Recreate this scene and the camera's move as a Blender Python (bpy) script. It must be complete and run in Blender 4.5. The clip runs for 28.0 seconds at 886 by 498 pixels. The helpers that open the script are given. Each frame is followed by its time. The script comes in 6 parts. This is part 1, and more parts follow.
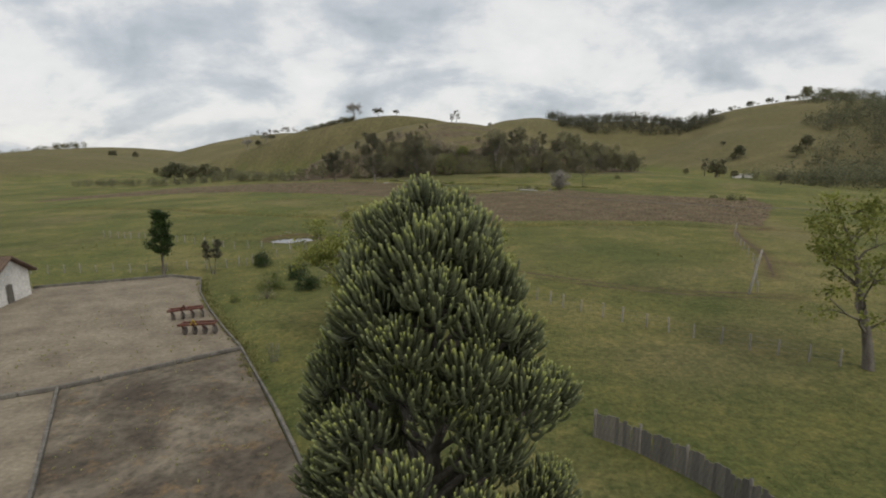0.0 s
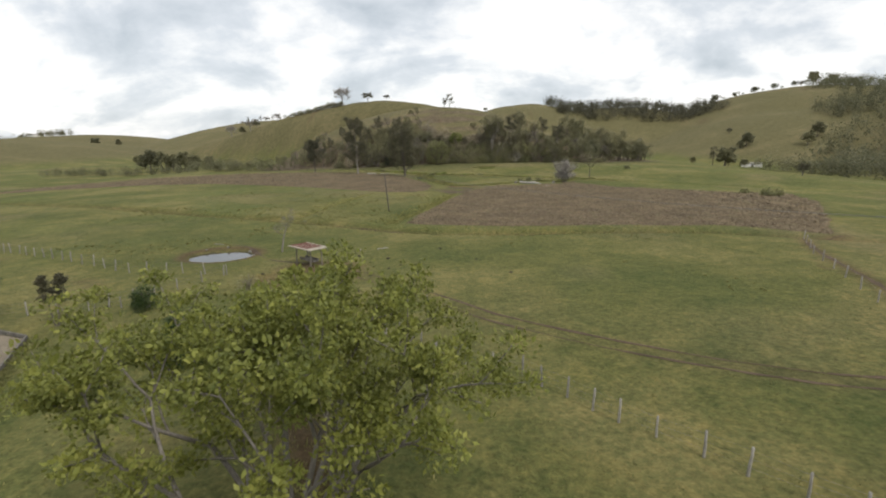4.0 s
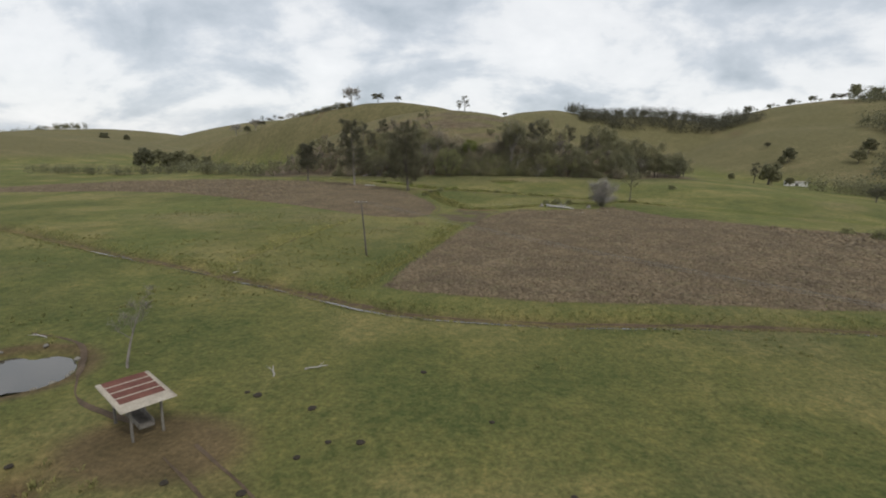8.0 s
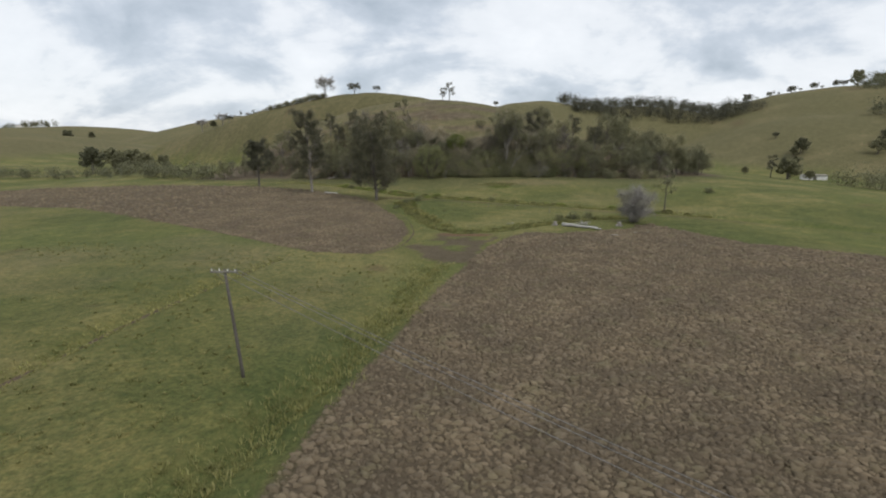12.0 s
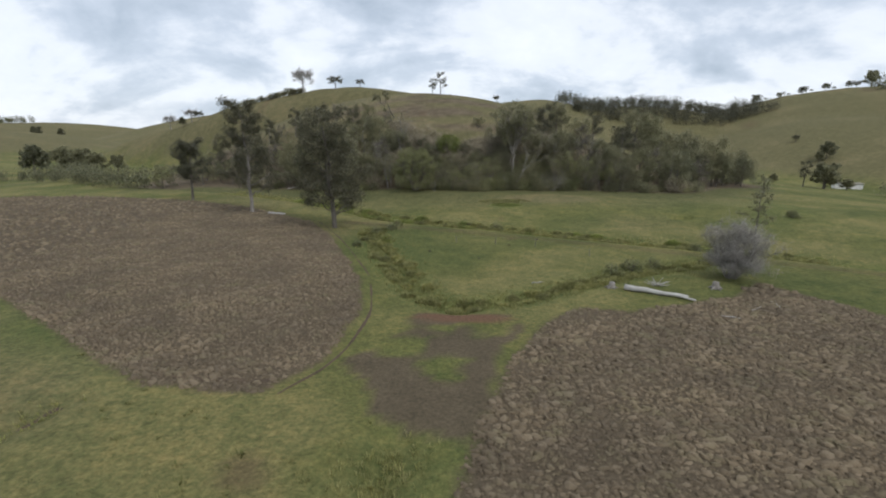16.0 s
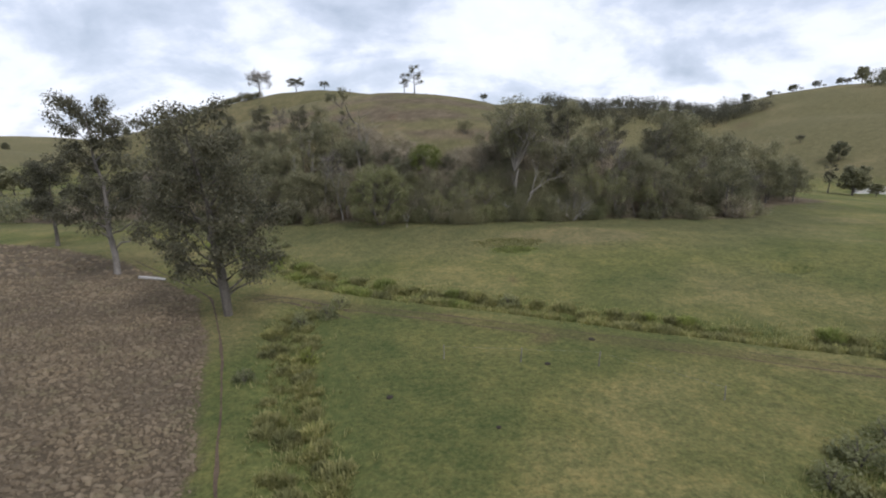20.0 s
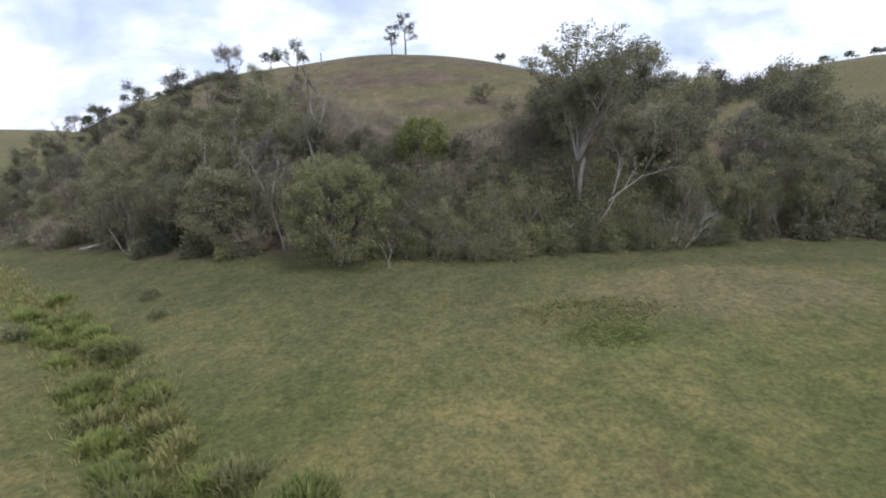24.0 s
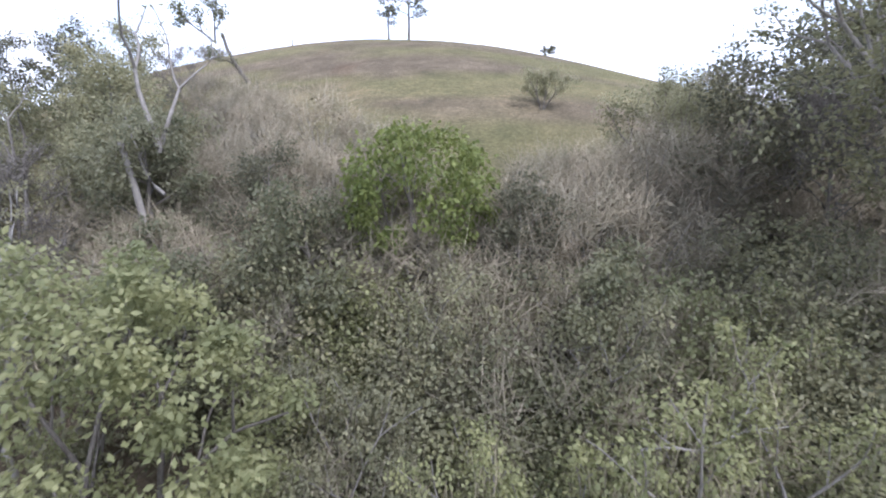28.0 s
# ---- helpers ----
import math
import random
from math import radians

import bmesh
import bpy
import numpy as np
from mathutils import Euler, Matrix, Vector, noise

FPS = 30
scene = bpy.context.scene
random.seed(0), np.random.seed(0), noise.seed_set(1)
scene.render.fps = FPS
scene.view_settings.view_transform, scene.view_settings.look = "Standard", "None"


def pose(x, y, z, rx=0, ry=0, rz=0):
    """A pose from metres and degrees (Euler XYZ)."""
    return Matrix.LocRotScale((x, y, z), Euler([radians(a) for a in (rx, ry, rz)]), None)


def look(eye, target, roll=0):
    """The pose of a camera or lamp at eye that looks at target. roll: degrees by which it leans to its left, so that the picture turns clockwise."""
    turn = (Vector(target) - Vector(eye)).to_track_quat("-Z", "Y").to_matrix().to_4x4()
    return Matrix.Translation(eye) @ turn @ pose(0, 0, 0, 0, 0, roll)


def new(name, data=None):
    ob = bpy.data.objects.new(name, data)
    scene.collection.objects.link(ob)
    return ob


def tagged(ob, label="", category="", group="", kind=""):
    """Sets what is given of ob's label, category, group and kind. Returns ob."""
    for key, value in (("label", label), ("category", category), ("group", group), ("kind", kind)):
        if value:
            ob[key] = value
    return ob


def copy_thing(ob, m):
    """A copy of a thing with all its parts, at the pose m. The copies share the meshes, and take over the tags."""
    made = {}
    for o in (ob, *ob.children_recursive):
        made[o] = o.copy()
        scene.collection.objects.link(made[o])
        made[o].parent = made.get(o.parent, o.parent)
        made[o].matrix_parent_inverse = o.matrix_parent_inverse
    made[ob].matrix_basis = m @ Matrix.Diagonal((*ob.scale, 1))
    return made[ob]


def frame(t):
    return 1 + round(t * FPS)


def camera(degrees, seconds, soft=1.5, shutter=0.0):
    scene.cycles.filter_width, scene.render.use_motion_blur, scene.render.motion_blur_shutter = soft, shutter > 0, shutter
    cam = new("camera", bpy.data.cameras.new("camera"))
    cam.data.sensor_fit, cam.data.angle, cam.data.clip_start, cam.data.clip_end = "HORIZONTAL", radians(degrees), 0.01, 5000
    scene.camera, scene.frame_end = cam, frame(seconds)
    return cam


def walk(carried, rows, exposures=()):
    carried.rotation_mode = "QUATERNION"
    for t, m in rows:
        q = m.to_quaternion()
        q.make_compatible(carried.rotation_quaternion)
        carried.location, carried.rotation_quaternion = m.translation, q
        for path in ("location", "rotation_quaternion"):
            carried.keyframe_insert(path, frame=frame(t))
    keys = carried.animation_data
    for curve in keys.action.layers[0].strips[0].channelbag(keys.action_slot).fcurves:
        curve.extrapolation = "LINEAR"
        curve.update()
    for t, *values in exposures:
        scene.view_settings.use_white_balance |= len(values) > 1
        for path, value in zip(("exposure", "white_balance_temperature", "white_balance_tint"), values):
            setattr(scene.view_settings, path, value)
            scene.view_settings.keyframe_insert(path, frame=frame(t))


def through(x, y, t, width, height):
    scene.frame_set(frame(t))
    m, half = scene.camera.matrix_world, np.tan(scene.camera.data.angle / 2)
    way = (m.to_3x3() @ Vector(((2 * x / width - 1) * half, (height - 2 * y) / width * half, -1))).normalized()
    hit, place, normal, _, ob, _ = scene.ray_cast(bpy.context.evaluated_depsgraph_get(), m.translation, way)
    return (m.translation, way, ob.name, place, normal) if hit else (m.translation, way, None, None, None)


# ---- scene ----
cam = camera(82.0, 28.0, soft=2.0, shutter=0.15)
PATH = [
    (0, (-1.348, 36.19, 14.464), (-1.426, 38.152, 14.086), -0.6),
    (0.5, (-1.058, 38.162, 14.414), (-1.014, 40.116, 13.988), 0.5),
    (1, (-0.825, 40.32, 14.319), (-0.811, 42.269, 13.869), -0.1),
    (1.5, (-0.72, 42.761, 14.205), (-0.751, 44.696, 13.701), 0.8),
    (2, (-0.604, 45.656, 14.128), (-0.654, 47.591, 13.623), 1.1),
    (2.5, (-0.437, 49.083, 14.09), (-0.52, 51.02, 13.6), 0.1),
    (3, (-0.24, 52.424, 14.074), (-0.294, 54.379, 13.653), -0.2),
    (3.5, (-0.045, 55.573, 14.084), (-0.098, 57.525, 13.652), -0.4),
    (5.5, (-0.206, 70.468, 14.483), (-0.307, 72.429, 14.104), -0.7),
    (6, (-0.073, 74.629, 14.634), (-0.172, 76.586, 14.231), 0.2),
    (6.5, (0.105, 78.845, 14.81), (-0.019, 80.807, 14.446), 0.8),
    (7, (0.29, 83.085, 15.051), (0.182, 85.045, 14.666), 1.0),
    (7.5, (0.437, 87.299, 15.327), (0.337, 89.256, 14.93), 0.6),
    (8, (0.518, 91.501, 15.614), (0.407, 93.455, 15.205), 1.1),
    (8.5, (0.546, 95.66, 15.807), (0.422, 97.613, 15.395), 1.4),
    (9, (0.704, 100.157, 15.917), (0.612, 102.113, 15.51), 1.9),
    (9.5, (0.81, 104.86, 15.978), (0.739, 106.812, 15.548), 1.4),
    (10, (0.81, 109.661, 16.01), (0.72, 111.611, 15.575), 1.3),
    (10.5, (0.753, 114.486, 16.03), (0.675, 116.435, 15.587), 2.3),
    (11, (0.674, 119.278, 16.048), (0.617, 121.228, 15.604), 2.3),
    (11.5, (0.592, 124.025, 16.069), (0.526, 125.968, 15.599), 1.5),
    (12, (0.573, 128.808, 16.112), (0.506, 130.759, 15.679), 0.4),
    (12.5, (0.581, 133.616, 16.155), (0.512, 135.568, 15.725), 0.2),
    (14.5, (0.267, 152.661, 16.005), (0.206, 154.613, 15.575), 1.6),
    (15, (0.26, 157.767, 16.08), (0.199, 159.72, 15.652), 1.7),
    (15.5, (0.28, 162.918, 16.177), (0.235, 164.874, 15.762), 1.3),
    (16, (0.27, 168.105, 16.318), (0.234, 170.058, 15.885), 0.9),
    (16.5, (0.237, 173.298, 16.504), (0.206, 175.248, 16.058), 0.6),
    (17, (0.213, 178.425, 16.717), (0.185, 180.379, 16.294), 0.7),
    (17.5, (0.182, 183.462, 16.943), (0.145, 185.417, 16.521), 0.7),
    (18, (0.162, 188.382, 17.126), (0.126, 190.34, 16.721), 0.9),
    (18.5, (0.14, 193.23, 17.208), (0.12, 195.184, 16.781), 0.9),
    (19, (0.115, 198.083, 17.231), (0.113, 200.04, 16.817), 0.1),
    (19.5, (0.089, 202.935, 17.225), (0.112, 204.878, 16.749), 0.0),
    (20, (0.067, 207.744, 17.206), (0.105, 209.701, 16.795), -0.2),
    (20.5, (0.074, 212.503, 17.164), (0.092, 214.457, 16.736), -0.1),
    (22.5, (-0.045, 233.642, 15.713), (-0.042, 235.591, 15.264), -1.4),
    (23, (-0.054, 238.903, 15.626), (-0.038, 240.853, 15.184), -1.2),
    (23.5, (-0.072, 244.153, 15.598), (-0.029, 246.095, 15.121), -1.6),
    (24, (-0.121, 249.386, 15.625), (-0.088, 251.331, 15.162), -1.3),
    (24.5, (-0.164, 254.548, 15.675), (-0.174, 256.502, 15.248), -0.5),
    (25, (-0.155, 259.612, 15.702), (-0.18, 261.562, 15.258), 0.1),
    (25.5, (-0.13, 264.611, 15.703), (-0.104, 266.566, 15.28), -0.5),
    (26, (-0.235, 269.519, 15.697), (-0.231, 271.483, 15.32), -0.5),
    (26.5, (-0.335, 274.301, 15.656), (-0.34, 276.266, 15.285), -0.5),
    (27, (-0.386, 279.046, 15.621), (-0.367, 281.007, 15.226), 0.3),
    (27.5, (-0.448, 283.847, 15.674), (-0.397, 285.808, 15.282), 1.6),
    (28, (-0.429, 288.684, 15.81), (-0.412, 290.647, 15.424), 1.1),
]
walk(cam, [(t, look(eye, target, roll)) for t, eye, target, roll in PATH],
     exposures=[(0, -0.1, 6750, 10), (1.2, 0.16, 6750, 10), (2.2, 0.38, 6900, 10), (3.5, 0.35, 6800, 10), (6, 0.1, 6600, 10), (8, 0.05, 6550, 10), (12, 0.08, 6350, 10), (15, 0.12, 6150, 10), (18, 0.22, 6050, 12),
                (20.5, 0.3, 6050, 15), (23, 0.46, 5850, 16), (25, 0.58, 5650, 19), (26.5, 0.82, 5600, 21), (27.3, 1.07, 5600, 22), (28, 1.5, 5450, 20)])

# ---- light ----
SUN_EL, SUN_AZ = radians(52), radians(150)
world = bpy.data.worlds.new("overcast_sky")
scene.world = world
world.use_nodes = True
wn, wl = world.node_tree.nodes, world.node_tree.links
wn.clear()


def wnode(kind, **put):
    n = wn.new(kind)
    for k, v in put.items():
        n.inputs[k].default_value = v
    return n


sky = wn.new("ShaderNodeTexSky")
sky.sky_type = "NISHITA"
sky.sun_disc = False
sky.sun_elevation, sky.sun_rotation = SUN_EL, SUN_AZ
w_out = wn.new("ShaderNodeOutputWorld")
w_dir = wn.new("ShaderNodeTexCoord")
w_sep = wn.new("ShaderNodeSeparateXYZ")
wl.new(w_dir.outputs["Generated"], w_sep.inputs[0])
w_up = wn.new("ShaderNodeMath")
w_up.operation = "MAXIMUM"
w_up.inputs[1].default_value = 0.0
wl.new(w_sep.outputs["Z"], w_up.inputs[0])
w_add = wn.new("ShaderNodeMath")
w_add.operation = "ADD"
w_add.inputs[1].default_value = 0.46
wl.new(w_up.outputs[0], w_add.inputs[0])
w_flat = wn.new("ShaderNodeVectorMath")
w_flat.operation = "DIVIDE"
w_comb = wn.new("ShaderNodeCombineXYZ")
w_comb.inputs[2].default_value = 1.0
wl.new(w_add.outputs[0], w_comb.inputs[0])
wl.new(w_add.outputs[0], w_comb.inputs[1])
wl.new(w_dir.outputs["Generated"], w_flat.inputs[0])
wl.new(w_comb.outputs[0], w_flat.inputs[1])
w_map = wn.new("ShaderNodeMapping")
w_map.inputs["Scale"].default_value = (0.8, 0.9, 0.0)
w_map.inputs["Location"].default_value = (7.3, 4.1, 0.0)
wl.new(w_flat.outputs[0], w_map.inputs["Vector"])
w_big = wnode("ShaderNodeTexNoise", Scale=2.5, Detail=9.0, Roughness=0.5, Distortion=0.6)
w_fine = wnode("ShaderNodeTexNoise", Scale=6.5, Detail=7.0, Roughness=0.6, Distortion=0.2)
wl.new(w_map.outputs[0], w_big.inputs["Vector"])
wl.new(w_map.outputs[0], w_fine.inputs["Vector"])
w_mix = wn.new("ShaderNodeMix")
w_mix.inputs[0].default_value = 0.32
wl.new(w_big.outputs["Fac"], w_mix.inputs[2])
wl.new(w_fine.outputs["Fac"], w_mix.inputs[3])
w_ramp = wn.new("ShaderNodeValToRGB")
cr = w_ramp.color_ramp
cr.elements[0].position, cr.elements[0].color = 0.33, (0.42, 0.48, 0.54, 1)
cr.elements[1].position, cr.elements[1].color = 0.66, (0.98, 0.99, 1.0, 1)
e = cr.elements.new(0.45)
e.color = (0.62, 0.67, 0.73, 1)
e = cr.elements.new(0.52)
e.color = (0.86, 0.88, 0.90, 1)
wl.new(w_mix.outputs[0], w_ramp.inputs[0])
w_sky = wn.new("ShaderNodeBackground")
w_sky.inputs["Strength"].default_value = 0.10
wl.new(sky.outputs[0], w_sky.inputs["Color"])
w_cloud = wn.new("ShaderNodeBackground")
w_cloud.inputs["Strength"].default_value = 1.0
wl.new(w_ramp.outputs[0], w_cloud.inputs["Color"])
w_both = wn.new("ShaderNodeMixShader")
w_both.inputs[0].default_value = 0.9
wl.new(w_sky.outputs[0], w_both.inputs[1])
wl.new(w_cloud.outputs[0], w_both.inputs[2])
wl.new(w_both.outputs[0], w_out.inputs["Surface"])

sun_data = bpy.data.lights.new("sun", "SUN")
sun_data.energy, sun_data.angle, sun_data.color = 1.5, radians(14), (1.0, 0.96, 0.9)
sun = new("sun", sun_data)
sun.matrix_world = look((200, -260, 400), (0, 0, 0))


# ---- materials ----
def material(name, rough=0.8, metal=0.0):
    m = bpy.data.materials.new(name)
    m.use_nodes = True
    b = m.node_tree.nodes["Principled BSDF"]
    b.inputs["Roughness"].default_value, b.inputs["Metallic"].default_value = rough, metal
    b.inputs["Specular IOR Level"].default_value = 0.25
    return m, m.node_tree.nodes, m.node_tree.links, b


def tex(nodes, links, scale, detail=5.0, rough=0.6, coords="Object", stretch=(1, 1, 1), distort=0.0):
    c = nodes.new("ShaderNodeTexCoord")
    mp = nodes.new("ShaderNodeMapping")
    mp.inputs["Scale"].default_value = stretch
    n = nodes.new("ShaderNodeTexNoise")
    for k, v in (("Scale", scale), ("Detail", detail), ("Roughness", rough), ("Distortion", distort)):
        n.inputs[k].default_value = v
    links.new(c.outputs[coords], mp.inputs["Vector"])
    links.new(mp.outputs[0], n.inputs["Vector"])
    return n.outputs["Fac"]


def ramp(nodes, links, fac, stops):
    r = nodes.new("ShaderNodeValToRGB")
    el = r.color_ramp.elements
    while len(el) < len(stops):
        el.new(0.5)
    for one, (p, c) in zip(el, stops):
        one.position, one.color = p, (*c, 1)
    links.new(fac, r.inputs[0])
    return r.outputs["Color"]


def blend(nodes, links, fac, a, b, mode="MIX"):
    m = nodes.new("ShaderNodeMix")
    m.data_type, m.blend_type = "RGBA", mode
    for sock, v in ((m.inputs[0], fac), (m.inputs[6], a), (m.inputs[7], b)):
        if isinstance(v, (int, float)):
            sock.default_value = v
        elif isinstance(v, tuple):
            sock.default_value = (*v, 1)
        else:
            links.new(v, sock)
    return m.outputs[2]


def bump(nodes, links, b, height, strength, distance):
    n = nodes.new("ShaderNodeBump")
    n.inputs["Strength"].default_value, n.inputs["Distance"].default_value = strength, distance
    links.new(height, n.inputs["Height"])
    links.new(n.outputs[0], b.inputs["Normal"])


def plain(name, lo, hi, scale=3.0, rough=0.8, metal=0.0, stretch=(1, 1, 1), relief=0.4, dist=0.02, fine=None, vary=0.0):
    """A surface whose colour wanders between two tones at two scales, with a fine relief."""
    m, nodes, links, b = material(name, rough, metal)
    a = tex(nodes, links, scale, 6, 0.65, stretch=stretch)
    c = ramp(nodes, links, a, [(0.3, lo), (0.7, hi)])
    f = tex(nodes, links, fine or scale * 9, 4, 0.7, stretch=stretch)
    g = ramp(nodes, links, f, [(0.25, (0.6, 0.6, 0.6)), (0.75, (1.25, 1.25, 1.25))])
    c = blend(nodes, links, 1.0, c, g, "MULTIPLY")
    if vary:
        info = nodes.new("ShaderNodeObjectInfo")
        v = ramp(nodes, links, info.outputs["Random"], [(0, (1 - vary,) * 3), (1, (1 + vary, 1 + vary, 1 + vary * 0.8))])
        c = blend(nodes, links, 1.0, c, v, "MULTIPLY")
    links.new(c, b.inputs["Base Color"])
    bump(nodes, links, b, f, relief, dist)
    return m


def leafy(name, dark, mid, light, rough=0.55, through=0.35, vary=0.25):
    """Leaves: each clump leaf has its own tone, and light comes through a little."""
    m, nodes, links, b = material(name, rough)
    geo = nodes.new("ShaderNodeNewGeometry")
    c = ramp(nodes, links, geo.outputs["Random Per Island"], [(0.0, [0.6 * d + 0.4 * q for d, q in zip(dark, mid)]), (0.5, mid), (1.0, [0.6 * d + 0.4 * q for d, q in zip(light, mid)])])
    big = tex(nodes, links, 0.9, 3, 0.5)
    c = blend(nodes, links, 1.0, c, ramp(nodes, links, big, [(0.3, (0.62, 0.66, 0.6)), (0.7, (1.25, 1.2, 1.15))]), "MULTIPLY")
    info = nodes.new("ShaderNodeObjectInfo")
    v = ramp(nodes, links, info.outputs["Random"], [(0, (1 - vary, 1 - vary, 1 - vary)), (1, (1 + vary, 1 + vary * 0.8, 1 + vary * 0.5))])
    c = blend(nodes, links, 1.0, c, v, "MULTIPLY")
    links.new(c, b.inputs["Base Color"])
    tr = nodes.new("ShaderNodeBsdfTranslucent")
    links.new(c, tr.inputs["Color"])
    mx = nodes.new("ShaderNodeMixShader")
    mx.inputs[0].default_value = through
    links.new(b.outputs[0], mx.inputs[1])
    links.new(tr.outputs[0], mx.inputs[2])
    links.new(mx.outputs[0], nodes["Material Output"].inputs["Surface"])
    return m


def attribute(nodes, name):
    a = nodes.new("ShaderNodeAttribute")
    a.attribute_name = name
    return a.outputs["Fac"]


def ground_material():
    m, nodes, links, b = material("pasture", 0.95)
    b.inputs["Specular IOR Level"].default_value = 0.1
    wide = tex(nodes, links, 0.035, 6, 0.6)
    mid = tex(nodes, links, 0.3, 7, 0.7, distort=0.2)
    blot = tex(nodes, links, 1.5, 6, 0.72, distort=0.3)
    fine = tex(nodes, links, 3.5, 5, 0.7)
    grass = ramp(nodes, links, wide, [(0.40, (0.094, 0.106, 0.036)), (0.5, (0.124, 0.126, 0.044)), (0.60, (0.170, 0.157, 0.062))])
    patch = ramp(nodes, links, mid, [(0.32, (0.76, 0.83, 0.80)), (0.5, (1.0, 1.0, 1.0)), (0.68, (1.30, 1.20, 1.18))])
    tuft = ramp(nodes, links, blot, [(0.36, (0.72, 0.79, 0.77)), (0.5, (1.0, 1.0, 1.0)), (0.64, (1.26, 1.17, 1.17))])
    patch = blend(nodes, links, 1.0, patch, tuft, "MULTIPLY")
    grass = blend(nodes, links, 1.0, grass, patch, "MULTIPLY")
    lush = blend(nodes, links, 1.0, (0.109, 0.127, 0.041), patch, "MULTIPLY")
    dry = blend(nodes, links, 1.0, (0.180, 0.152, 0.080), patch, "MULTIPLY")
    dirt = ramp(nodes, links, mid, [(0.3, (0.082, 0.054, 0.034)), (0.7, (0.145, 0.096, 0.060))])
    soil = ramp(nodes, links, mid, [(0.3, (0.082, 0.064, 0.043)), (0.7, (0.128, 0.101, 0.068))])
    hill = ramp(nodes, links, mid, [(0.3, (0.090, 0.086, 0.042)), (0.5, (0.121, 0.110, 0.053)), (0.7, (0.160, 0.137, 0.071))])
    litter = ramp(nodes, links, mid, [(0.3, (0.075, 0.058, 0.042)), (0.7, (0.165, 0.128, 0.090))])
    c = blend(nodes, links, attribute(nodes, "hill"), grass, hill)
    c = blend(nodes, links, attribute(nodes, "lush"), c, lush)
    c = blend(nodes, links, attribute(nodes, "dry"), c, dry)
    # Rank grass tone, kept dark to paint in the shade near the wood.
    rank = blend(nodes, links, 1.0, (0.092, 0.093, 0.042), patch, "MULTIPLY")
    c = blend(nodes, links, attribute(nodes, "rank"), c, rank)
    c = blend(nodes, links, attribute(nodes, "litter"), c, litter)
    c = blend(nodes, links, attribute(nodes, "dirt"), c, dirt)
    c = blend(nodes, links, attribute(nodes, "soil"), c, soil)
    c = blend(nodes, links, attribute(nodes, "red"), c, (0.150, 0.086, 0.054))
    c = blend(nodes, links, 1.0, c, ramp(nodes, links, fine, [(0.25, (0.56, 0.58, 0.56)), (0.75, (1.42, 1.40, 1.40))]), "MULTIPLY")
    links.new(c, b.inputs["Base Color"])
    bump(nodes, links, b, fine, 0.85, 0.3)
    return m


M_GROUND = ground_material()


def clod_material():
    """Turned earth: every clod has its own tone, over slow changes of moisture."""
    m, nodes, links, b = material("ploughed_clods", 0.95)
    geo = nodes.new("ShaderNodeNewGeometry")
    c = ramp(nodes, links, geo.outputs["Random Per Island"], [(0.0, (0.112, 0.088, 0.058)), (0.6, (0.148, 0.117, 0.077)), (1.0, (0.188, 0.151, 0.102))])
    c = blend(nodes, links, 1.0, c, ramp(nodes, links, tex(nodes, links, 0.16, 6, 0.6), [(0.3, (0.72, 0.72, 0.74)), (0.7, (1.22, 1.18, 1.12))]), "MULTIPLY")
    turf = ramp(nodes, links, tex(nodes, links, 0.45, 6, 0.65), [(0.5, (0, 0, 0)), (0.72, (0.6, 0.6, 0.6))])
    c = blend(nodes, links, turf, c, (0.150, 0.134, 0.072))
    links.new(c, b.inputs["Base Color"])
    bump(nodes, links, b, tex(nodes, links, 9.0, 4, 0.7), 0.7, 0.06)
    return m


M_CLOD = clod_material()
M_BARK = plain("grey_bark", (0.085, 0.072, 0.058), (0.20, 0.18, 0.155), 2.5, 0.9, stretch=(1, 1, 0.25), relief=0.8, dist=0.05)
M_PALE = plain("pale_bark", (0.20, 0.185, 0.165), (0.36, 0.335, 0.30), 2.0, 0.85, stretch=(1, 1, 0.3), relief=0.5, dist=0.03)
M_GREYBARK = plain("weathered_bark", (0.15, 0.135, 0.115), (0.29, 0.265, 0.235), 2.0, 0.9, stretch=(1, 1, 0.3), relief=0.6, dist=0.04)
M_LEAF_DARK = leafy("dark_leaves", (0.135, 0.138, 0.092), (0.197, 0.200, 0.128), (0.275, 0.274, 0.170), through=0.5)
M_LEAF_GREY = leafy("greyish_leaves", (0.183, 0.180, 0.119), (0.253, 0.250, 0.161), (0.334, 0.328, 0.210), through=0.5)
M_LEAF_GUM = leafy("gum_leaves", (0.082, 0.082, 0.059), (0.129, 0.127, 0.088), (0.198, 0.192, 0.132), through=0.45)
M_LEAF_LIME = leafy("light_green_leaves", (0.140, 0.163, 0.038), (0.208, 0.234, 0.060), (0.285, 0.300, 0.092), through=0.35)
M_LEAF_CITRUS = leafy("glossy_green_leaves", (0.030, 0.054, 0.018), (0.048, 0.080, 0.024), (0.080, 0.120, 0.036), rough=0.4)
M_LEAF_FAR = leafy("far_wood_leaves", (0.060, 0.062, 0.048), (0.088, 0.090, 0.066), (0.125, 0.124, 0.090), through=0.3)
M_LEAF_DEEP = leafy("deep_green_leaves", (0.034, 0.044, 0.030), (0.052, 0.064, 0.044), (0.084, 0.096, 0.068), rough=0.45)
M_LOG = plain("bleached_wood", (0.30, 0.285, 0.26), (0.50, 0.48, 0.445), 1.5, 0.85, stretch=(0.3, 1, 1))
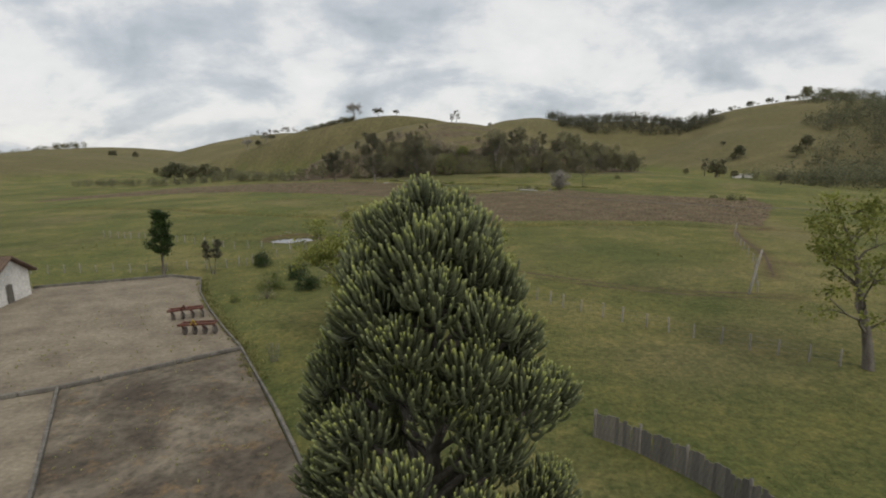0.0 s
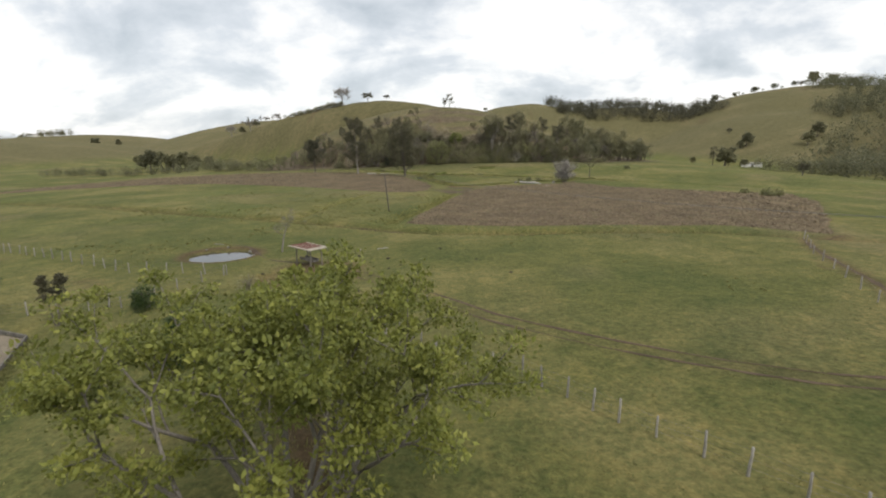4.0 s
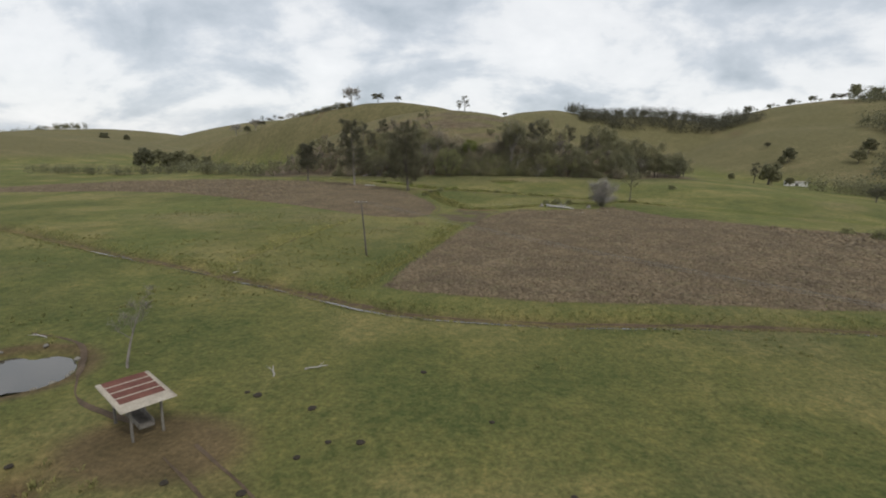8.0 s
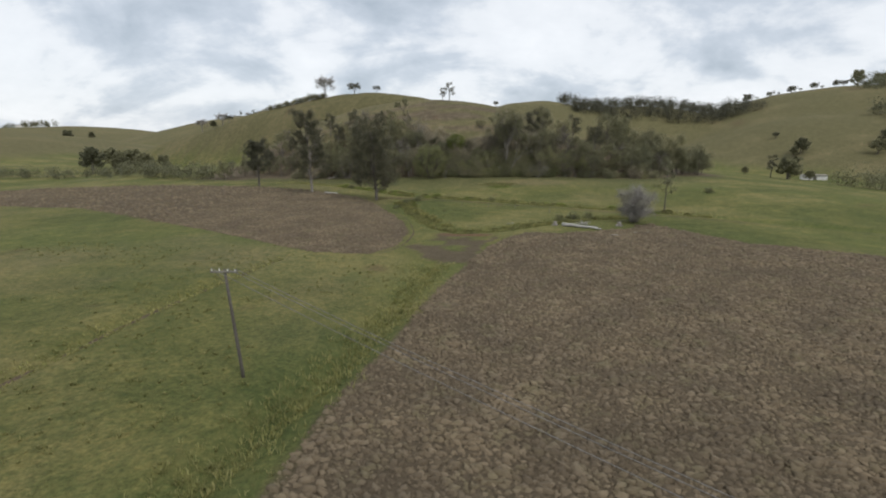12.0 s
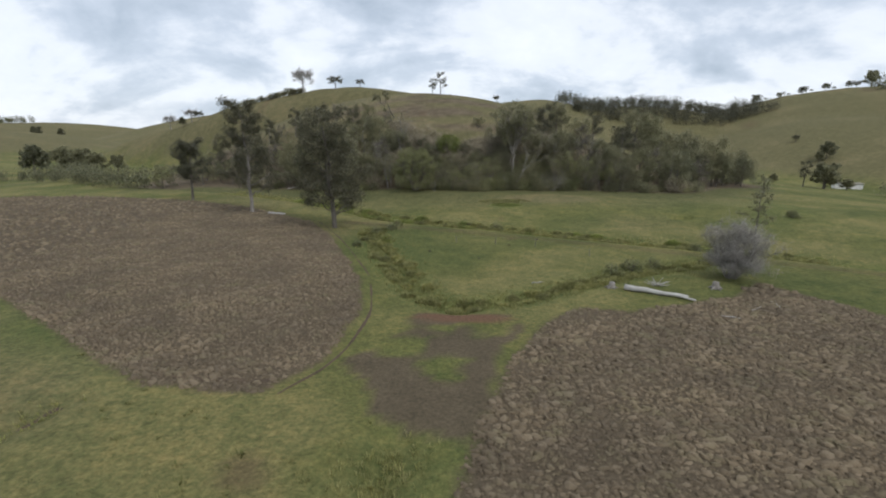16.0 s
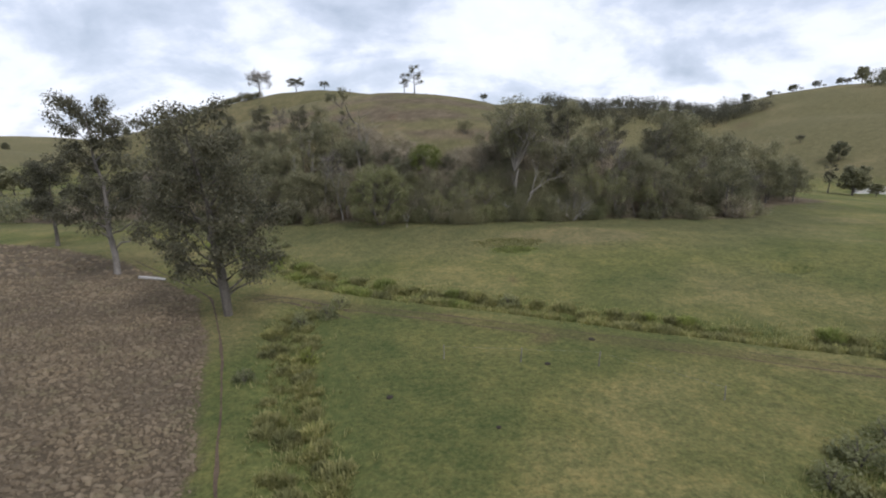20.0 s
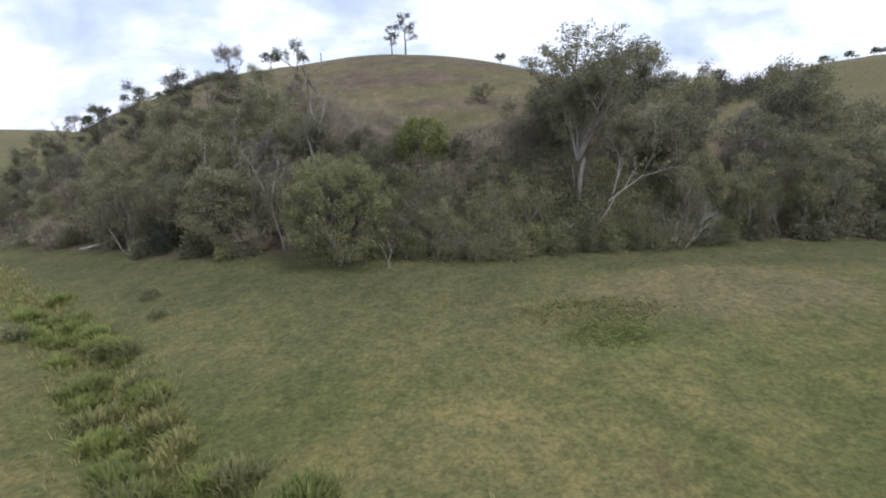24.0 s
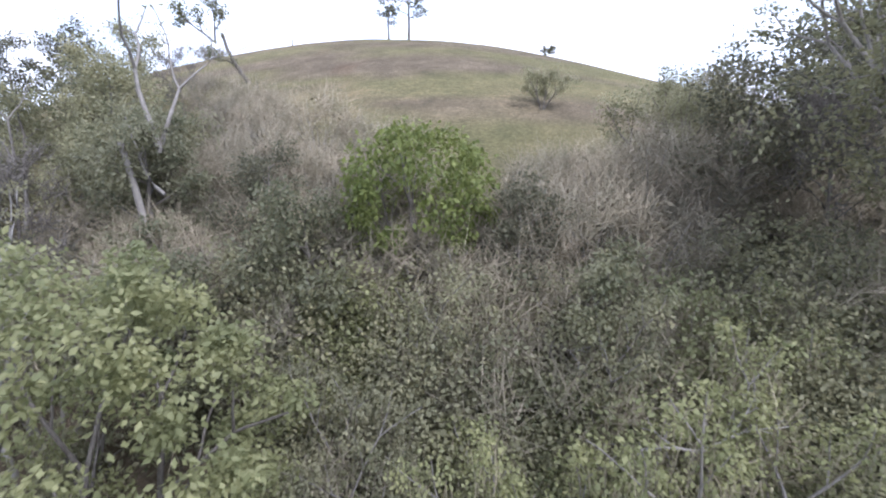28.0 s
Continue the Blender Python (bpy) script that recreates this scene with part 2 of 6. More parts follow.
M_PALE_WOOD = plain("dead_pale_wood", (0.24, 0.225, 0.20), (0.42, 0.395, 0.36), 2.0, 0.85, stretch=(0.3, 1, 1))
M_LEAF_PALE = leafy("pale_olive_leaves", (0.175, 0.188, 0.096), (0.235, 0.248, 0.130), (0.306, 0.316, 0.173), through=0.5)
M_LEAF_SLOPE = leafy("fresh_green_leaves", (0.092, 0.114, 0.036), (0.139, 0.169, 0.053), (0.201, 0.226, 0.082), through=0.45)
M_TWIG = leafy("dry_twigs", (0.160, 0.140, 0.106), (0.240, 0.214, 0.164), (0.350, 0.318, 0.250), rough=0.9, through=0.0)
M_WEED = leafy("bright_weeds", (0.180, 0.222, 0.067), (0.246, 0.288, 0.094), (0.342, 0.366, 0.138), rough=0.7, through=0.5)
M_RUSH = leafy("dull_rushes", (0.182, 0.189, 0.086), (0.248, 0.251, 0.117), (0.341, 0.328, 0.176), rough=0.8, through=0.5)
M_WATER, _n, _l, _b = material("pond_water", 0.06)
_b.inputs["Base Color"].default_value = (0.06, 0.055, 0.045, 1)
_b.inputs["Specular IOR Level"].default_value = 0.9
bump(_n, _l, _b, tex(_n, _l, 1.5, 3, 0.5), 0.08, 0.05)


# ---- building helpers ----
def mesh_from(name, verts, faces):
    """A mesh from numpy arrays: verts (n, 3) and faces (m, 3 or 4)."""
    verts, faces = np.asarray(verts, np.float32), np.asarray(faces, np.int32)
    me = bpy.data.meshes.new(name)
    me.vertices.add(len(verts))
    me.vertices.foreach_set("co", verts.ravel())
    k = faces.shape[1]
    me.loops.add(faces.size)
    me.loops.foreach_set("vertex_index", faces.ravel())
    me.polygons.add(len(faces))
    me.polygons.foreach_set("loop_start", np.arange(0, faces.size, k, dtype=np.int32))
    me.polygons.foreach_set("loop_total", np.full(len(faces), k, np.int32))
    me.update(calc_edges=True)
    return me


def part(name, shape, mat, parent=None, label=""):
    """Links a bmesh or a mesh as one object under a thing."""
    if isinstance(shape, bmesh.types.BMesh):
        me = bpy.data.meshes.new(name)
        shape.to_mesh(me)
        shape.free()
    else:
        me = shape
    if not me.materials:
        me.materials.append(mat)
    ob = new(name, me)
    ob.parent = parent
    return tagged(ob, label)


def smooth(me):
    me.polygons.foreach_set("use_smooth", np.ones(len(me.polygons), bool))
    return me


def thing(name, label, category, at=(0, 0, 0), turn=0.0, group="", kind=""):
    ob = new(name)
    ob.empty_display_size = 0.3
    ob.matrix_basis = pose(*at, 0, 0, turn)
    return tagged(ob, label, category, group, kind)


def lattice(ix, iy, seed):
    h = (ix * 374761393 + iy * 668265263 + seed * 1274126177) & 0x7FFFFFFF
    h = ((h ^ (h >> 13)) * 1274126177) & 0x7FFFFFFF
    return ((h ^ (h >> 16)) & 0xFFFF) / 65535.0


def value_noise(x, y, size, seed=1, octaves=3):
    """Smooth noise from -1 to 1 over the plan; size: metres of its largest waves."""
    out, amp, total = 0.0, 1.0, 0.0
    for o in range(octaves):
        u, v = x / size * 2**o, y / size * 2**o
        iu, iv = np.floor(u).astype(np.int64), np.floor(v).astype(np.int64)
        fu, fv = u - iu, v - iv
        fu, fv = fu * fu * (3 - 2 * fu), fv * fv * (3 - 2 * fv)
        a, b = lattice(iu, iv, seed + o), lattice(iu + 1, iv, seed + o)
        c, d = lattice(iu, iv + 1, seed + o), lattice(iu + 1, iv + 1, seed + o)
        out = out + amp * ((a * (1 - fu) + b * fu) * (1 - fv) + (c * (1 - fu) + d * fu) * fv)
        total, amp = total + amp, amp * 0.5
    return out / total * 2 - 1


def line_distance(x, y, pts):
    best = np.full(np.shape(x), 1e9)
    for (ax, ay), (bx, by) in zip(pts, pts[1:]):
        dx, dy = bx - ax, by - ay
        s = np.clip(((x - ax) * dx + (y - ay) * dy) / (dx * dx + dy * dy), 0, 1)
        best = np.minimum(best, np.hypot(x - ax - s * dx, y - ay - s * dy))
    return best


def area_inside(x, y, pts):
    """Metres inside an outline; negative outside it."""
    inside = np.zeros(np.shape(x), bool)
    for (ax, ay), (bx, by) in zip(pts, pts[1:] + pts[:1]):
        if ay != by:
            inside ^= ((ay > y) != (by > y)) & (x < (bx - ax) * (y - ay) / (by - ay) + ax)
    d = line_distance(x, y, pts + pts[:1])
    return np.where(inside, d, -d)


def step(v, a, b):
    s = np.clip((v - a) / (b - a), 0, 1)
    return s * s * (3 - 2 * s)


# ---- the plan of the valley ----
FIELD_EAST = [(-9, 145), (-4, 143), (8, 141.3), (24, 142.2), (44, 143.5), (57, 137), (84, 180), (92, 205), (68, 201), (47, 210), (37, 228), (31, 221.5), (18, 215.6), (13, 217), (8.5, 211), (4.4, 203), (-3.6, 175), (-6.8, 158)]
FIELD_WEST = [(-12, 198), (-20, 198.5), (-45, 215.5), (-92, 249), (-150, 266), (-235, 305), (-235, 344), (-140, 317), (-100, 311), (-66, 297), (-46, 283), (-26, 263), (-18.5, 247), (-10.5, 226), (-8.3, 213), (-9.3, 203)]
STREAM = [(-150, 215), (-82, 178), (-61, 166), (-48, 158.5), (-34, 151.8), (-26, 147.5), (-17, 143), (-9.8, 139), (-3, 137.1), (4, 136.5), (10, 136.4), (16, 137), (24, 137.7), (38.5, 138.3), (60, 133), (110, 129)]
STRIP_DITCH = [(-12, 146), (-12, 150), (-8.7, 160), (-5.6, 175), (-2.6, 193)]
CROSS_DITCH = [(-31, 152), (-30.5, 159), (-29.5, 171), (-27, 184), (-24, 197)]
V_WEST = [(0.8, 216), (-3, 220), (-6, 229), (-10.5, 242), (-13, 252), (-14, 259)]
V_EAST = [(0.8, 216), (7, 218.6), (14.4, 224.4), (25, 232), (33, 236), (42, 243)]
MAIN_DITCH = [(-110, 345), (-66, 319), (-39, 297.5), (-22.8, 281.6), (-14.4, 270.8), (-5, 265.5), (7.5, 260.3), (19, 255.5), (30, 251.5), (41, 248.5), (56, 242.5), (90, 228), (150, 205)]
NEAR_DITCH = [(-20.5, 111), (-18.9, 108.7), (-16.2, 103.2), (-14.2, 97.6), (-11.9, 91.6), (-9, 84), (-6, 78)]
TRACK = [(-14, 114), (-9, 110.1), (-2.1, 103.2), (2.7, 98.2), (9, 94), (15, 90.6), (22, 87.6), (32, 86)]
TRACK_FAR = [(-20, 264), (0, 256), (18, 249), (38, 242), (60, 234)]
TRACK_EAST = [(34, 94), (40, 106), (45, 122), (50, 134), (58, 136)]
POND = (-30.5, 121.9)
MUD = [(-3.2, 214), (5.8, 214), (7, 211), (4.5, 206), (3.6, 198), (1, 193), (-4, 196), (-7, 203), (-3.8, 209)]
FOOT_X = [-110, -77, -48, -34, -24, -13, -4, 3, 10, 17, 26, 36, 45, 55, 64, 73, 84, 115]
FOOT_Y = [336, 333, 319, 310, 306.6, 303.6, 300.9, 298.4, 299, 299.8, 301.2, 303, 303.5, 303.5, 307, 316, 331, 350]
SLAB_SIDE = [(-27.45, 65.45), (-44, 56.8), (-34, 43), (-14.55, 45.9), (-20.5, 55.45)]
SLAB_YARD = [(-18.4, 72.6), (-21.3, 76.3), (-25.5, 82), (-29.5, 88), (-32.6, 94), (-37, 95.5), (-43, 93), (-50, 90), (-62, 72), (-44, 57), (-32, 63.4), (-27.4, 65.8)]
SLAB_PATIO = [(-18.2, 72.3), (-27.2, 65.5), (-20.3, 55.5), (-14.3, 46), (-3, 48)]


def dome(x, y, cx, cy, high, left, right, front, back, bulge=1.2, turn=0.0):
    c, s = math.cos(turn), math.sin(turn)
    u, v = c * (x - cx) + s * (y - cy), c * (y - cy) - s * (x - cx)
    u = np.hypot(u / np.where(u < 0, left, right), v / np.where(v < 0, front, back))
    return high * np.cos(np.clip(u, 0, 1) * math.pi / 2) ** bulge


def hill_height(x, y):
    z = dome(x, y, -18.4, 395.3, 30.9, 120, 111, 76.3, 54.7, 0.81, -0.7)
    z = np.maximum(z, dome(x, y, -84.6, 526.7, 45, 318, 181, 42, 102, 0.86, -0.52))
    z = np.maximum(z, dome(x, y, 470, 790, 88, 315, 330, 340, 300))
    z = np.maximum(z, dome(x, y, 385, 660, 52, 230, 250, 255, 200))
    z = np.maximum(z, dome(x, y, 230, 800, 64, 240, 260, 170, 260))
    z = np.maximum(z, dome(x, y, 100, 800, 58, 180, 220, 200, 260))
    z = np.maximum(z, dome(x, y, -600, 760, 27.1, 300, 240, 400, 300))
    z = np.maximum(z, dome(x, y, -1143, 1700, 47.5, 470, 372, 700, 400))
    z = np.maximum(z, dome(x, y, -492, 1500, 77.6, 362, 514, 500, 400))
    z = np.maximum(z, dome(x, y, 500, 570, 70, 250, 300, 280, 300))
    z = np.maximum(z, dome(x, y, 900, 1300, 120, 500, 600, 600, 500))
    return z


def ground_height(x, y):
    x, y = np.asarray(x, float), np.asarray(y, float)
    z = -2e-4 * np.minimum(np.abs(x), 230) ** 2 * step(y, -20, 60)
    h = hill_height(x, y)
    z = z + h * (1 + 0.05 * value_noise(x, y, 60, 5))
    z = z + 0.35 * value_noise(x, y, 45, 3) * step(np.abs(x) + np.abs(y - 190), 0, 60) + 0.08 * value_noise(x, y, 6, 4)
    ditch_y = np.interp(x, [p[0] for p in MAIN_DITCH], [p[1] for p in MAIN_DITCH])
    z = z + 2.9 * step(y - ditch_y, 4, 44) * step(190 - np.abs(x), 0, 90)
    z = z - 1.0 * np.exp(-(line_distance(x, y, STREAM) / 1.5) ** 2)
    z = z - 0.7 * np.exp(-(line_distance(x, y, STRIP_DITCH) / 1.6) ** 2)
    z = z - 0.6 * np.exp(-(line_distance(x, y, CROSS_DITCH) / 1.2) ** 2)
    z = z - 0.5 * np.exp(-(line_distance(x, y, V_WEST) / 1.8) ** 2)
    z = z - 0.5 * np.exp(-(line_distance(x, y, V_EAST) / 1.8) ** 2)
    z = z - 1.0 * np.exp(-(line_distance(x, y, MAIN_DITCH) / 2.2) ** 2)
    z = z - 1.15 * np.exp(-(line_distance(x, y, NEAR_DITCH) / 1.0) ** 2)
    t = line_distance(x, y, TRACK)
    z = z - 0.05 * np.exp(-(t / 1.3) ** 2)
    z = z - 0.7 * step(-np.hypot((x - POND[0]) / 4.1, (y - POND[1]) / 3.7), -1.15, -0.75)
    z = z - 0.9 * np.exp(-(np.hypot((x - 46.6) / 2.6, (y - 271.2) / 1.6)) ** 4)
    yard = np.maximum(np.maximum(area_inside(x, y, SLAB_YARD), area_inside(x, y, SLAB_PATIO)), area_inside(x, y, SLAB_SIDE))
    z = z + (-0.4 - z) * step(yard, -2.5, 0)
    z = np.where(np.hypot((x - 40.5) / 6.6, (y - 73) / 5.0) < 1.25, np.minimum(z, -0.75 - 0.5 * step(-np.hypot((x - 40.5) / 6.6, (y - 73) / 5.0), -1.2, -0.9)), z)
    rough = np.maximum(area_inside(x, y, FIELD_EAST), area_inside(x, y, FIELD_WEST))
    z = z + step(rough, -0.2, 0.6) * (0.12 * value_noise(x, y, 1.3, 8, 2) + 0.02)
    return z


def spread(lo, hi, fine, a, b, grow):
    """Grid lines: fine from a to b, then wider and wider to lo and hi."""
    mid = list(np.arange(a, b + fine / 2, fine))
    for end, sign in ((hi, 1), (lo, -1)):
        s, p = fine, mid[-1] if sign > 0 else mid[0]
        while (end - p) * sign > 0:
            s *= grow
            p += sign * s
            mid.append(p) if sign > 0 else mid.insert(0, p)
    return np.array(mid)


def build_ground():
    xs = spread(-3200, 3200, 0.75, -44, 52, 1.05)
    ys = spread(-1500, 3600, 0.75, 46, 312, 1.045)
    gx, gy = np.meshgrid(xs, ys)
    x, y = gx.ravel(), gy.ravel()
    z = ground_height(x, y)
    n, m = len(xs), len(ys)
    i = np.arange(n * m).reshape(m, n)
    faces = np.stack([i[:-1, :-1], i[:-1, 1:], i[1:, 1:], i[1:, :-1]], -1).reshape(-1, 4)
    me = smooth(mesh_from("ground", np.stack([x, y, z], 1), faces))
    w = 0.8 * value_noise(x, y, 7, 11)
    soil = np.maximum(step(area_inside(x, y, FIELD_EAST) + w * 0.7, -0.3, 0.5), step(area_inside(x, y, FIELD_WEST) + w, -0.3, 0.6))
    dirt = 0.75 * step(-np.hypot((x + 15.5) / 5.5, (y - 114) / 3.6) + 0.25 * w, -1.1, -0.6)
    dirt = np.maximum(dirt, 0.8 * step(-np.abs(np.hypot((x - POND[0]) / 4.7, (y - POND[1]) / 4.2) - 1) + 0.12 * w, -0.3, -0.05))
    dirt = np.maximum(dirt, 0.4 * np.exp(-(line_distance(x, y, TRACK) / 1.3) ** 2) * step(w, -0.6, 0.4))
    dirt = np.maximum(dirt, 0.3 * np.exp(-(line_distance(x, y, TRACK_FAR) / 1.2) ** 2))
    dirt = np.maximum(dirt, 0.6 * np.exp(-(line_distance(x, y, TRACK_EAST) / 1.0) ** 2))
    dirt = np.maximum(dirt, 0.8 * np.exp(-(line_distance(x, y, STREAM) / 0.95) ** 2) * step(w, -1.2, -0.2))
    dirt = np.maximum(dirt, 0.9 * np.exp(-(line_distance(x, y, NEAR_DITCH) / 1.3) ** 2))
    soil = np.maximum(soil, 0.95 * step(area_inside(x, y, MUD) + 1.6 * w, 0.0, 0.5) * step(value_noise(x, y, 4.2, 21, 3), -0.14, 0.04))
    dirt = np.maximum(dirt, 0.55 * step(value_noise(x, y, 10, 31) + 0.3 * value_noise(x, y, 2, 32), 0.62, 0.85))
    dirt = np.maximum(dirt, 0.6 * step(-np.hypot((x + 6.4) / 3.4, (y - 67.2) / 2.2) + 0.3 * w, -1.1, -0.6))
    hill = step(hill_height(x, y), 1, 9)
    scar = hill * step(value_noise(x, y * 2.5, 38, 41), 0.1, 0.55) * 0.6
    bare = hill * step(value_noise(x * 0.6, y * 2.2, 13, 43) + 0.4 * value_noise(x, y, 40, 44), 0.08, 0.5) * 0.85 * (np.abs(x) < 120) * (1 - step(y, 350, 400))
    bare = np.maximum(bare, 0.55 * hill * step(value_noise(x * 0.5, y * 3, 7, 46) + 0.3 * value_noise(x, y, 30, 47), 0.15, 0.6) * (np.abs(x) < 160) * (1 - step(y, 360, 440)))
    litter = 0.9 * step(y - np.interp(x, FOOT_X, FOOT_Y) + 1.5 * w, -1, 3) * (1 - step(hill_height(x, y) + 5 * value_noise(x, y, 12, 45), 6, 14)) * (np.abs(x) < 112)
    dry = np.maximum(scar, 0.55 * step(value_noise(x, y, 28, 51), 0.1, 0.7))
    dry = np.maximum(dry, 0.3 * step(np.minimum(y - 276, 306 - y) + 6 * value_noise(x, y, 14, 53), 0, 10) * (np.abs(x) < 70))
    dry = np.maximum(dry, 0.75 * step(-np.hypot((x - 22) / 17, (y - 289) / 7) + 0.3 * w, -1.1, -0.5))
    lush = 0.6 * step(value_noise(x, y, 24, 61), 0.1, 0.6) * (1 - hill)
    # rank: coarse grass before the wood, with shade there painted in as darker colour.
    rank = 0.8 * step(y - np.interp(x, FOOT_X, FOOT_Y) + 3 * value_noise(x, y, 9, 63), -22, -4) * (np.abs(x) < 105) * (1 - hill) * (1 - 0.8 * step(-np.hypot((x - 22) / 17, (y - 289) / 7), -1.1, -0.6))
    lush = np.maximum(lush, np.exp(-(np.minimum(np.minimum(line_distance(x, y, MAIN_DITCH), line_distance(x, y, V_WEST)), line_distance(x, y, V_EAST)) / 2.5) ** 2))
    lush = np.maximum(lush, step(-np.hypot((x - 11.8) / 4.4, (y - 281.4) / 2.6) + 0.2 * w, -1.15, -0.75))
    red = 0.9 * step(-np.hypot((x - 1.3) / 5.0, (y - 212.6) / 1.3) + 0.2 * w, -1.1, -0.7)
    red = np.maximum(red, 0.7 * np.exp(-(line_distance(x, y, [(150, 425), (175, 440), (200, 445)]) / 2.5) ** 2))
    for name, value in (("soil", soil), ("dirt", dirt), ("dry", dry), ("lush", lush), ("hill", hill), ("red", red), ("rank", rank), ("litter", np.maximum(litter, bare))):
        a = me.attributes.new(name, "FLOAT", "POINT")
        a.data.foreach_set("value", np.clip(value, 0, 1).astype(np.float32))
    me.materials.append(M_GROUND)
    return tagged(new("ground", me), "green valley pasture with dirt tracks and grassy hills", "ground", kind="structure")


build_ground()


def gz(x, y):
    return float(ground_height(np.array([x]), np.array([y]))[0])


# ---- trees ----
def tube(verts, faces, pts, radii, sides=5):
    """Adds a tapered limb along points."""
    base = len(verts)
    for k, (p, r) in enumerate(zip(pts, radii)):
        d = (pts[min(k + 1, len(pts) - 1)] - pts[max(k - 1, 0)]).normalized()
        a = d.orthogonal().normalized()
        b = d.cross(a)
        for s in range(sides):
            t = 2 * math.pi * s / sides
            verts.append(p + r * (math.cos(t) * a + math.sin(t) * b))
    for k in range(len(pts) - 1):
        for s in range(sides):
            i, j = base + k * sides + s, base + k * sides + (s + 1) % sides
            faces.append((i, j, j + sides, i + sides))


def grow(rng, height, trunk_r, fork, reach, rise, limbs, lean=0.0, twigs=3, sides=6):
    """Trunk and limbs of a tree: the mesh data and the places where foliage sits."""
    verts, faces, tips = [], [], []
    sway = Vector((rng.uniform(-1, 1), rng.uniform(-1, 1), 0)) * lean
    n = 7
    trunk = [Vector((0, 0, -0.3)) + Vector((0, 0, height * k / n)) + sway * (k / n) ** 1.5 + Vector((rng.uniform(-1, 1), rng.uniform(-1, 1), 0)) * 0.012 * height * (k > 0) for k in range(n + 1)]
    tube(verts, faces, trunk, [trunk_r * (1.25 - 1.12 * k / n) for k in range(n + 1)], sides)
    for i in range(limbs):
        s = fork + (1 - fork) * (i + rng.random()) / limbs
        k = min(int(s * n), n - 1)
        start = trunk[k].lerp(trunk[k + 1], s * n - k)
        a = i * 2.4 + rng.uniform(-0.5, 0.5)
        long = reach * (1.05 - 0.55 * max(0, (s - fork) / (1 - fork + 1e-6))) * rng.uniform(0.75, 1.15)
        out = Vector((math.cos(a), math.sin(a), rise * rng.uniform(0.6, 1.3))).normalized()
        pts = [start]
        for q in range(1, 5):
            pts.append(start + out * long * q / 4 + Vector((rng.uniform(-1, 1), rng.uniform(-1, 1), rng.uniform(-0.4, 1.0))) * long * 0.06 * q)
        r = trunk_r * 0.45 * (1.1 - 0.7 * s)
        tube(verts, faces, pts, [r * (1 - 0.2 * q) for q in range(5)], 5)
        tips.append(pts[4])
        for q in range(twigs):
            at = pts[2 + q % 3]
            d = Vector((math.cos(a + rng.uniform(-1.3, 1.3)), math.sin(a + rng.uniform(-1.3, 1.3)), rng.uniform(0.0, 1.2))).normalized()
            end = at + d * long * rng.uniform(0.25, 0.5)
            tube(verts, faces, [at, at.lerp(end, 0.5) + Vector((0, 0, 0.05 * long)), end], [r * 0.45, r * 0.3, r * 0.1], 4)
            tips += [end, at.lerp(end, 0.6)]
    tips.append(trunk[-1])
    return np.array([tuple(v) for v in verts]), faces, np.array([tuple(t) for t in tips])


def leaves_mesh(name, seed, tips, per_tip, clump, leaf, flat=0.7, droop=0.0):
    """Foliage: bent leaf sprays in clumps round the tips, uneven and with gaps."""
    r = np.random.RandomState(seed)
    k = len(tips) * per_tip
    size = np.repeat(r.uniform(0.55, 1.25, len(tips)), per_tip) * clump
    c = np.repeat(tips, per_tip, 0)
    d = r.normal(size=(k, 3))
    d /= np.linalg.norm(d, axis=1)[:, None] + 1e-9
    rad = size * r.uniform(0.15, 1, k) ** 0.55
    c = c + d * rad[:, None] * np.array([1, 1, flat])
    c[:, 2] -= droop * rad * r.uniform(0, 1, k)
    u = r.normal(size=(k, 3)) * 0.7 + d * 0.7
    u[:, 2] -= droop
    u /= np.linalg.norm(u, axis=1)[:, None] + 1e-9
    v = np.cross(u, r.normal(size=(k, 3)) * 0.6 + np.array([0, 0, 1.0]))
    v /= np.linalg.norm(v, axis=1)[:, None] + 1e-9
    w = np.cross(u, v)
    s = (leaf * r.uniform(0.6, 1.3, k))[:, None]
    a, b = c - u * s * 0.5, c + u * s * 0.6
    e, f = c + v * s * 0.33 + w * s * 0.1, c - v * s * 0.33 + w * s * 0.1
    verts = np.stack([a, e, b, f], 1).reshape(-1, 3)
    i = np.arange(k) * 4
    faces = np.concatenate([np.stack([i, i + 1, i + 2], 1), np.stack([i, i + 2, i + 3], 1)])
    return mesh_from(name, verts, faces)


def make_tree(name, label, category, seed, leaf_mat, bark=M_BARK, height=9.0, trunk_r=0.22, fork=0.35, reach=3.5, rise=0.5, limbs=11, per_tip=55, clump=0.9, leaf=0.3, flat=0.75, droop=0.0, lean=0.3, twigs=3, group="", trunks=1):
    rng = random.Random(seed)
    v, f, tips = grow(rng, height, trunk_r, fork, reach, rise, limbs, lean, twigs)
    for k in range(1, trunks):
        v2, f2, tips2 = grow(rng, height * (1 - 0.12 * k), trunk_r * 0.85, fork, reach, rise, limbs, lean, twigs)
        f = f + [tuple(i + len(v) for i in q) for q in f2]
        v, tips = np.concatenate([v, v2]), np.concatenate([tips, tips2])
    tree = thing(name, label, category, group=group)
    part("trunk", smooth(mesh_from("trunk", v, f)), bark, tree)
    if per_tip:
        part("crown", leaves_mesh("crown", seed, tips, per_tip, clump, leaf, flat, droop), leaf_mat, tree)
    return tree


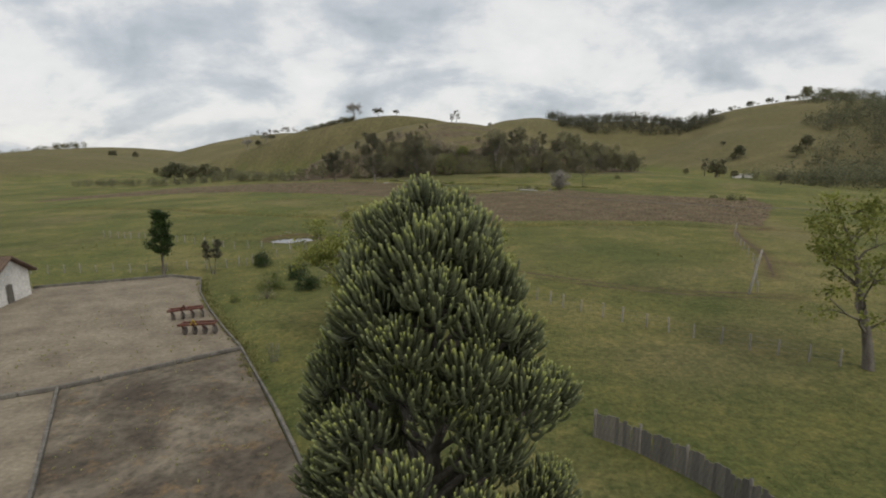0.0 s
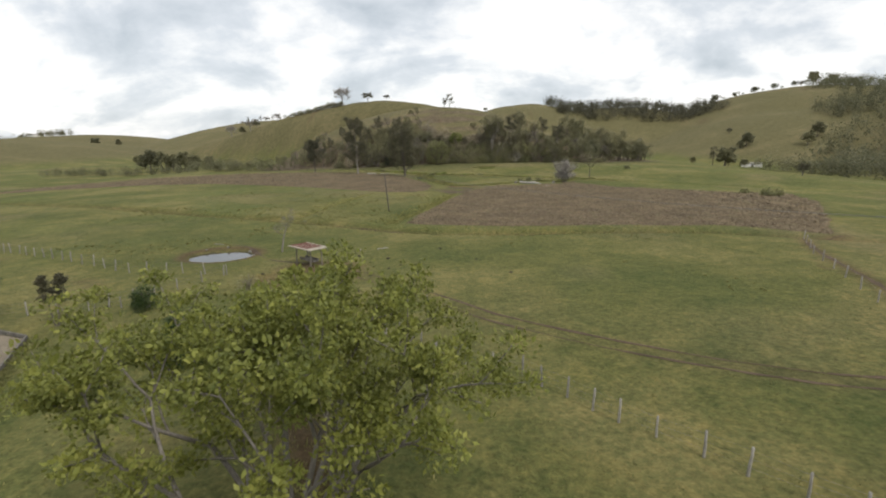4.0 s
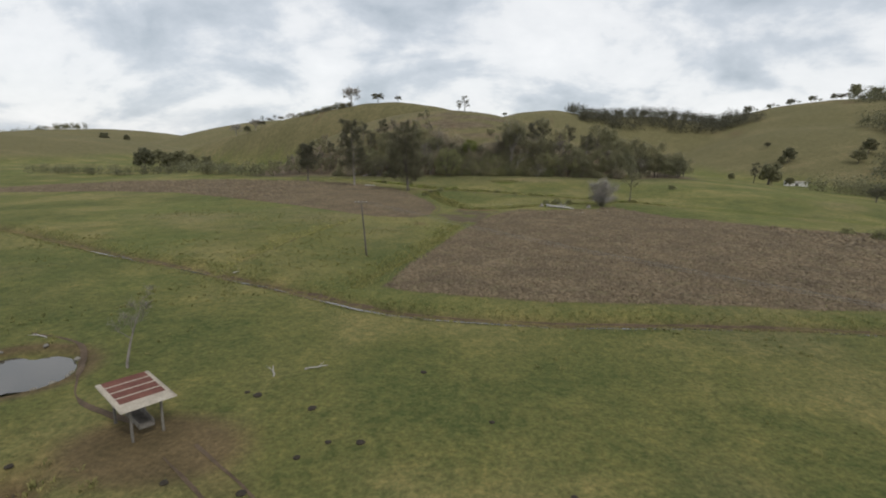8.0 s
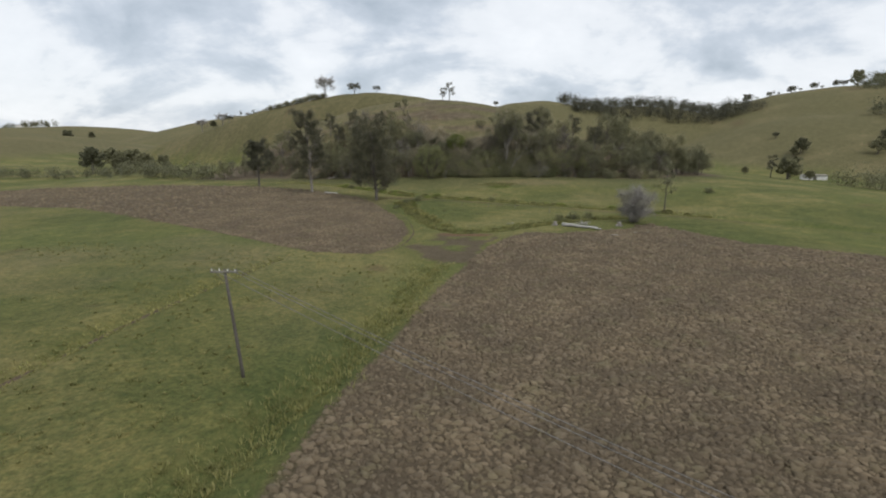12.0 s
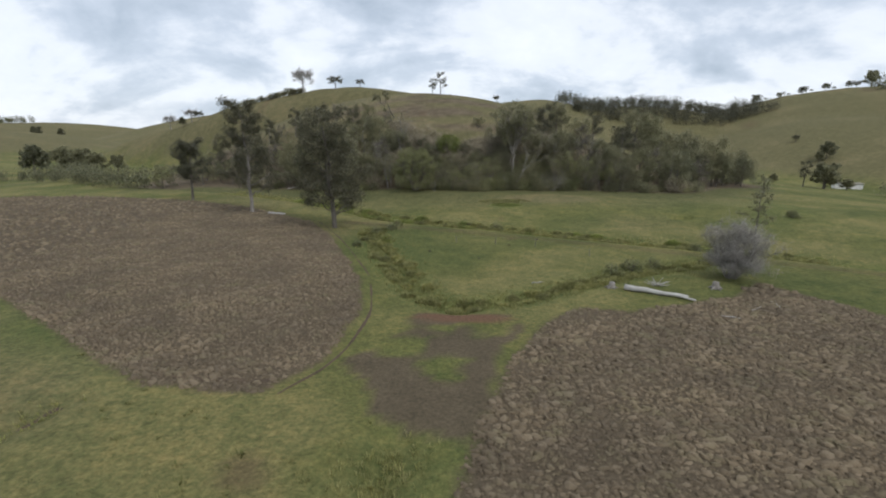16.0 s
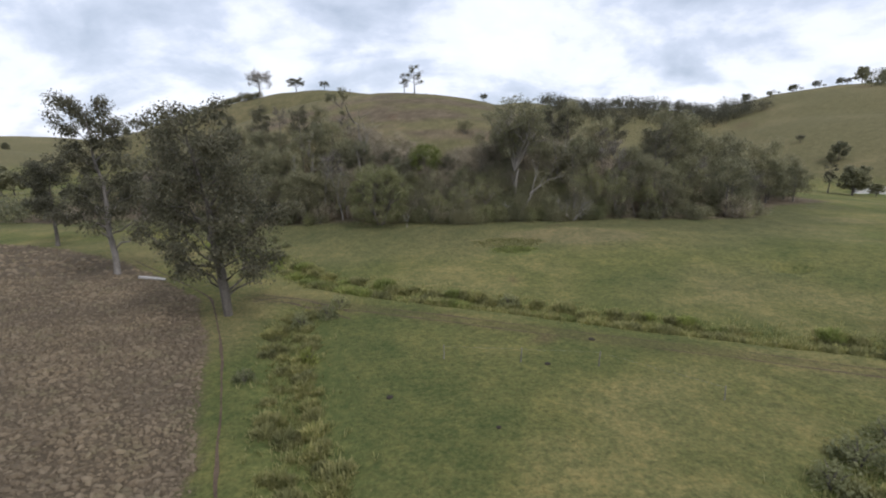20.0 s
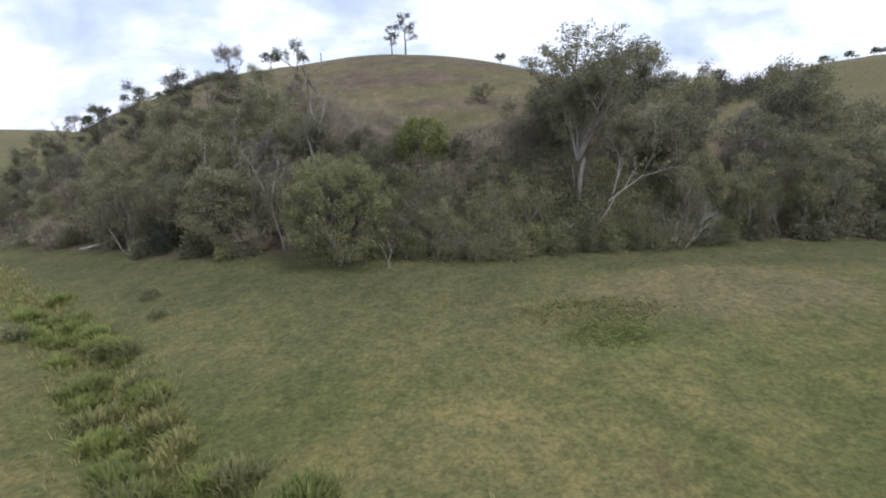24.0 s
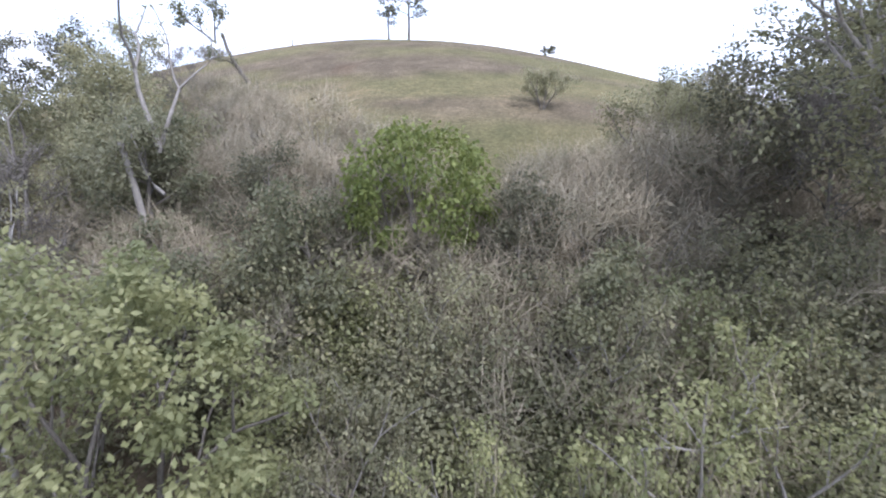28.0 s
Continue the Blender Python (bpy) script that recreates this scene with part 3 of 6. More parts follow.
def plant(tree, x, y, turn=0.0, size=1.0, down=0.05, stretch=1.0):
    tree.matrix_basis = Matrix.Translation((x, y, gz(x, y) - down)) @ Matrix.Rotation(radians(turn), 4, "Z") @ Matrix.Diagonal((size, size, size * stretch, 1))


def plant_copy(tree, x, y, turn=0.0, size=1.0, down=0.05, stretch=1.0):
    c = copy_thing(tree, Matrix.Identity(4))
    plant(c, x, y, turn, size, down, stretch)
    return c


def stuff_part(*given):
    """A part of many thin pieces, too small to pick apart."""
    return tagged(part(*given), kind="stuff")


def bush_mesh(name, seed, wide, high, sprays, leaf, lobes=14, droop=0.2):
    """A bush crown: lobes of leaves from the ground up."""
    r = np.random.RandomState(seed)
    a, q = r.uniform(0, 2 * math.pi, lobes), np.sqrt(r.uniform(0, 1, lobes))
    top = high * (0.35 + 0.5 * (1 - q**2)) * r.uniform(0.7, 1.1, lobes)
    tips = np.stack([np.cos(a) * q * wide * 0.75, np.sin(a) * q * wide * 0.75, top], 1)
    tips = np.concatenate([tips, tips * np.array([1.05, 1.05, 0.45])])
    return leaves_mesh(name, seed, tips, sprays // len(tips), wide * 0.36, leaf, 0.9, droop)


def make_bush(name, label, seed, mat, wide=2.0, high=2.0, sprays=1500, leaf=0.2, group="", bark=M_BARK, stems=5, category="bush", lobes=14):
    rng = random.Random(seed)
    b = thing(name, label, category, group=group)
    v, f = [], []
    for i in range(stems):
        a = i * 2.4
        end = Vector((math.cos(a) * wide * 0.5, math.sin(a) * wide * 0.5, high * rng.uniform(0.5, 0.8)))
        tube(v, f, [Vector((0.08 * math.cos(a), 0.08 * math.sin(a), -0.15)), end * 0.5 + Vector((0, 0, 0.15 * high)), end], [0.05 * high**0.5, 0.035, 0.012], 5)
    stuff_part("stem", smooth(mesh_from("stems", np.array([tuple(p) for p in v]), f)), bark, b)
    if sprays:
        part("foliage", bush_mesh("foliage", seed, wide, high, sprays, leaf, lobes), mat, b)
    return b


def twig_mesh(name, seed, tips, per_tip, reach, thick):
    """Bare twigs: thin tapering sprigs round the tips."""
    r = np.random.RandomState(seed)
    k = len(tips) * per_tip
    a = np.repeat(tips, per_tip, 0) + r.normal(size=(k, 3)) * reach * 0.12
    d = r.normal(size=(k, 3)) + np.array([0, 0, 0.5])
    d /= np.linalg.norm(d, axis=1)[:, None]
    b = a + d * (reach * r.uniform(0.4, 1.1, k))[:, None]
    s = np.cross(d, r.normal(size=(k, 3)))
    s /= np.linalg.norm(s, axis=1)[:, None]
    t = np.cross(d, s)
    verts = np.stack([a + s * thick, a - s * thick * 0.5 + t * thick * 0.8, a - s * thick * 0.5 - t * thick * 0.8, b], 1).reshape(-1, 3)
    i = np.arange(k) * 4
    return mesh_from(name, verts, np.concatenate([np.stack([i + p, i + q, i + 3], 1) for p, q in ((0, 1), (1, 2), (2, 0))]))


def make_bare_tree(name, label, seed, height, reach, trunk_r=0.16, bark=M_PALE, fork=0.3, rise=0.9, limbs=12, per_tip=10, twig=0.9, thick=0.012, group="", lean=0.4):
    rng = random.Random(seed)
    v, f, tips = grow(rng, height, trunk_r, fork, reach, rise, limbs, lean, 3)
    tree = thing(name, label, "tree", group=group)
    part("trunk", smooth(mesh_from("trunk", v, f)), bark, tree)
    stuff_part("branchwork", twig_mesh("branchwork", seed, tips, per_tip, twig, thick), bark, tree)
    return tree


def limb(v, f, tips, rng, start, way, long, rad, depth, kids=3, spread=0.6, lift=0.25, keep=0.62, wob=0.14, sides=6):
    """A crooked limb with smaller limbs growing out of it; foliage sits at the ends."""
    pts, d = [start], way.normalized()
    for _ in range(4):
        d = (d + Vector((rng.uniform(-1, 1), rng.uniform(-1, 1), rng.uniform(-0.7, 0.9))) * wob).normalized()
        pts.append(pts[-1] + d * long / 4)
    tube(v, f, pts, [rad * (1 - 0.11 * q) for q in range(5)], sides)
    if depth == 0:
        tips += [pts[2], pts[4]]
        return
    turn = rng.uniform(0, 6.28)
    for k in range(kids):
        at = pts[4] if k < 2 else pts[2 + k % 2]
        side = Matrix.Rotation(turn + k * 2.4, 3, d) @ d.orthogonal().normalized()
        limb(v, f, tips, rng, at, d + side * spread * rng.uniform(0.7, 1.3) + Vector((0, 0, lift)), long * keep * rng.uniform(0.8, 1.2), rad * 0.56, depth - 1, kids, spread, lift, keep, wob, max(4, sides - 1))


def limb_tree(name, label, seed, stems, mat, bark, per_tip, clump, leaf, flat=0.6, droop=0.0, group="", **grown):
    """A tree of one or more stems: each a foot, a way, a length, a thickness and how often it forks."""
    rng = random.Random(seed)
    v, f, tips = [], [], []
    for foot, way, long, rad, depth in stems:
        limb(v, f, tips, rng, Vector(foot), Vector(way), long, rad, depth, **grown)
    tree = thing(name, label, "tree", group=group)
    part("trunk", smooth(mesh_from("trunk", np.array([tuple(p) for p in v]), f)), bark, tree)
    tips = np.array([tuple(p) for p in tips])
    if per_tip:
        part("crown", leaves_mesh("crown", seed, tips, per_tip, clump, leaf, flat, droop), mat, tree)
    return tree, tips


def strand_mesh(name, seed, tops, per, long, thick):
    """Thin creepers and dead stems hanging straight down."""
    r = np.random.RandomState(seed)
    k = len(tops) * per
    a = np.repeat(tops, per, 0) + r.normal(size=(k, 3)) * [0.35, 0.35, 0.3]
    b = a + np.stack([r.normal(size=k) * 0.12, r.normal(size=k) * 0.12, -r.uniform(0.4, 1.1, k)], 1) * long
    c = (a + b) / 2 + r.normal(size=(k, 3)) * 0.1
    s = np.stack([np.cos(np.arange(k) * 2.4), np.sin(np.arange(k) * 2.4), np.zeros(k)], 1) * thick
    verts = np.stack([a + s, a - s, c + s * 0.8, c - s * 0.8, b], 1).reshape(-1, 3)
    i = np.arange(k) * 5
    return mesh_from(name, verts, np.concatenate([np.stack([i, i + 1, i + 3], 1), np.stack([i, i + 3, i + 2], 1), np.stack([i + 2, i + 3, i + 4], 1)]))


def shell(seed, count, rx, ry, rz, cz, low=-0.5):
    """Places of leaf masses over the outside of a rounded crown."""
    i = np.arange(count) + 0.5
    z = low + (1 - low) * i / count
    a = i * 2.39996 + np.random.RandomState(seed).uniform(-0.3, 0.3, count)
    q = np.sqrt(1 - z**2) * np.random.RandomState(seed + 1).uniform(0.72, 1.08, count)
    return np.stack([rx * q * np.cos(a), ry * q * np.sin(a), cz + rz * z * np.random.RandomState(seed + 2).uniform(0.85, 1.1, count)], 1)


# ---- the candelabra euphorbia beside the start ----
def finger_material():
    m, nodes, links, b = material("succulent_arms", 0.5)
    # Dark arm bases: older growth, plus the crown's inner shade put into the colour.
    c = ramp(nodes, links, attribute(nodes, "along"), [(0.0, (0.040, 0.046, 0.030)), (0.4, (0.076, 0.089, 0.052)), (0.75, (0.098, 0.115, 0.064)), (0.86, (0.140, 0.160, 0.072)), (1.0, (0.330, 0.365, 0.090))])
    n = tex(nodes, links, 2.2, 4, 0.6)
    c = blend(nodes, links, 1.0, c, ramp(nodes, links, n, [(0.3, (0.65, 0.68, 0.65)), (0.7, (1.2, 1.15, 1.1))]), "MULTIPLY")
    c = blend(nodes, links, attribute(nodes, "tooth"), c, (0.190, 0.205, 0.120))
    links.new(c, b.inputs["Base Color"])
    return m


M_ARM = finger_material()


def arm_head(seed, groups):
    """A bough's head: candelabras of ribbed, toothed arms that curve out and up, gathered in a dome."""
    rng = random.Random(seed)
    verts, faces, along, tooth = [], [], [], []
    rings, ribs = 12, 6
    for g in range(groups):
        b = g * 2.4 + rng.uniform(-0.3, 0.3)
        w = 0.52 * math.sqrt((g + 0.3) / groups)
        lean = Matrix.Rotation(b, 4, "Z") @ Matrix.Rotation(radians(6 + 34 * w), 4, "Y")
        at = Matrix.Translation((w * math.cos(b), w * math.sin(b), 0.72 * (1 - (w / 0.55) ** 2) - 0.22 + rng.uniform(-0.06, 0.06))) @ lean @ Matrix.Scale(rng.uniform(0.85, 1.15), 4)
        arms = rng.randrange(13, 16)
        for i in range(arms):
            a = i * 2.4 + rng.uniform(-0.3, 0.3)
            q = math.sqrt((i + 0.4) / arms)
            out = Vector((math.cos(a), math.sin(a), 0))
            long, rad, ripe = rng.uniform(0.42, 0.66), rng.uniform(0.023, 0.029), 1.0 if w < 0.36 and q < 0.8 else rng.uniform(0.86, 0.95)
            base = len(verts)
            for k in range(rings):
                s = k / (rings - 1)
                p = out * (q * 0.38 * (1 - (1 - s) ** 3.0) + 0.02) + Vector((0, 0, long * s**1.5 - 0.24 * q))
                d = (out * q * (1 - s) ** 1.2 + Vector((0, 0, 0.4 + s))).normalized()
                u = d.cross(Vector((-math.sin(a), math.cos(a), 0.01))).normalized()
                v = d.cross(u)
                r = rad * (0.85 + 0.45 * math.sin(min(1, s * 1.2) * math.pi * 0.6)) * (0.5 if k == rings - 1 else 1)
                for j in range(ribs):
                    t = 2 * math.pi * j / ribs
                    rr = r * ((1.5 if k % 2 else 0.98) if j % 2 else 0.62)
                    verts.append(at @ (p + rr * (math.cos(t) * u + math.sin(t) * v)))
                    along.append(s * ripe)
                    tooth.append(0.75 if j % 2 and k % 2 else 0.0)
                if k:
                    for j in range(ribs):
                        x, y = base + (k - 1) * ribs + j, base + (k - 1) * ribs + (j + 1) % ribs
                        faces.append((x, y, y + ribs, x + ribs))
            top = base + (rings - 1) * ribs
            faces += [(top, top + 1, top + 2, top + 3), (top, top + 3, top + 4, top + 5)]
    me = mesh_from("branch", np.array([tuple(v) for v in verts]), faces)
    at = me.attributes.new("along", "FLOAT", "POINT")
    at.data.foreach_set("value", np.array(along, np.float32))
    at = me.attributes.new("tooth", "FLOAT", "POINT")
    at.data.foreach_set("value", np.array(tooth, np.float32))
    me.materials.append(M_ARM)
    return me


def build_euphorbia(cx, cy):
    tree = thing("euphorbia_tree", "tall candelabra euphorbia with thick upright dark green arms and yellow tips", "tree", (cx, cy, gz(cx, cy)))
    rng = random.Random(3)
    verts, faces = [], []
    pts = [Vector((0.1 * math.sin(k), 0.08 * math.cos(2 * k), -0.3 + k * 1.14)) for k in range(13)]
    tube(verts, faces, pts, [0.34 - 0.022 * k for k in range(13)], 8)
    heads = [arm_head(40 + k, 8) for k in range(4)]
    n, spots = 92, []
    for i in range(n):
        s = (i + 0.5) / n
        z = 1.3 + 12.5 * s**0.96
        r = np.interp(z, [1.0, 4.8, 7.5, 9.1, 10.5, 12.0, 13.0, 13.6, 13.9], [3.45, 3.4, 2.95, 2.5, 2.05, 1.5, 1.0, 0.5, 0.05]) * (rng.uniform(0.45, 0.65) if i % 5 == 2 else rng.uniform(0.82, 1.1))
        a = i * 2.39996 + rng.uniform(-0.25, 0.25)
        spots.append((Vector((r * math.cos(a) + 0.3 * (1 - z / 14), r * math.sin(a), z - 0.35)), a, r))
    for p, a, r in spots:
        if r > 0.4:
            tube(verts, faces, [Vector((0, 0, max(0.6, p.z - 1.0 - 0.45 * r))), Vector((p.x * 0.6, p.y * 0.6, p.z - 0.7)), p], [0.1, 0.08, 0.06], 6)
    part("trunk", smooth(mesh_from("trunk", np.array([tuple(v) for v in verts]), faces)), M_BARK, tree)
    for k, (p, a, r) in enumerate(spots):
        ob = part("branch", heads[k % 4], M_ARM, tree)
        tilt = 15 * min(1, r / 2.2) + rng.uniform(-9, 9)
        ob.matrix_basis = Matrix.Translation(p) @ Matrix.Rotation(a, 4, "Z") @ Matrix.Rotation(radians(tilt), 4, "Y") @ Matrix.Rotation(rng.uniform(0, 6.3), 4, "Z") @ Matrix.Scale(rng.uniform(0.9, 1.15) * (0.85 if r < 0.9 else 1.0), 4)
    return tree


build_euphorbia(-2.15, 47.75)

# ---- trees and bushes of the garden ----
t, tips = limb_tree("shade_tree", "spreading shade tree with feathery light green leaves", 21,
                 [((0.15 * math.cos(a), 0.15 * math.sin(a), -0.3), (0.95 * math.cos(a), 0.95 * math.sin(a), 0.85), 4.5, 0.16, 3) for a in (0.0, 0.9, 1.8, 2.7, 3.6, 4.5, 5.4)]
                 + [((0, 0, -0.3), (0.25, -0.2, 1), 3.9, 0.16, 3), ((0, 0, -0.3), (-0.25, 0.2, 1), 3.9, 0.15, 3)], M_LEAF_LIME, M_GREYBARK, 56, 0.75, 0.19, 0.6, spread=0.72, lift=0.16, keep=0.64)
part("crown", leaves_mesh("crown", 22, tips[tips[:, 2] > np.median(tips[:, 2])], 70, 0.8, 0.15, 0.5), M_LEAF_LIME, t)
plant(t, -6.1, 75.0, 20, 0.97, 0.05, 1.13)
t = make_tree("leaning_tree", "leaning tree with dark trunk and light green leaves beside a pond", "tree", 22, M_LEAF_LIME, height=10.4, trunk_r=0.3, fork=0.22, reach=4.6, rise=1.0, limbs=15, per_tip=38, clump=0.95, leaf=0.25, lean=2.2)
plant(t, 25.6, 69.0, 200)
t = make_tree("cypress_tree", "slim dark green conifer with a bare lower trunk", "tree", 23, M_LEAF_CITRUS, height=7.2, trunk_r=0.14, fork=0.33, reach=1.3, rise=0.7, limbs=24, per_tip=60, clump=0.55, leaf=0.2, lean=0.3, twigs=2)
plant(t, -38.6, 96.6, 0, 1.1)
twin = make_tree("young_tree", "small young tree with a narrow leafy crown", "tree", 24, M_LEAF_GUM, height=4.4, trunk_r=0.06, fork=0.45, reach=0.55, rise=1.0, limbs=9, per_tip=26, clump=0.36, leaf=0.17, lean=0.3, twigs=2, group="young trees")
plant(twin, -32.5, 96.8, 0)
other = plant_copy(twin, -32.2, 96.7, 130, 1.05)
for one, tilt in ((twin, -13), (other, 13)):
    one.matrix_basis = Matrix.Translation(one.matrix_basis.translation) @ Matrix.Rotation(radians(tilt), 4, "Y") @ Matrix.Translation(-one.matrix_basis.translation) @ one.matrix_basis
citrus = make_bush("citrus_bush", "round glossy dark green citrus bush", 25, M_LEAF_CITRUS, 1.9, 3.0, 2600, 0.17, "citrus bushes", lobes=18)
plant(citrus, -8.3, 69.0, 0, 1.2)
for x, y, s in ((-27.6, 101.2, 0.85), (-20.9, 94.6, 0.8), (-18.4, 89.6, 0.75)):
    plant_copy(citrus, x, y, 50 * x, s)
lime_shrub = make_bush("garden_bush", "small light green bush in the garden grass", 28, M_LEAF_SLOPE, 1.4, 1.8, 1500, 0.13, "light garden bushes", lobes=14)
plant(lime_shrub, -22.6, 90.0, 0, 1.1)
plant_copy(lime_shrub, -24.4, 84.8, 80, 0.5)
shrub = make_bush("sparse_shrub", "sparse greyish shrub with thin twigs", 26, M_LEAF_GREY, 2.2, 3.0, 900, 0.15, "sparse shrubs", stems=11, lobes=16)
plant(shrub, 0.6, 66.8, 0, 1.35)
for x, y, s in ((-16.0, 92.9, 1.0), (-3.0, 65.5, 0.55), (4.5, 63.5, 0.6), (-21.5, 86.0, 0.45), (-18.1, 103.4, 0.8), (-20.7, 106.2, 0.7)):
    plant_copy(shrub, x, y, 70 * x, s)
t = make_tree("young_tree", "young broadleaf tree with an open green crown by the gate", "tree", 27, M_LEAF_SLOPE, height=4.1, trunk_r=0.1, fork=0.3, reach=2.0, rise=0.8, limbs=10, per_tip=30, clump=0.6, leaf=0.15, lean=0.5)
plant(t, -9.6, 95.6, 0)

# ---- the three gum trees by the west field ----
t = make_tree("gum_tree", "tall gum tree with drooping dull green leaves and forked trunk", "tree", 31, M_LEAF_GUM, bark=M_BARK, height=18.5, trunk_r=0.34, fork=0.1, reach=6.0, rise=0.6, limbs=20, per_tip=110, clump=1.35, leaf=0.24, droop=0.9, lean=3.0, group="gum trees", trunks=2)
plant(t, -20.8, 257.6, 40, 1.06)
t = make_tree("gum_tree", "tall slender gum tree with a pale trunk and thin top", "tree", 32, M_LEAF_GUM, bark=M_GREYBARK, height=22, trunk_r=0.36, fork=0.14, reach=5.2, rise=0.7, limbs=26, per_tip=110, clump=1.4, leaf=0.28, droop=0.7, lean=1.2, group="gum trees")
plant(t, -42.6, 275.4, 0)
t = make_tree("gum_tree", "smaller gum tree with a rounded grey green crown", "tree", 33, M_LEAF_GUM, height=14, trunk_r=0.3, fork=0.3, reach=4.8, rise=0.6, limbs=18, per_tip=90, clump=1.3, leaf=0.3, droop=0.5, lean=0.8, group="gum trees")
plant(t, -67.5, 299.0, 0)

# ---- bushes along the ditches ----
reed = make_bush("ditch_bush", "dense green bush on the ditch bank", 34, M_LEAF_PALE, 1.2, 1.4, 800, 0.16, "ditch bushes")
plant(reed, -12.8, 255.0)
for x, y, s in ((-9.9, 259.6, 1.1), (8.4, 261.2, 1.2), (-14.0, 243.0, 0.8), (-10.5, 256.5, 1.0), (20.5, 230.5, 1.2), (23.5, 232.5, 1.4), (27, 234.5, 1.2), (38, 246, 1.0), (44, 247.5, 1.1), (-28.2, 297.5, 1.0), (-24.5, 292.0, 0.8), (68.3, 270.8, 1.3), (-34, 288.5, 1.2), (80, 194, 1.8), (84, 195.5, 1.6), (-13.5, 257.0, 0.9), (77, 199, 1.3)):
    plant_copy(reed, x, y, 37 * x, s)
lime = make_bush("lime_bush", "small bright green bush in the ditch", 35, M_LEAF_LIME, 1.1, 1.4, 600, 0.18, stems=4)
plant(lime, -10.1, 246.4)
t, tips = limb_tree("grey_bush", "large round leafless grey bush beside the field", 36, [((0.25 * math.cos(k * 2.4), 0.25 * math.sin(k * 2.4), -0.2), (0.75 * math.cos(k * 2.4) * (k % 3) / 2, 0.75 * math.sin(k * 2.4) * (k % 3) / 2, 1), 2.5, 0.07, 2) for k in range(13)], M_TWIG, M_GREYBARK, 0, 1, 1, spread=0.55, lift=0.25, keep=0.66)
stuff_part("branchwork", twig_mesh("branchwork", 36, np.concatenate([tips, tips * [0.9, 0.9, 0.45]]), 16, 1.1, 0.012), M_PALE, t)
plant(t, 34.7, 229.6, 0, 1.45, 0.05, 0.9)
t = make_tree("thin_tree", "thin half bare tree behind the grey bush", "tree", 37, M_LEAF_GREY, height=12, trunk_r=0.14, fork=0.35, reach=2.2, rise=1.0, limbs=12, per_tip=16, clump=0.7, leaf=0.26)
plant(t, 47.5, 247.5)

# ---- the wood at the foot of the hill ----
WOOD = [
    make_tree("wood_tree", "dark leafy tree in the wood below the hill", "tree", 11, M_LEAF_DARK, height=9, reach=3.4, limbs=11, per_tip=84, clump=1.55, leaf=0.25, droop=0.4, fork=0.12, group="trees of the wood"),
    make_tree("wood_tree", "greyish green tree draped with creepers in the wood", "tree", 12, M_LEAF_GREY, height=8, reach=3.6, limbs=11, per_tip=84, clump=1.55, leaf=0.24, droop=0.8, fork=0.05, group="trees of the wood"),
    make_tree("wood_tree", "tall thin tree with a grey green crown in the wood", "tree", 13, M_LEAF_GUM, bark=M_GREYBARK, height=10, reach=3.2, limbs=11, fork=0.3, per_tip=76, clump=1.4, leaf=0.23, group="trees of the wood"),
    make_tree("wood_tree", "olive green spreading tree in the wood", "tree", 15, M_LEAF_GREY, bark=M_BARK, height=10, reach=3.6, limbs=12, fork=0.12, per_tip=84, clump=1.5, leaf=0.24, droop=0.3, group="trees of the wood"),
]
BARE = make_bare_tree("bare_tree", "bare grey tree with many thin twigs in the wood", 14, 9.0, 3.2, per_tip=10, twig=1.5, thick=0.024, group="bare trees of the wood", bark=M_BARK)
UNDER = [
    make_bush("undergrowth_bush", "tangled dark green undergrowth at the edge of the wood", 51, M_LEAF_DARK, 2.6, 3.4, 1700, 0.24, "undergrowth", lobes=18),
    make_bush("undergrowth_bush", "tangled greyish undergrowth at the edge of the wood", 52, M_LEAF_GREY, 2.8, 3.2, 1700, 0.23, "undergrowth", lobes=18),
    make_bush("undergrowth_bush", "brown twiggy undergrowth at the edge of the wood", 53, M_TWIG, 2.8, 3.6, 300, 0.2, "undergrowth", lobes=18, stems=12),
    make_bush("undergrowth_bush", "pale olive undergrowth at the edge of the wood", 54, M_LEAF_PALE, 2.4, 3.0, 1700, 0.23, "undergrowth", lobes=18),
]


def wood_foot(x):
    """Where the wood begins, along the foot of the hill."""
    return float(np.interp(x, FOOT_X, FOOT_Y))


r = np.random.RandomState(53)
a = r.normal(size=(150, 3))
a /= np.linalg.norm(a, axis=1)[:, None]
stuff_part("branchwork", twig_mesh("branchwork", 53, a * [2.2, 2.2, 1.5] + [0, 0, 1.7], 9, 1.7, 0.016), M_TWIG, UNDER[2])
THICKET = []
for k, (wide, high, leaves, label) in enumerate(((2.6, 5.2, 260, "tall tangle of brown leafless twigs and creepers"), (3.0, 3.4, 180, "low tangle of grey brown twigs on the slope"))):
    t = make_bush("twig_thicket", label, 56 + k, M_TWIG, wide, high, leaves, 0.2, "twig thickets", stems=9, bark=M_GREYBARK, lobes=12)
    a = r.normal(size=(150, 3))
    a /= np.linalg.norm(a, axis=1)[:, None]
    stuff_part("branchwork", twig_mesh("branchwork", 58 + k, a * [wide * 0.8, wide * 0.8, high * 0.42] + [0, 0, high * 0.45], 9, 1.9, 0.015), M_TWIG, t)
    THICKET.append(t)

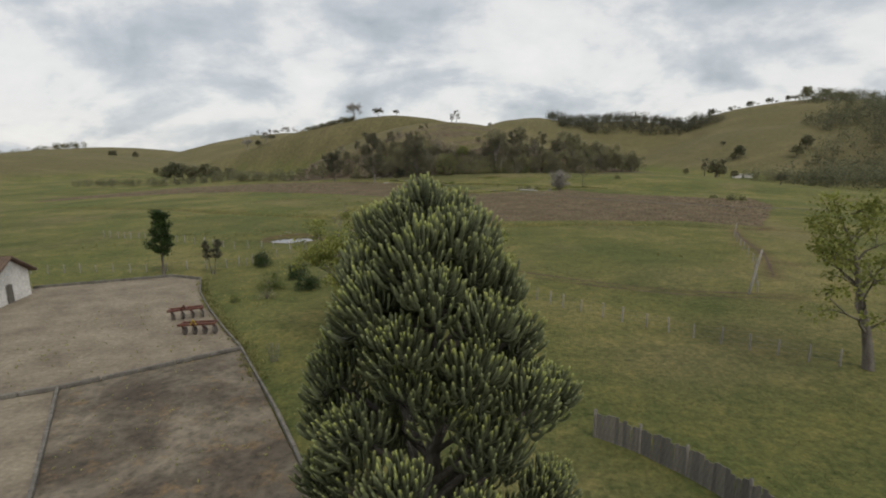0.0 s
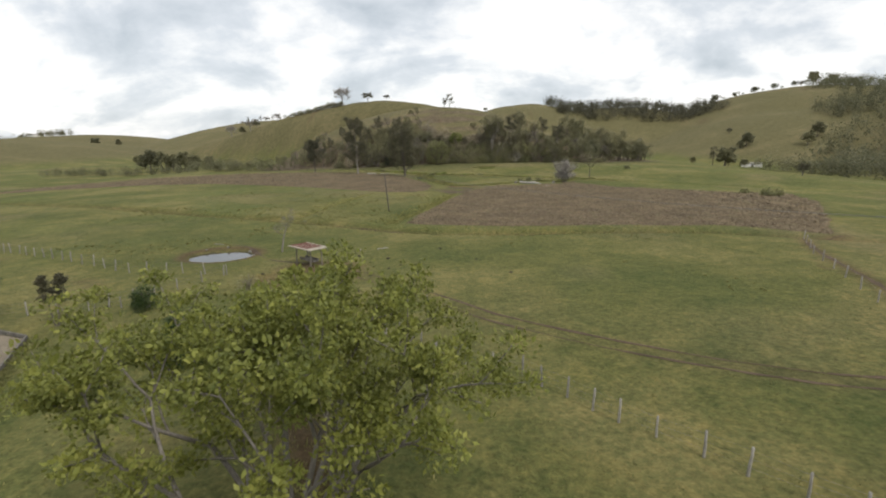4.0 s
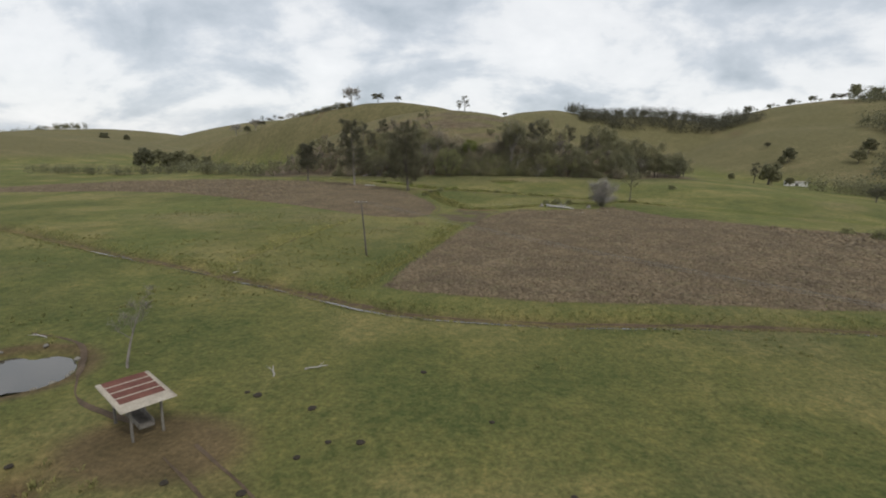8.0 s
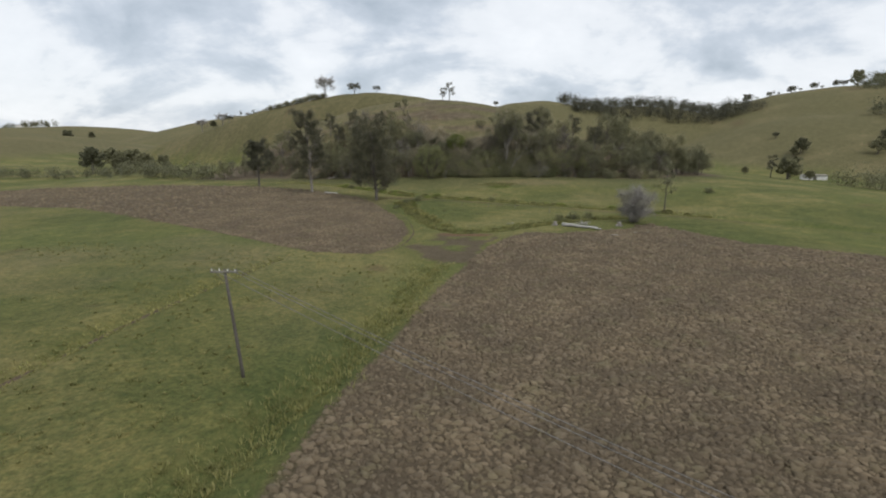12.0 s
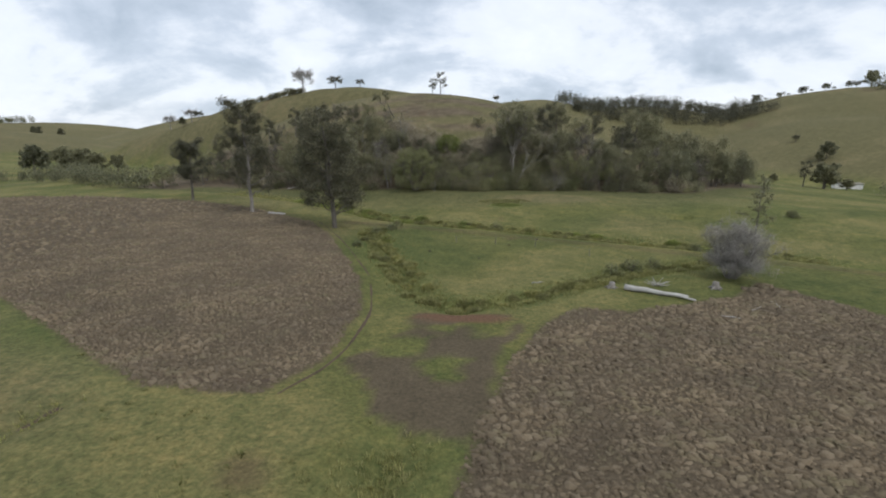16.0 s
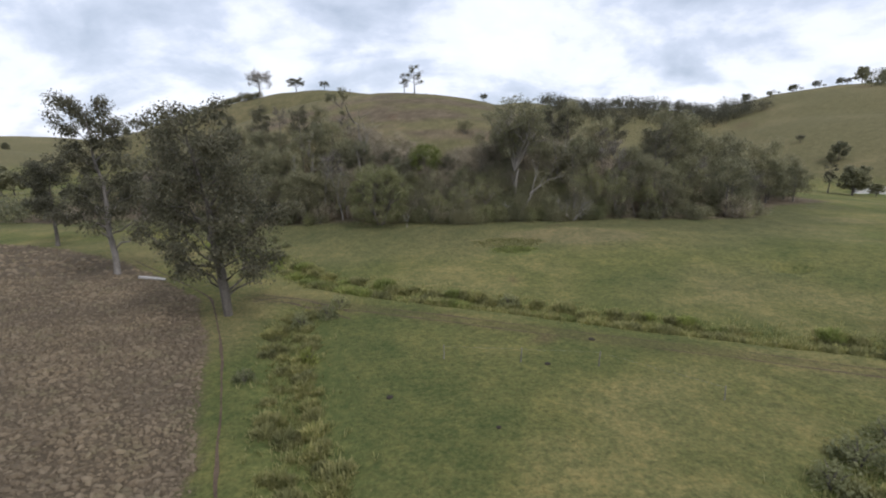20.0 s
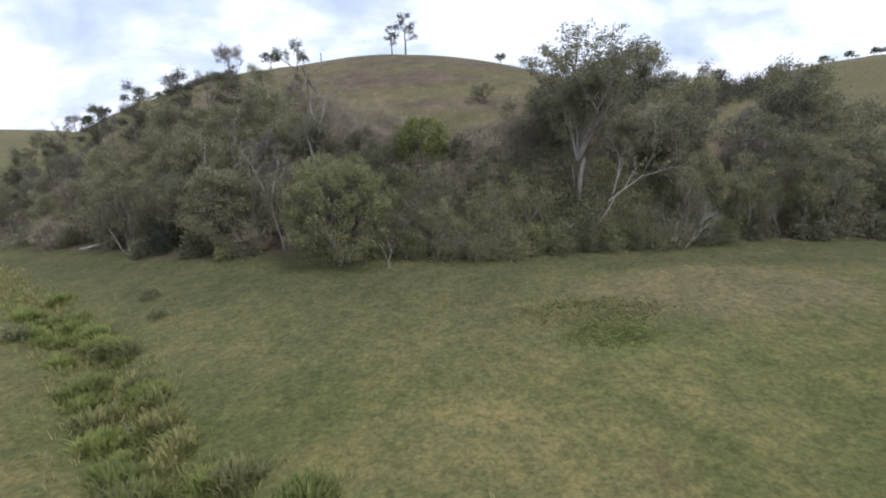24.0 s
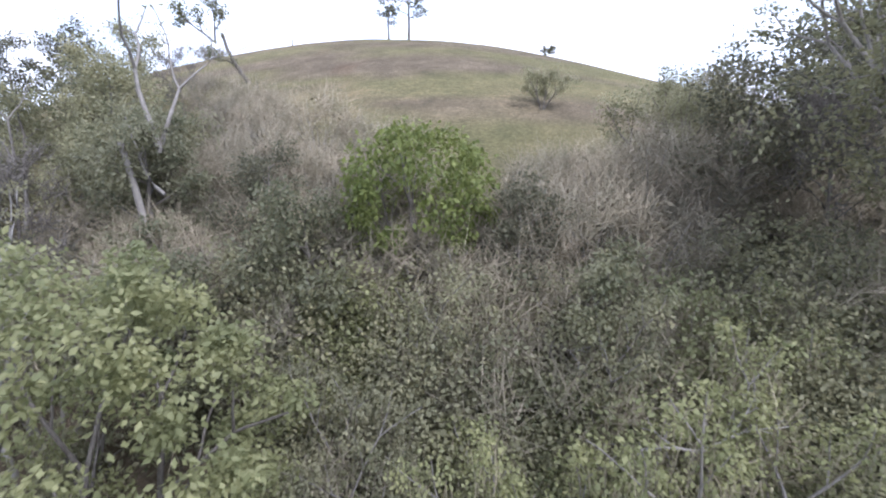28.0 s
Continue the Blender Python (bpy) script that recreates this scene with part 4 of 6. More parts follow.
FRONT = [
    make_bush("edge_bush", "dull olive bush with fine leaves at the wood's edge", 151, M_LEAF_GREY, 2.7, 3.3, 6200, 0.115, "bushes at the wood's edge", lobes=22),
    make_bush("edge_bush", "yellowish green bush with fine leaves at the wood's edge", 152, M_LEAF_PALE, 2.5, 3.1, 6000, 0.115, "bushes at the wood's edge", lobes=20),
    make_bush("edge_bush", "dark green creeper tangle at the wood's edge", 153, M_LEAF_DARK, 2.6, 3.6, 6000, 0.12, "bushes at the wood's edge", lobes=20),
]
rng = random.Random(5)
for k, u in enumerate(FRONT):
    plant(u, (3.5, 12, 21)[k], wood_foot((3.5, 12, 21)[k]) + 1.2, 40 * k, 1.2)
for k, w in enumerate(WOOD):
    plant(w, (-44, -25, 27, 44)[k], wood_foot((-44, -25, 27, 44)[k]) + 5, 40 * k)
plant(BARE, -20, wood_foot(-20) + 7)
for k, u in enumerate(UNDER):
    plant(u, (-36, 9, -3, 2)[k], wood_foot((-36, 9, -3, 2)[k]) + 2, 40 * k)
for i in range(104):
    x = -98 + 208 * ((i * 0.618034) % 1)
    open_slope = -13 < x < 14
    y = wood_foot(x) + 4 + (10 if open_slope else 26) * ((i * 0.7549) % 1)
    if -16 < x < 12 and y < 306 or -21 < x < 14 and i % 2:
        continue
    if 8 < x < 26:
        y = 309 + 0.3 * (y - 303)
    src = BARE if i % 5 == 4 else WOOD[(i * 7) % 4]
    s = rng.uniform(0.8, 1.12) * (0.75 if open_slope else 0.82 if x < 0 else 1)
    plant_copy(src, x, y, rng.uniform(0, 360), s)
for i in range(22):
    x = -52 + 38 * ((i * 0.618034 + 0.7) % 1)
    plant_copy(WOOD[(1, 3, 1, 3)[i % 4]], x, wood_foot(x) + 2.5 + 15 * ((i * 0.7549 + 0.2) % 1), rng.uniform(0, 360), rng.uniform(0.75, 0.95))
for i in range(116):
    x = -64 + 140 * ((i * 0.618034 + 0.3) % 1)
    y = wood_foot(x) + 1.0 + 18 * ((i * 0.7549) % 1) ** 1.3
    plant_copy(UNDER[(0, 1, 3, 1, 0, 2)[i % 6]], x, y, rng.uniform(0, 360), rng.uniform(0.7, 1.25))
for i in range(86):
    x = -8 + 40 * ((i * 0.618034 + 0.2) % 1)
    y = wood_foot(x) + 0.6 + 9.5 * ((i * 0.7549) % 1)
    plant_copy(FRONT[(0, 1, 0, 0, 1, 2, 0)[i % 7]], x, y, rng.uniform(0, 360), rng.uniform(0.85, 1.2) + 0.07 * (y - wood_foot(x)))
for x, y, s in ((13.4, 302.6, 1.7), (16.0, 304.2, 1.6), (20.6, 304.6, 1.5)):
    plant_copy(FRONT[int(x) % 2], x, y, 50 * x, s)
for k, t in enumerate(THICKET):
    plant(t, (-6, 6)[k], wood_foot((-6, 6)[k]) + 6)
for i in range(84):
    x = -19 + 48 * ((i * 0.618034 + 0.11) % 1)
    y = wood_foot(x) + 7.5 + (11 if -12 < x < 14 else 18) * ((i * 0.7549 + 0.4) % 1) ** 1.2
    plant_copy(THICKET[i % 2], x, y, rng.uniform(0, 360), rng.uniform(0.8, 1.3))
# a broad tree hung with creepers
t, tips = limb_tree("broad_tree", "broad pale green tree hung with grey creepers at the wood's edge", 61,
                    [((0.3 * math.cos(a), 0.3 * math.sin(a), -0.3), (0.5 * math.cos(a), 0.5 * math.sin(a), 1), 4.4, 0.16, 2) for a in (0.4, 2.2, 3.6, 5.2)], M_LEAF_PALE, M_BARK, 0, 1, 1)
lobes = shell(61, 84, 5.0, 4.2, 5.0, 5.4, -0.92)
part("crown", leaves_mesh("crown", 61, lobes, 290, 1.1, 0.19, 0.7, 0.5), M_LEAF_PALE, t)
stuff_part("creeper", strand_mesh("creeper", 62, lobes[:34], 12, 1.7, 0.014), M_TWIG, t, "grey dead creepers hanging from the crown")
plant(t, -9.6, 300.4, 0, 1.04)

# the great tree over the edge of the wood
t, tips = limb_tree("great_tree", "great tree with pale forked limbs and a high open crown", 62,
                    [((0.0, 0.0, -0.6), (0.03, 0, 1), 8.6, 0.40, 0), ((0.9, 0, -0.6), (-0.08, 0.05, 1), 7.6, 0.17, 0)]
                    + [((0.25, 0.1, 7.7), (0.36 * math.cos(a) * s, 0.36 * math.sin(a) * s, 1), 6.2, 0.21, 3) for a, s in ((0.2, 1.0), (1.2, 0.9), (2.2, 0.8), (3.1, 1.25), (4.0, 0.8), (4.9, 1.0), (5.7, 1.1), (0, 0.1))],
                    M_LEAF_DARK, M_GREYBARK, 0, 1, 1, spread=0.66, lift=0.1, keep=0.64)
tips = tips[tips[:, 2] > 11]
part("crown", leaves_mesh("crown", 62, tips, 46, 0.85, 0.21, 0.6), M_LEAF_DARK, t)
r = np.random.RandomState(64)
mass = r.normal(size=(46, 3)) * [2.1, 1.7, 1.3] + [0.3, 0, 14.0]
part("creeper", leaves_mesh("creeper", 65, mass, 110, 0.95, 0.2, 1.0, 0.6), M_LEAF_DARK, t, "dark mass of creepers round the limbs")
plant(t, 15.4, 305.0, 0, 0.98, 0.05, 0.93)

# the bright tree on the slope
t, _ = limb_tree("lime_tree", "bright green round tree on the slope among bare trees", 63, [((0, 0, -0.3), (0.1, 0, 1), 3.4, 0.14, 2), ((0.2, 0, -0.3), (-0.4, 0.1, 1), 3.0, 0.11, 2)], M_LEAF_SLOPE, M_BARK, 0, 1, 1)
part("crown", leaves_mesh("crown", 63, shell(63, 34, 2.9, 2.6, 2.3, 4.6, -0.8), 210, 0.95, 0.2, 0.7, 0.5), M_LEAF_SLOPE, t)
plant(t, -1.4, 310.8, 0, 1.12, 0.05, 1.12)
t, tips = limb_tree("slope_tree", "feathery olive tree with dark stems on the open slope", 60, [((0.2 * k, 0.1 * k, -0.3), (0.5 * math.cos(k * 2.4), 0.5 * math.sin(k * 2.4), 1), 3.0, 0.1, 2) for k in range(4)], M_LEAF_GREY, M_BARK, 90, 0.85, 0.17, 0.8, group="trees of the open slope")
plant(t, 12.0, 319.0, 0, 1.1)
plant_copy(t, 16.5, 323.0, 130, 1.0)
plant_copy(t, 7.5, 330.0, 60, 0.6)

# white trunks at the edge
t, _ = limb_tree("white_tree", "slanting bare tree with a white trunk at the wood's edge", 64, [((0, 0, -0.4), (0.55, -0.1, 1), 6.6, 0.115, 0), ((2.4, -0.5, 4.6), (1.2, 0.1, 0.75), 3.8, 0.085, 2), ((2.8, -0.6, 5.4), (0.25, 0.1, 1), 2.8, 0.07, 2)], M_LEAF_GREY, M_PALE, 10, 0.5, 0.16, group="white trunked trees", wob=0.12)
plant(t, 15.2, 301.6, 0, 1.1)
t, _ = limb_tree("white_tree", "upright slender tree with a white trunk at the wood's edge", 68, [((0, 0, -0.4), (0.06, 0, 1), 6.0, 0.14, 2)], M_LEAF_GREY, M_PALE, 30, 0.7, 0.17, group="white trunked trees")
plant(t, 23.6, 308.0, 0, 1.0)
plant_copy(t, -21.6, 308.4, 60, 0.95)
plant_copy(t, -17.6, 307.6, 200, 1.05)
plant_copy(t, -25.4, 311.2, 130, 1.1)
plant_copy(t, 36.5, 309.5, 40, 0.9)
t, _ = limb_tree("dead_bush", "bare whitish dead bush at the wood's edge", 65, [((0, 0, -0.2), (0.75 * math.cos(k * 1.26), 0.5 * math.sin(k * 1.26), 1), 1.9, 0.045, 3) for k in range(6)], M_TWIG, M_PALE, 0, 1, 1, kids=3, spread=0.7, lift=0.05, keep=0.68)
plant(t, 25.9, 300.9, 0, 1.4)
t, _ = limb_tree("dead_branches", "pale dead branches caught in the thicket", 67, [((0, 0, 0.2), (1, -0.2, 0.35), 1.4, 0.06, 2), ((0, 0, 0.2), (-1, 0.1, 0.2), 1.1, 0.05, 2), ((0, 0, -3.6), (0.02, 0, 1), 3.9, 0.05, 0)], M_TWIG, M_PALE, 0, 1, 1, lift=0.05)
plant(t, 7.2, 302.0, 0, 1.0, -4.2)
plant_copy(t, 3.6, 306.0, 120, 0.9, -3.6)
plant_copy(t, 13.6, 299.8, 240, 0.8, -2.4)

# bare and crooked trees above the wood
t, _ = limb_tree("bare_tree", "tall bare grey tree with crooked limbs on the slope", 66, [((0, 0, -0.5), (-0.05, 0, 1), 8.6, 0.25, 0), ((-0.3, 0, 7.6), (-0.35, 0.2, 1), 3.8, 0.15, 2), ((-0.3, 0, 7.4), (0.4, 0, 1), 3.4, 0.12, 2), ((-0.2, 0, 5.4), (-0.9, 0.1, 0.6), 2.4, 0.1, 1)], M_LEAF_GREY, M_GREYBARK, 5, 0.6, 0.2, kids=2, spread=0.75, lift=0.1, keep=0.7, wob=0.22)
plant(t, -13.6, 313.6, 0, 1.0)
plant_copy(t, -27.0, 321.0, 140, 0.7)
t, _ = limb_tree("crooked_tree", "crooked leaning tree with a small dark crown on the slope", 69, [((0, 0, -0.4), (-0.75, 0, 1), 5.2, 0.24, 0), ((-3.4, 0, 3.6), (-0.9, 0.2, 0.8), 2.6, 0.13, 2), ((-3.2, 0, 3.4), (0.1, 0.1, 1), 2.2, 0.11, 2), ((-1.6, 0, 1.6), (-0.6, -0.2, 0.4), 1.6, 0.08, 1)], M_LEAF_DARK, M_BARK, 46, 0.75, 0.22, 0.8, wob=0.2)
plant(t, -19.4, 342.0, 0, 1.05)

# leafy trees with bare slender stems along the edge
EDGE = []
for k, (mat, label) in enumerate(((M_LEAF_GREY, "grey green tree with slender pale stems and hanging creepers"), (M_LEAF_PALE, "olive tree with several thin stems at the wood's edge"), (M_LEAF_DARK, "dark leafy tree with slender grey stems at the wood's edge"))):
    t, tips = limb_tree("edge_tree", label, 160 + k, [((0.5 * math.cos(q * 2.1 + k), 0.4 * math.sin(q * 2.1 + k), -0.4), (0.28 * math.cos(q * 2.1 + k), 0.2 * math.sin(q * 2.1), 1), 4.6 - 0.5 * q, 0.1, 2) for q in range(4)], mat, M_GREYBARK, 74, 0.85, 0.16, 0.75, 0.6, "trees at the wood's edge", spread=0.7)
    stuff_part("creeper", strand_mesh("creeper", 170 + k, tips[::2], 12, 2.4, 0.011), M_TWIG, t)
    EDGE.append(t)
rng = random.Random(23)
for k, t in enumerate(EDGE):
    plant(t, (-24, 8, 27)[k], wood_foot((-24, 8, 27)[k]) + 2.5, 50 * k)
for i in range(27):
    x = -46 + 92 * ((i * 0.618034 + 0.05) % 1)
    if -15 < x < -4 or 11 < x < 25:
        continue
    plant_copy(EDGE[(0, 1, 0, 2, 1)[i % 5]], x, wood_foot(x) + 2.2 + 6 * ((i * 0.7549) % 1), rng.uniform(0, 360), rng.uniform(0.85, 1.15) * (0.85 if -4 < x < 14 else 1.0))
dark = make_bush("dark_bush", "large rounded bush with glossy dark leaves at the wood's edge", 180, M_LEAF_DEEP, 3.4, 5.6, 5200, 0.21, lobes=24)
plant(dark, -34.8, 314.6, 0, 1.0)
t, _ = limb_tree("dead_sapling", "thin white dead sapling standing in the grass before the wood", 69, [((0, 0, -0.2), (-0.12, 0, 1), 1.7, 0.045, 1), ((-0.1, 0, 0.75), (-0.5, 0.1, 1), 1.1, 0.03, 1), ((0.02, 0, 0.1), (0.6, 0, 0.5), 0.5, 0.025, 0)], M_TWIG, M_LOG, 0, 1, 1, kids=2, spread=0.5, wob=0.3)
plant(t, -4.6, 297.4, 0, 1.15)

# ---- trees on the hill crests and far slopes ----
CREST = [
    make_bare_tree("crest_tree", "bare round-crowned tree on the hill crest", 71, 6.4, 4.6, 0.28, fork=0.36, rise=0.85, limbs=20, per_tip=14, twig=1.7, thick=0.03, group="trees on the crest"),
    make_tree("crest_tree", "small open tree on the hill crest", "tree", 72, M_LEAF_GUM, height=7.5, trunk_r=0.18, fork=0.35, reach=2.3, limbs=9, per_tip=14, clump=0.8, leaf=0.34, group="trees on the crest"),
    make_tree("crest_tree", "low spreading tree on the hill crest", "tree", 73, M_LEAF_GUM, height=4.0, trunk_r=0.2, fork=0.4, reach=2.8, rise=0.5, limbs=10, per_tip=22, clump=0.8, leaf=0.34, group="trees on the crest"),
    make_tree("round_tree", "round dark tree on the pasture slope", "tree", 74, M_LEAF_DARK, height=9.0, trunk_r=0.3, fork=0.15, reach=4.2, limbs=13, per_tip=18, clump=1.5, leaf=0.9, group="far trees"),
]
plant(CREST[0], -104, 531, 0, 1.75)
plant(CREST[1], -5.2, 366, 0, 1.05)
plant(CREST[2], -79, 519, 0, 1.6)
plant(CREST[3], 191, 436, 0, 1.15)
plant_copy(CREST[1], -8.2, 367, 90, 0.75)
plant_copy(CREST[0], -243, 612, 40, 1.3)
plant_copy(CREST[0], -214, 592, 90, 1.2)
plant_copy(CREST[2], -62, 516, 50, 1.0)
for i in range(26):
    plant_copy(UNDER[i % 2], -106 - 2.4 * i, 535 + 1.3 * i + 2 * math.sin(i * 1.7), i * 63, (1.7 - 0.035 * i) * rng.uniform(0.7, 1.2))
for x, y, k, s in ((-205, 586, 2, 1.3), (-225, 598, 3, 0.7), (16, 372, 2, 0.5), (194, 440, 3, 1.3), (188, 447, 1, 1.7), (199, 446, 3, 0.9), (255, 528, 3, 1.15), (249, 526, 3, 0.7), (210, 445, 3, 0.6), (263, 575, 2, 1.1), (178, 457, 3, 0.5), (290, 500, 3, 1.0), (306, 514, 3, 1.2), (160, 303, 2, 1.2), (-284, 518, 3, 1.2), (-272, 524, 3, 1.5), (-262, 520, 3, 1.3), (-250, 470, 3, 1.7), (-240, 486, 3, 1.2), (-228, 482, 3, 1.5), (-218, 478, 3, 1.2), (-206, 480, 3, 1.0), (-300, 540, 3, 1.0), (-330, 600, 3, 1.2), (-356, 620, 3, 0.9), (-620, 930, 3, 1.6), (-640, 960, 3, 1.2), (-560, 900, 3, 1.1), (150, 640, 3, 1.1), (75, 560, 3, 0.8)):
    plant_copy(CREST[k], x, y, x * 7, s)
for i in range(14):
    plant_copy(CREST[i % 3], -470 - 11 * i, 1500 + 8 * math.sin(i * 2.3), i * 47, rng.uniform(1.0, 2.2))
for i, (x, y, s) in enumerate(((56, 331, 1.35), (62, 334, 1.5), (69, 339, 1.6), (77, 342, 1.55), (86, 340, 1.45), (93, 347, 1.0), (72, 349, 1.5), (64, 344, 1.3), (82, 350, 1.3))):
    plant_copy(WOOD[(3, 0, 1, 3)[i % 4]], x, y, x * 7, s)
for i in range(26):
    x = 330 + 8.5 * i
    plant_copy(CREST[(1, 2, 3)[i % 3]], x, 792 + 6 * math.sin(i * 2.1), i * 50, (0.7 + 0.5 * (i > 15)) * rng.uniform(0.8, 1.5))


def far_wood(name, label, seed, spots, size, per, mat=M_LEAF_DARK):
    r = np.random.RandomState(seed)
    spots = np.array(spots)
    z = ground_height(spots[:, 0], spots[:, 1])
    h = r.uniform(0.6, 1.2, len(spots)) * size
    tips = np.concatenate([np.stack([spots[:, 0], spots[:, 1], z + h], 1), np.stack([spots[:, 0], spots[:, 1], z + 0.45 * h], 1)])
    me = leaves_mesh(name, seed, tips, 2 * per, size * 0.6, size * 0.13, 0.85)
    me.materials.append(mat)
    return tagged(new(name, me), label, "wood", kind="stuff")


r = np.random.RandomState(9)
spots = []
while len(spots) < 900:
    x, y = r.uniform(180, 620), r.uniform(330, 800)
    if x > np.interp(y, [330, 400, 480, 560, 680, 800], [190, 235, 300, 345, 420, 470]) + 14 * math.sin(y * 0.05):
        spots.append((x, y))
far_wood("far_wood", "dark wood covering the side of the hill", 81, spots, 10, 30)
far_wood("far_wood", "dark wood along a distant ridge", 82, [(r.uniform(120, 335), r.uniform(715, 806)) for _ in range(560)], 8.5, 22, M_LEAF_FAR)
far_wood("far_wood", "line of trees along the foot of the far pasture", 83, [(-308 + 1.35 * i + r.uniform(-4, 4), 434 - 0.1 * i + r.uniform(-7, 7)) for i in range(85)], 4.6, 26)
far_wood("far_wood", "thicket at the foot of the wooded hill", 84, [(196 + 0.9 * i + r.uniform(-6, 6), 392 + 0.1 * i + r.uniform(-14, 14)) for i in range(90)], 7, 24)
far_wood("far_wood", "scrub along the western end of the wood", 85, [(-100 - 1.2 * i + r.uniform(-5, 5), 335 + 0.9 * i + r.uniform(-9, 9)) for i in range(70)], 5, 30)
far_wood("far_wood", "distant trees on the skyline", 86, [(-1330 - 12 * i + r.uniform(-20, 20), 1660 + r.uniform(-40, 40)) for i in range(26)], 15, 60)
far_wood("far_wood", "dark trees on the shoulder of the far ridge", 87, [(-1130 - 5 * i + r.uniform(-12, 12), 1560 + r.uniform(-40, 40)) for i in range(26)], 12, 60)

# ---- materials of the built things ----


def patio_material():
    """Old concrete with dark damp stains, tan worn patches and orange lichen."""
    m, nodes, links, b = material("stained_concrete", 0.9)
    c = ramp(nodes, links, tex(nodes, links, 0.22, 6, 0.65, distort=0.4), [(0.36, (0.062, 0.050, 0.038)), (0.5, (0.112, 0.094, 0.070)), (0.64, (0.190, 0.162, 0.122))])
    tan = tex(nodes, links, 0.9, 6, 0.7)
    c = blend(nodes, links, ramp(nodes, links, tan, [(0.54, (0, 0, 0)), (0.68, (0.75, 0.75, 0.75))]), c, (0.185, 0.125, 0.066))
    spots = tex(nodes, links, 2.2, 5, 0.7)
    c = blend(nodes, links, 1.0, c, ramp(nodes, links, spots, [(0.3, (0.55, 0.57, 0.55)), (0.5, (1, 1, 1)), (0.7, (1.3, 1.28, 1.25))]), "MULTIPLY")
    links.new(c, b.inputs["Base Color"])
    bump(nodes, links, b, tex(nodes, links, 6.0, 4, 0.7), 0.5, 0.04)
    return m


M_CONCRETE = patio_material()
M_YARD = plain("dusty_yard", (0.140, 0.116, 0.084), (0.275, 0.235, 0.175), 0.3, 0.95, fine=3.0, relief=0.5, dist=0.04)
M_KERB = plain("mossy_kerb", (0.085, 0.078, 0.066), (0.21, 0.195, 0.17), 1.2, 0.9)
M_BOARD = plain("weathered_boards", (0.105, 0.097, 0.085), (0.235, 0.218, 0.195), 1.5, 0.9, stretch=(1, 1, 0.2), vary=0.25)
M_POST = plain("grey_posts", (0.19, 0.178, 0.158), (0.36, 0.342, 0.315), 2.0, 0.9, stretch=(1, 1, 0.3), vary=0.2)
M_POLE = plain("dark_pole", (0.075, 0.066, 0.056), (0.14, 0.125, 0.108), 2.0, 0.85, stretch=(1, 1, 0.2))
M_RUST = plain("rusty_sheet", (0.105, 0.042, 0.034), (0.17, 0.075, 0.058), 1.2, 0.75, relief=0.3)
M_SHEET = plain("pale_sheet", (0.30, 0.265, 0.215), (0.44, 0.40, 0.335), 1.0, 0.6, relief=0.3)
M_WHITE = plain("white_wash", (0.62, 0.60, 0.56), (0.80, 0.79, 0.76), 0.6, 0.9, relief=0.2)
M_TILE = plain("clay_tiles", (0.085, 0.058, 0.045), (0.17, 0.12, 0.092), 1.0, 0.9, vary=0.2)
M_RED = plain("red_paint", (0.082, 0.034, 0.025), (0.15, 0.062, 0.042), 2.0, 0.7)
M_YELLOW = plain("yellow_paint", (0.38, 0.25, 0.035), (0.52, 0.36, 0.06), 2.0, 0.6)
M_STEEL = plain("worn_steel", (0.10, 0.085, 0.075), (0.19, 0.165, 0.145), 3.0, 0.55, metal=0.5)
M_DUNG = plain("dark_dung", (0.022, 0.018, 0.013), (0.05, 0.042, 0.03), 4.0, 0.9)
M_WIRE = plain("fence_wire", (0.16, 0.15, 0.14), (0.26, 0.25, 0.24), 4.0, 0.6, metal=0.5)
M_STONE = plain("field_stone", (0.14, 0.13, 0.11), (0.26, 0.245, 0.215), 1.5, 0.9)
M_GRASS = leafy("grass_blades", (0.110, 0.122, 0.046), (0.155, 0.158, 0.064), (0.225, 0.208, 0.100), rough=0.8, through=0.3)
M_REED = leafy("ditch_blades", (0.194, 0.211, 0.075), (0.286, 0.289, 0.118), (0.443, 0.407, 0.222), rough=0.8, through=0.5)


def bar(bm, a, b, w, h=None, up=(0, 0, 1)):
    """Adds a bevel-free beam from a to b with the given section."""
    a, b, h = Vector(a), Vector(b), h or w
    d = (b - a).normalized()
    s = d.cross(Vector(up))
    s = (s if s.length > 1e-3 else d.cross(Vector((1, 0, 0)))).normalized()
    t = s.cross(d)
    vs = [bm.verts.new(p + s * i * w / 2 + t * j * h / 2) for p in (a, b) for i, j in ((-1, -1), (1, -1), (1, 1), (-1, 1))]
    for f in ((3, 2, 1, 0), (4, 5, 6, 7), (0, 1, 5, 4), (1, 2, 6, 5), (2, 3, 7, 6), (3, 0, 4, 7)):
        bm.faces.new([vs[i] for i in f])
    return vs


def beam(a, b, w, h=None, soft=0.15):
    bm = bmesh.new()
    bar(bm, a, b, w, h)
    bmesh.ops.bevel(bm, geom=bm.edges[:], offset=soft * min(w, h or w), segments=1, affect="EDGES")
    return bm


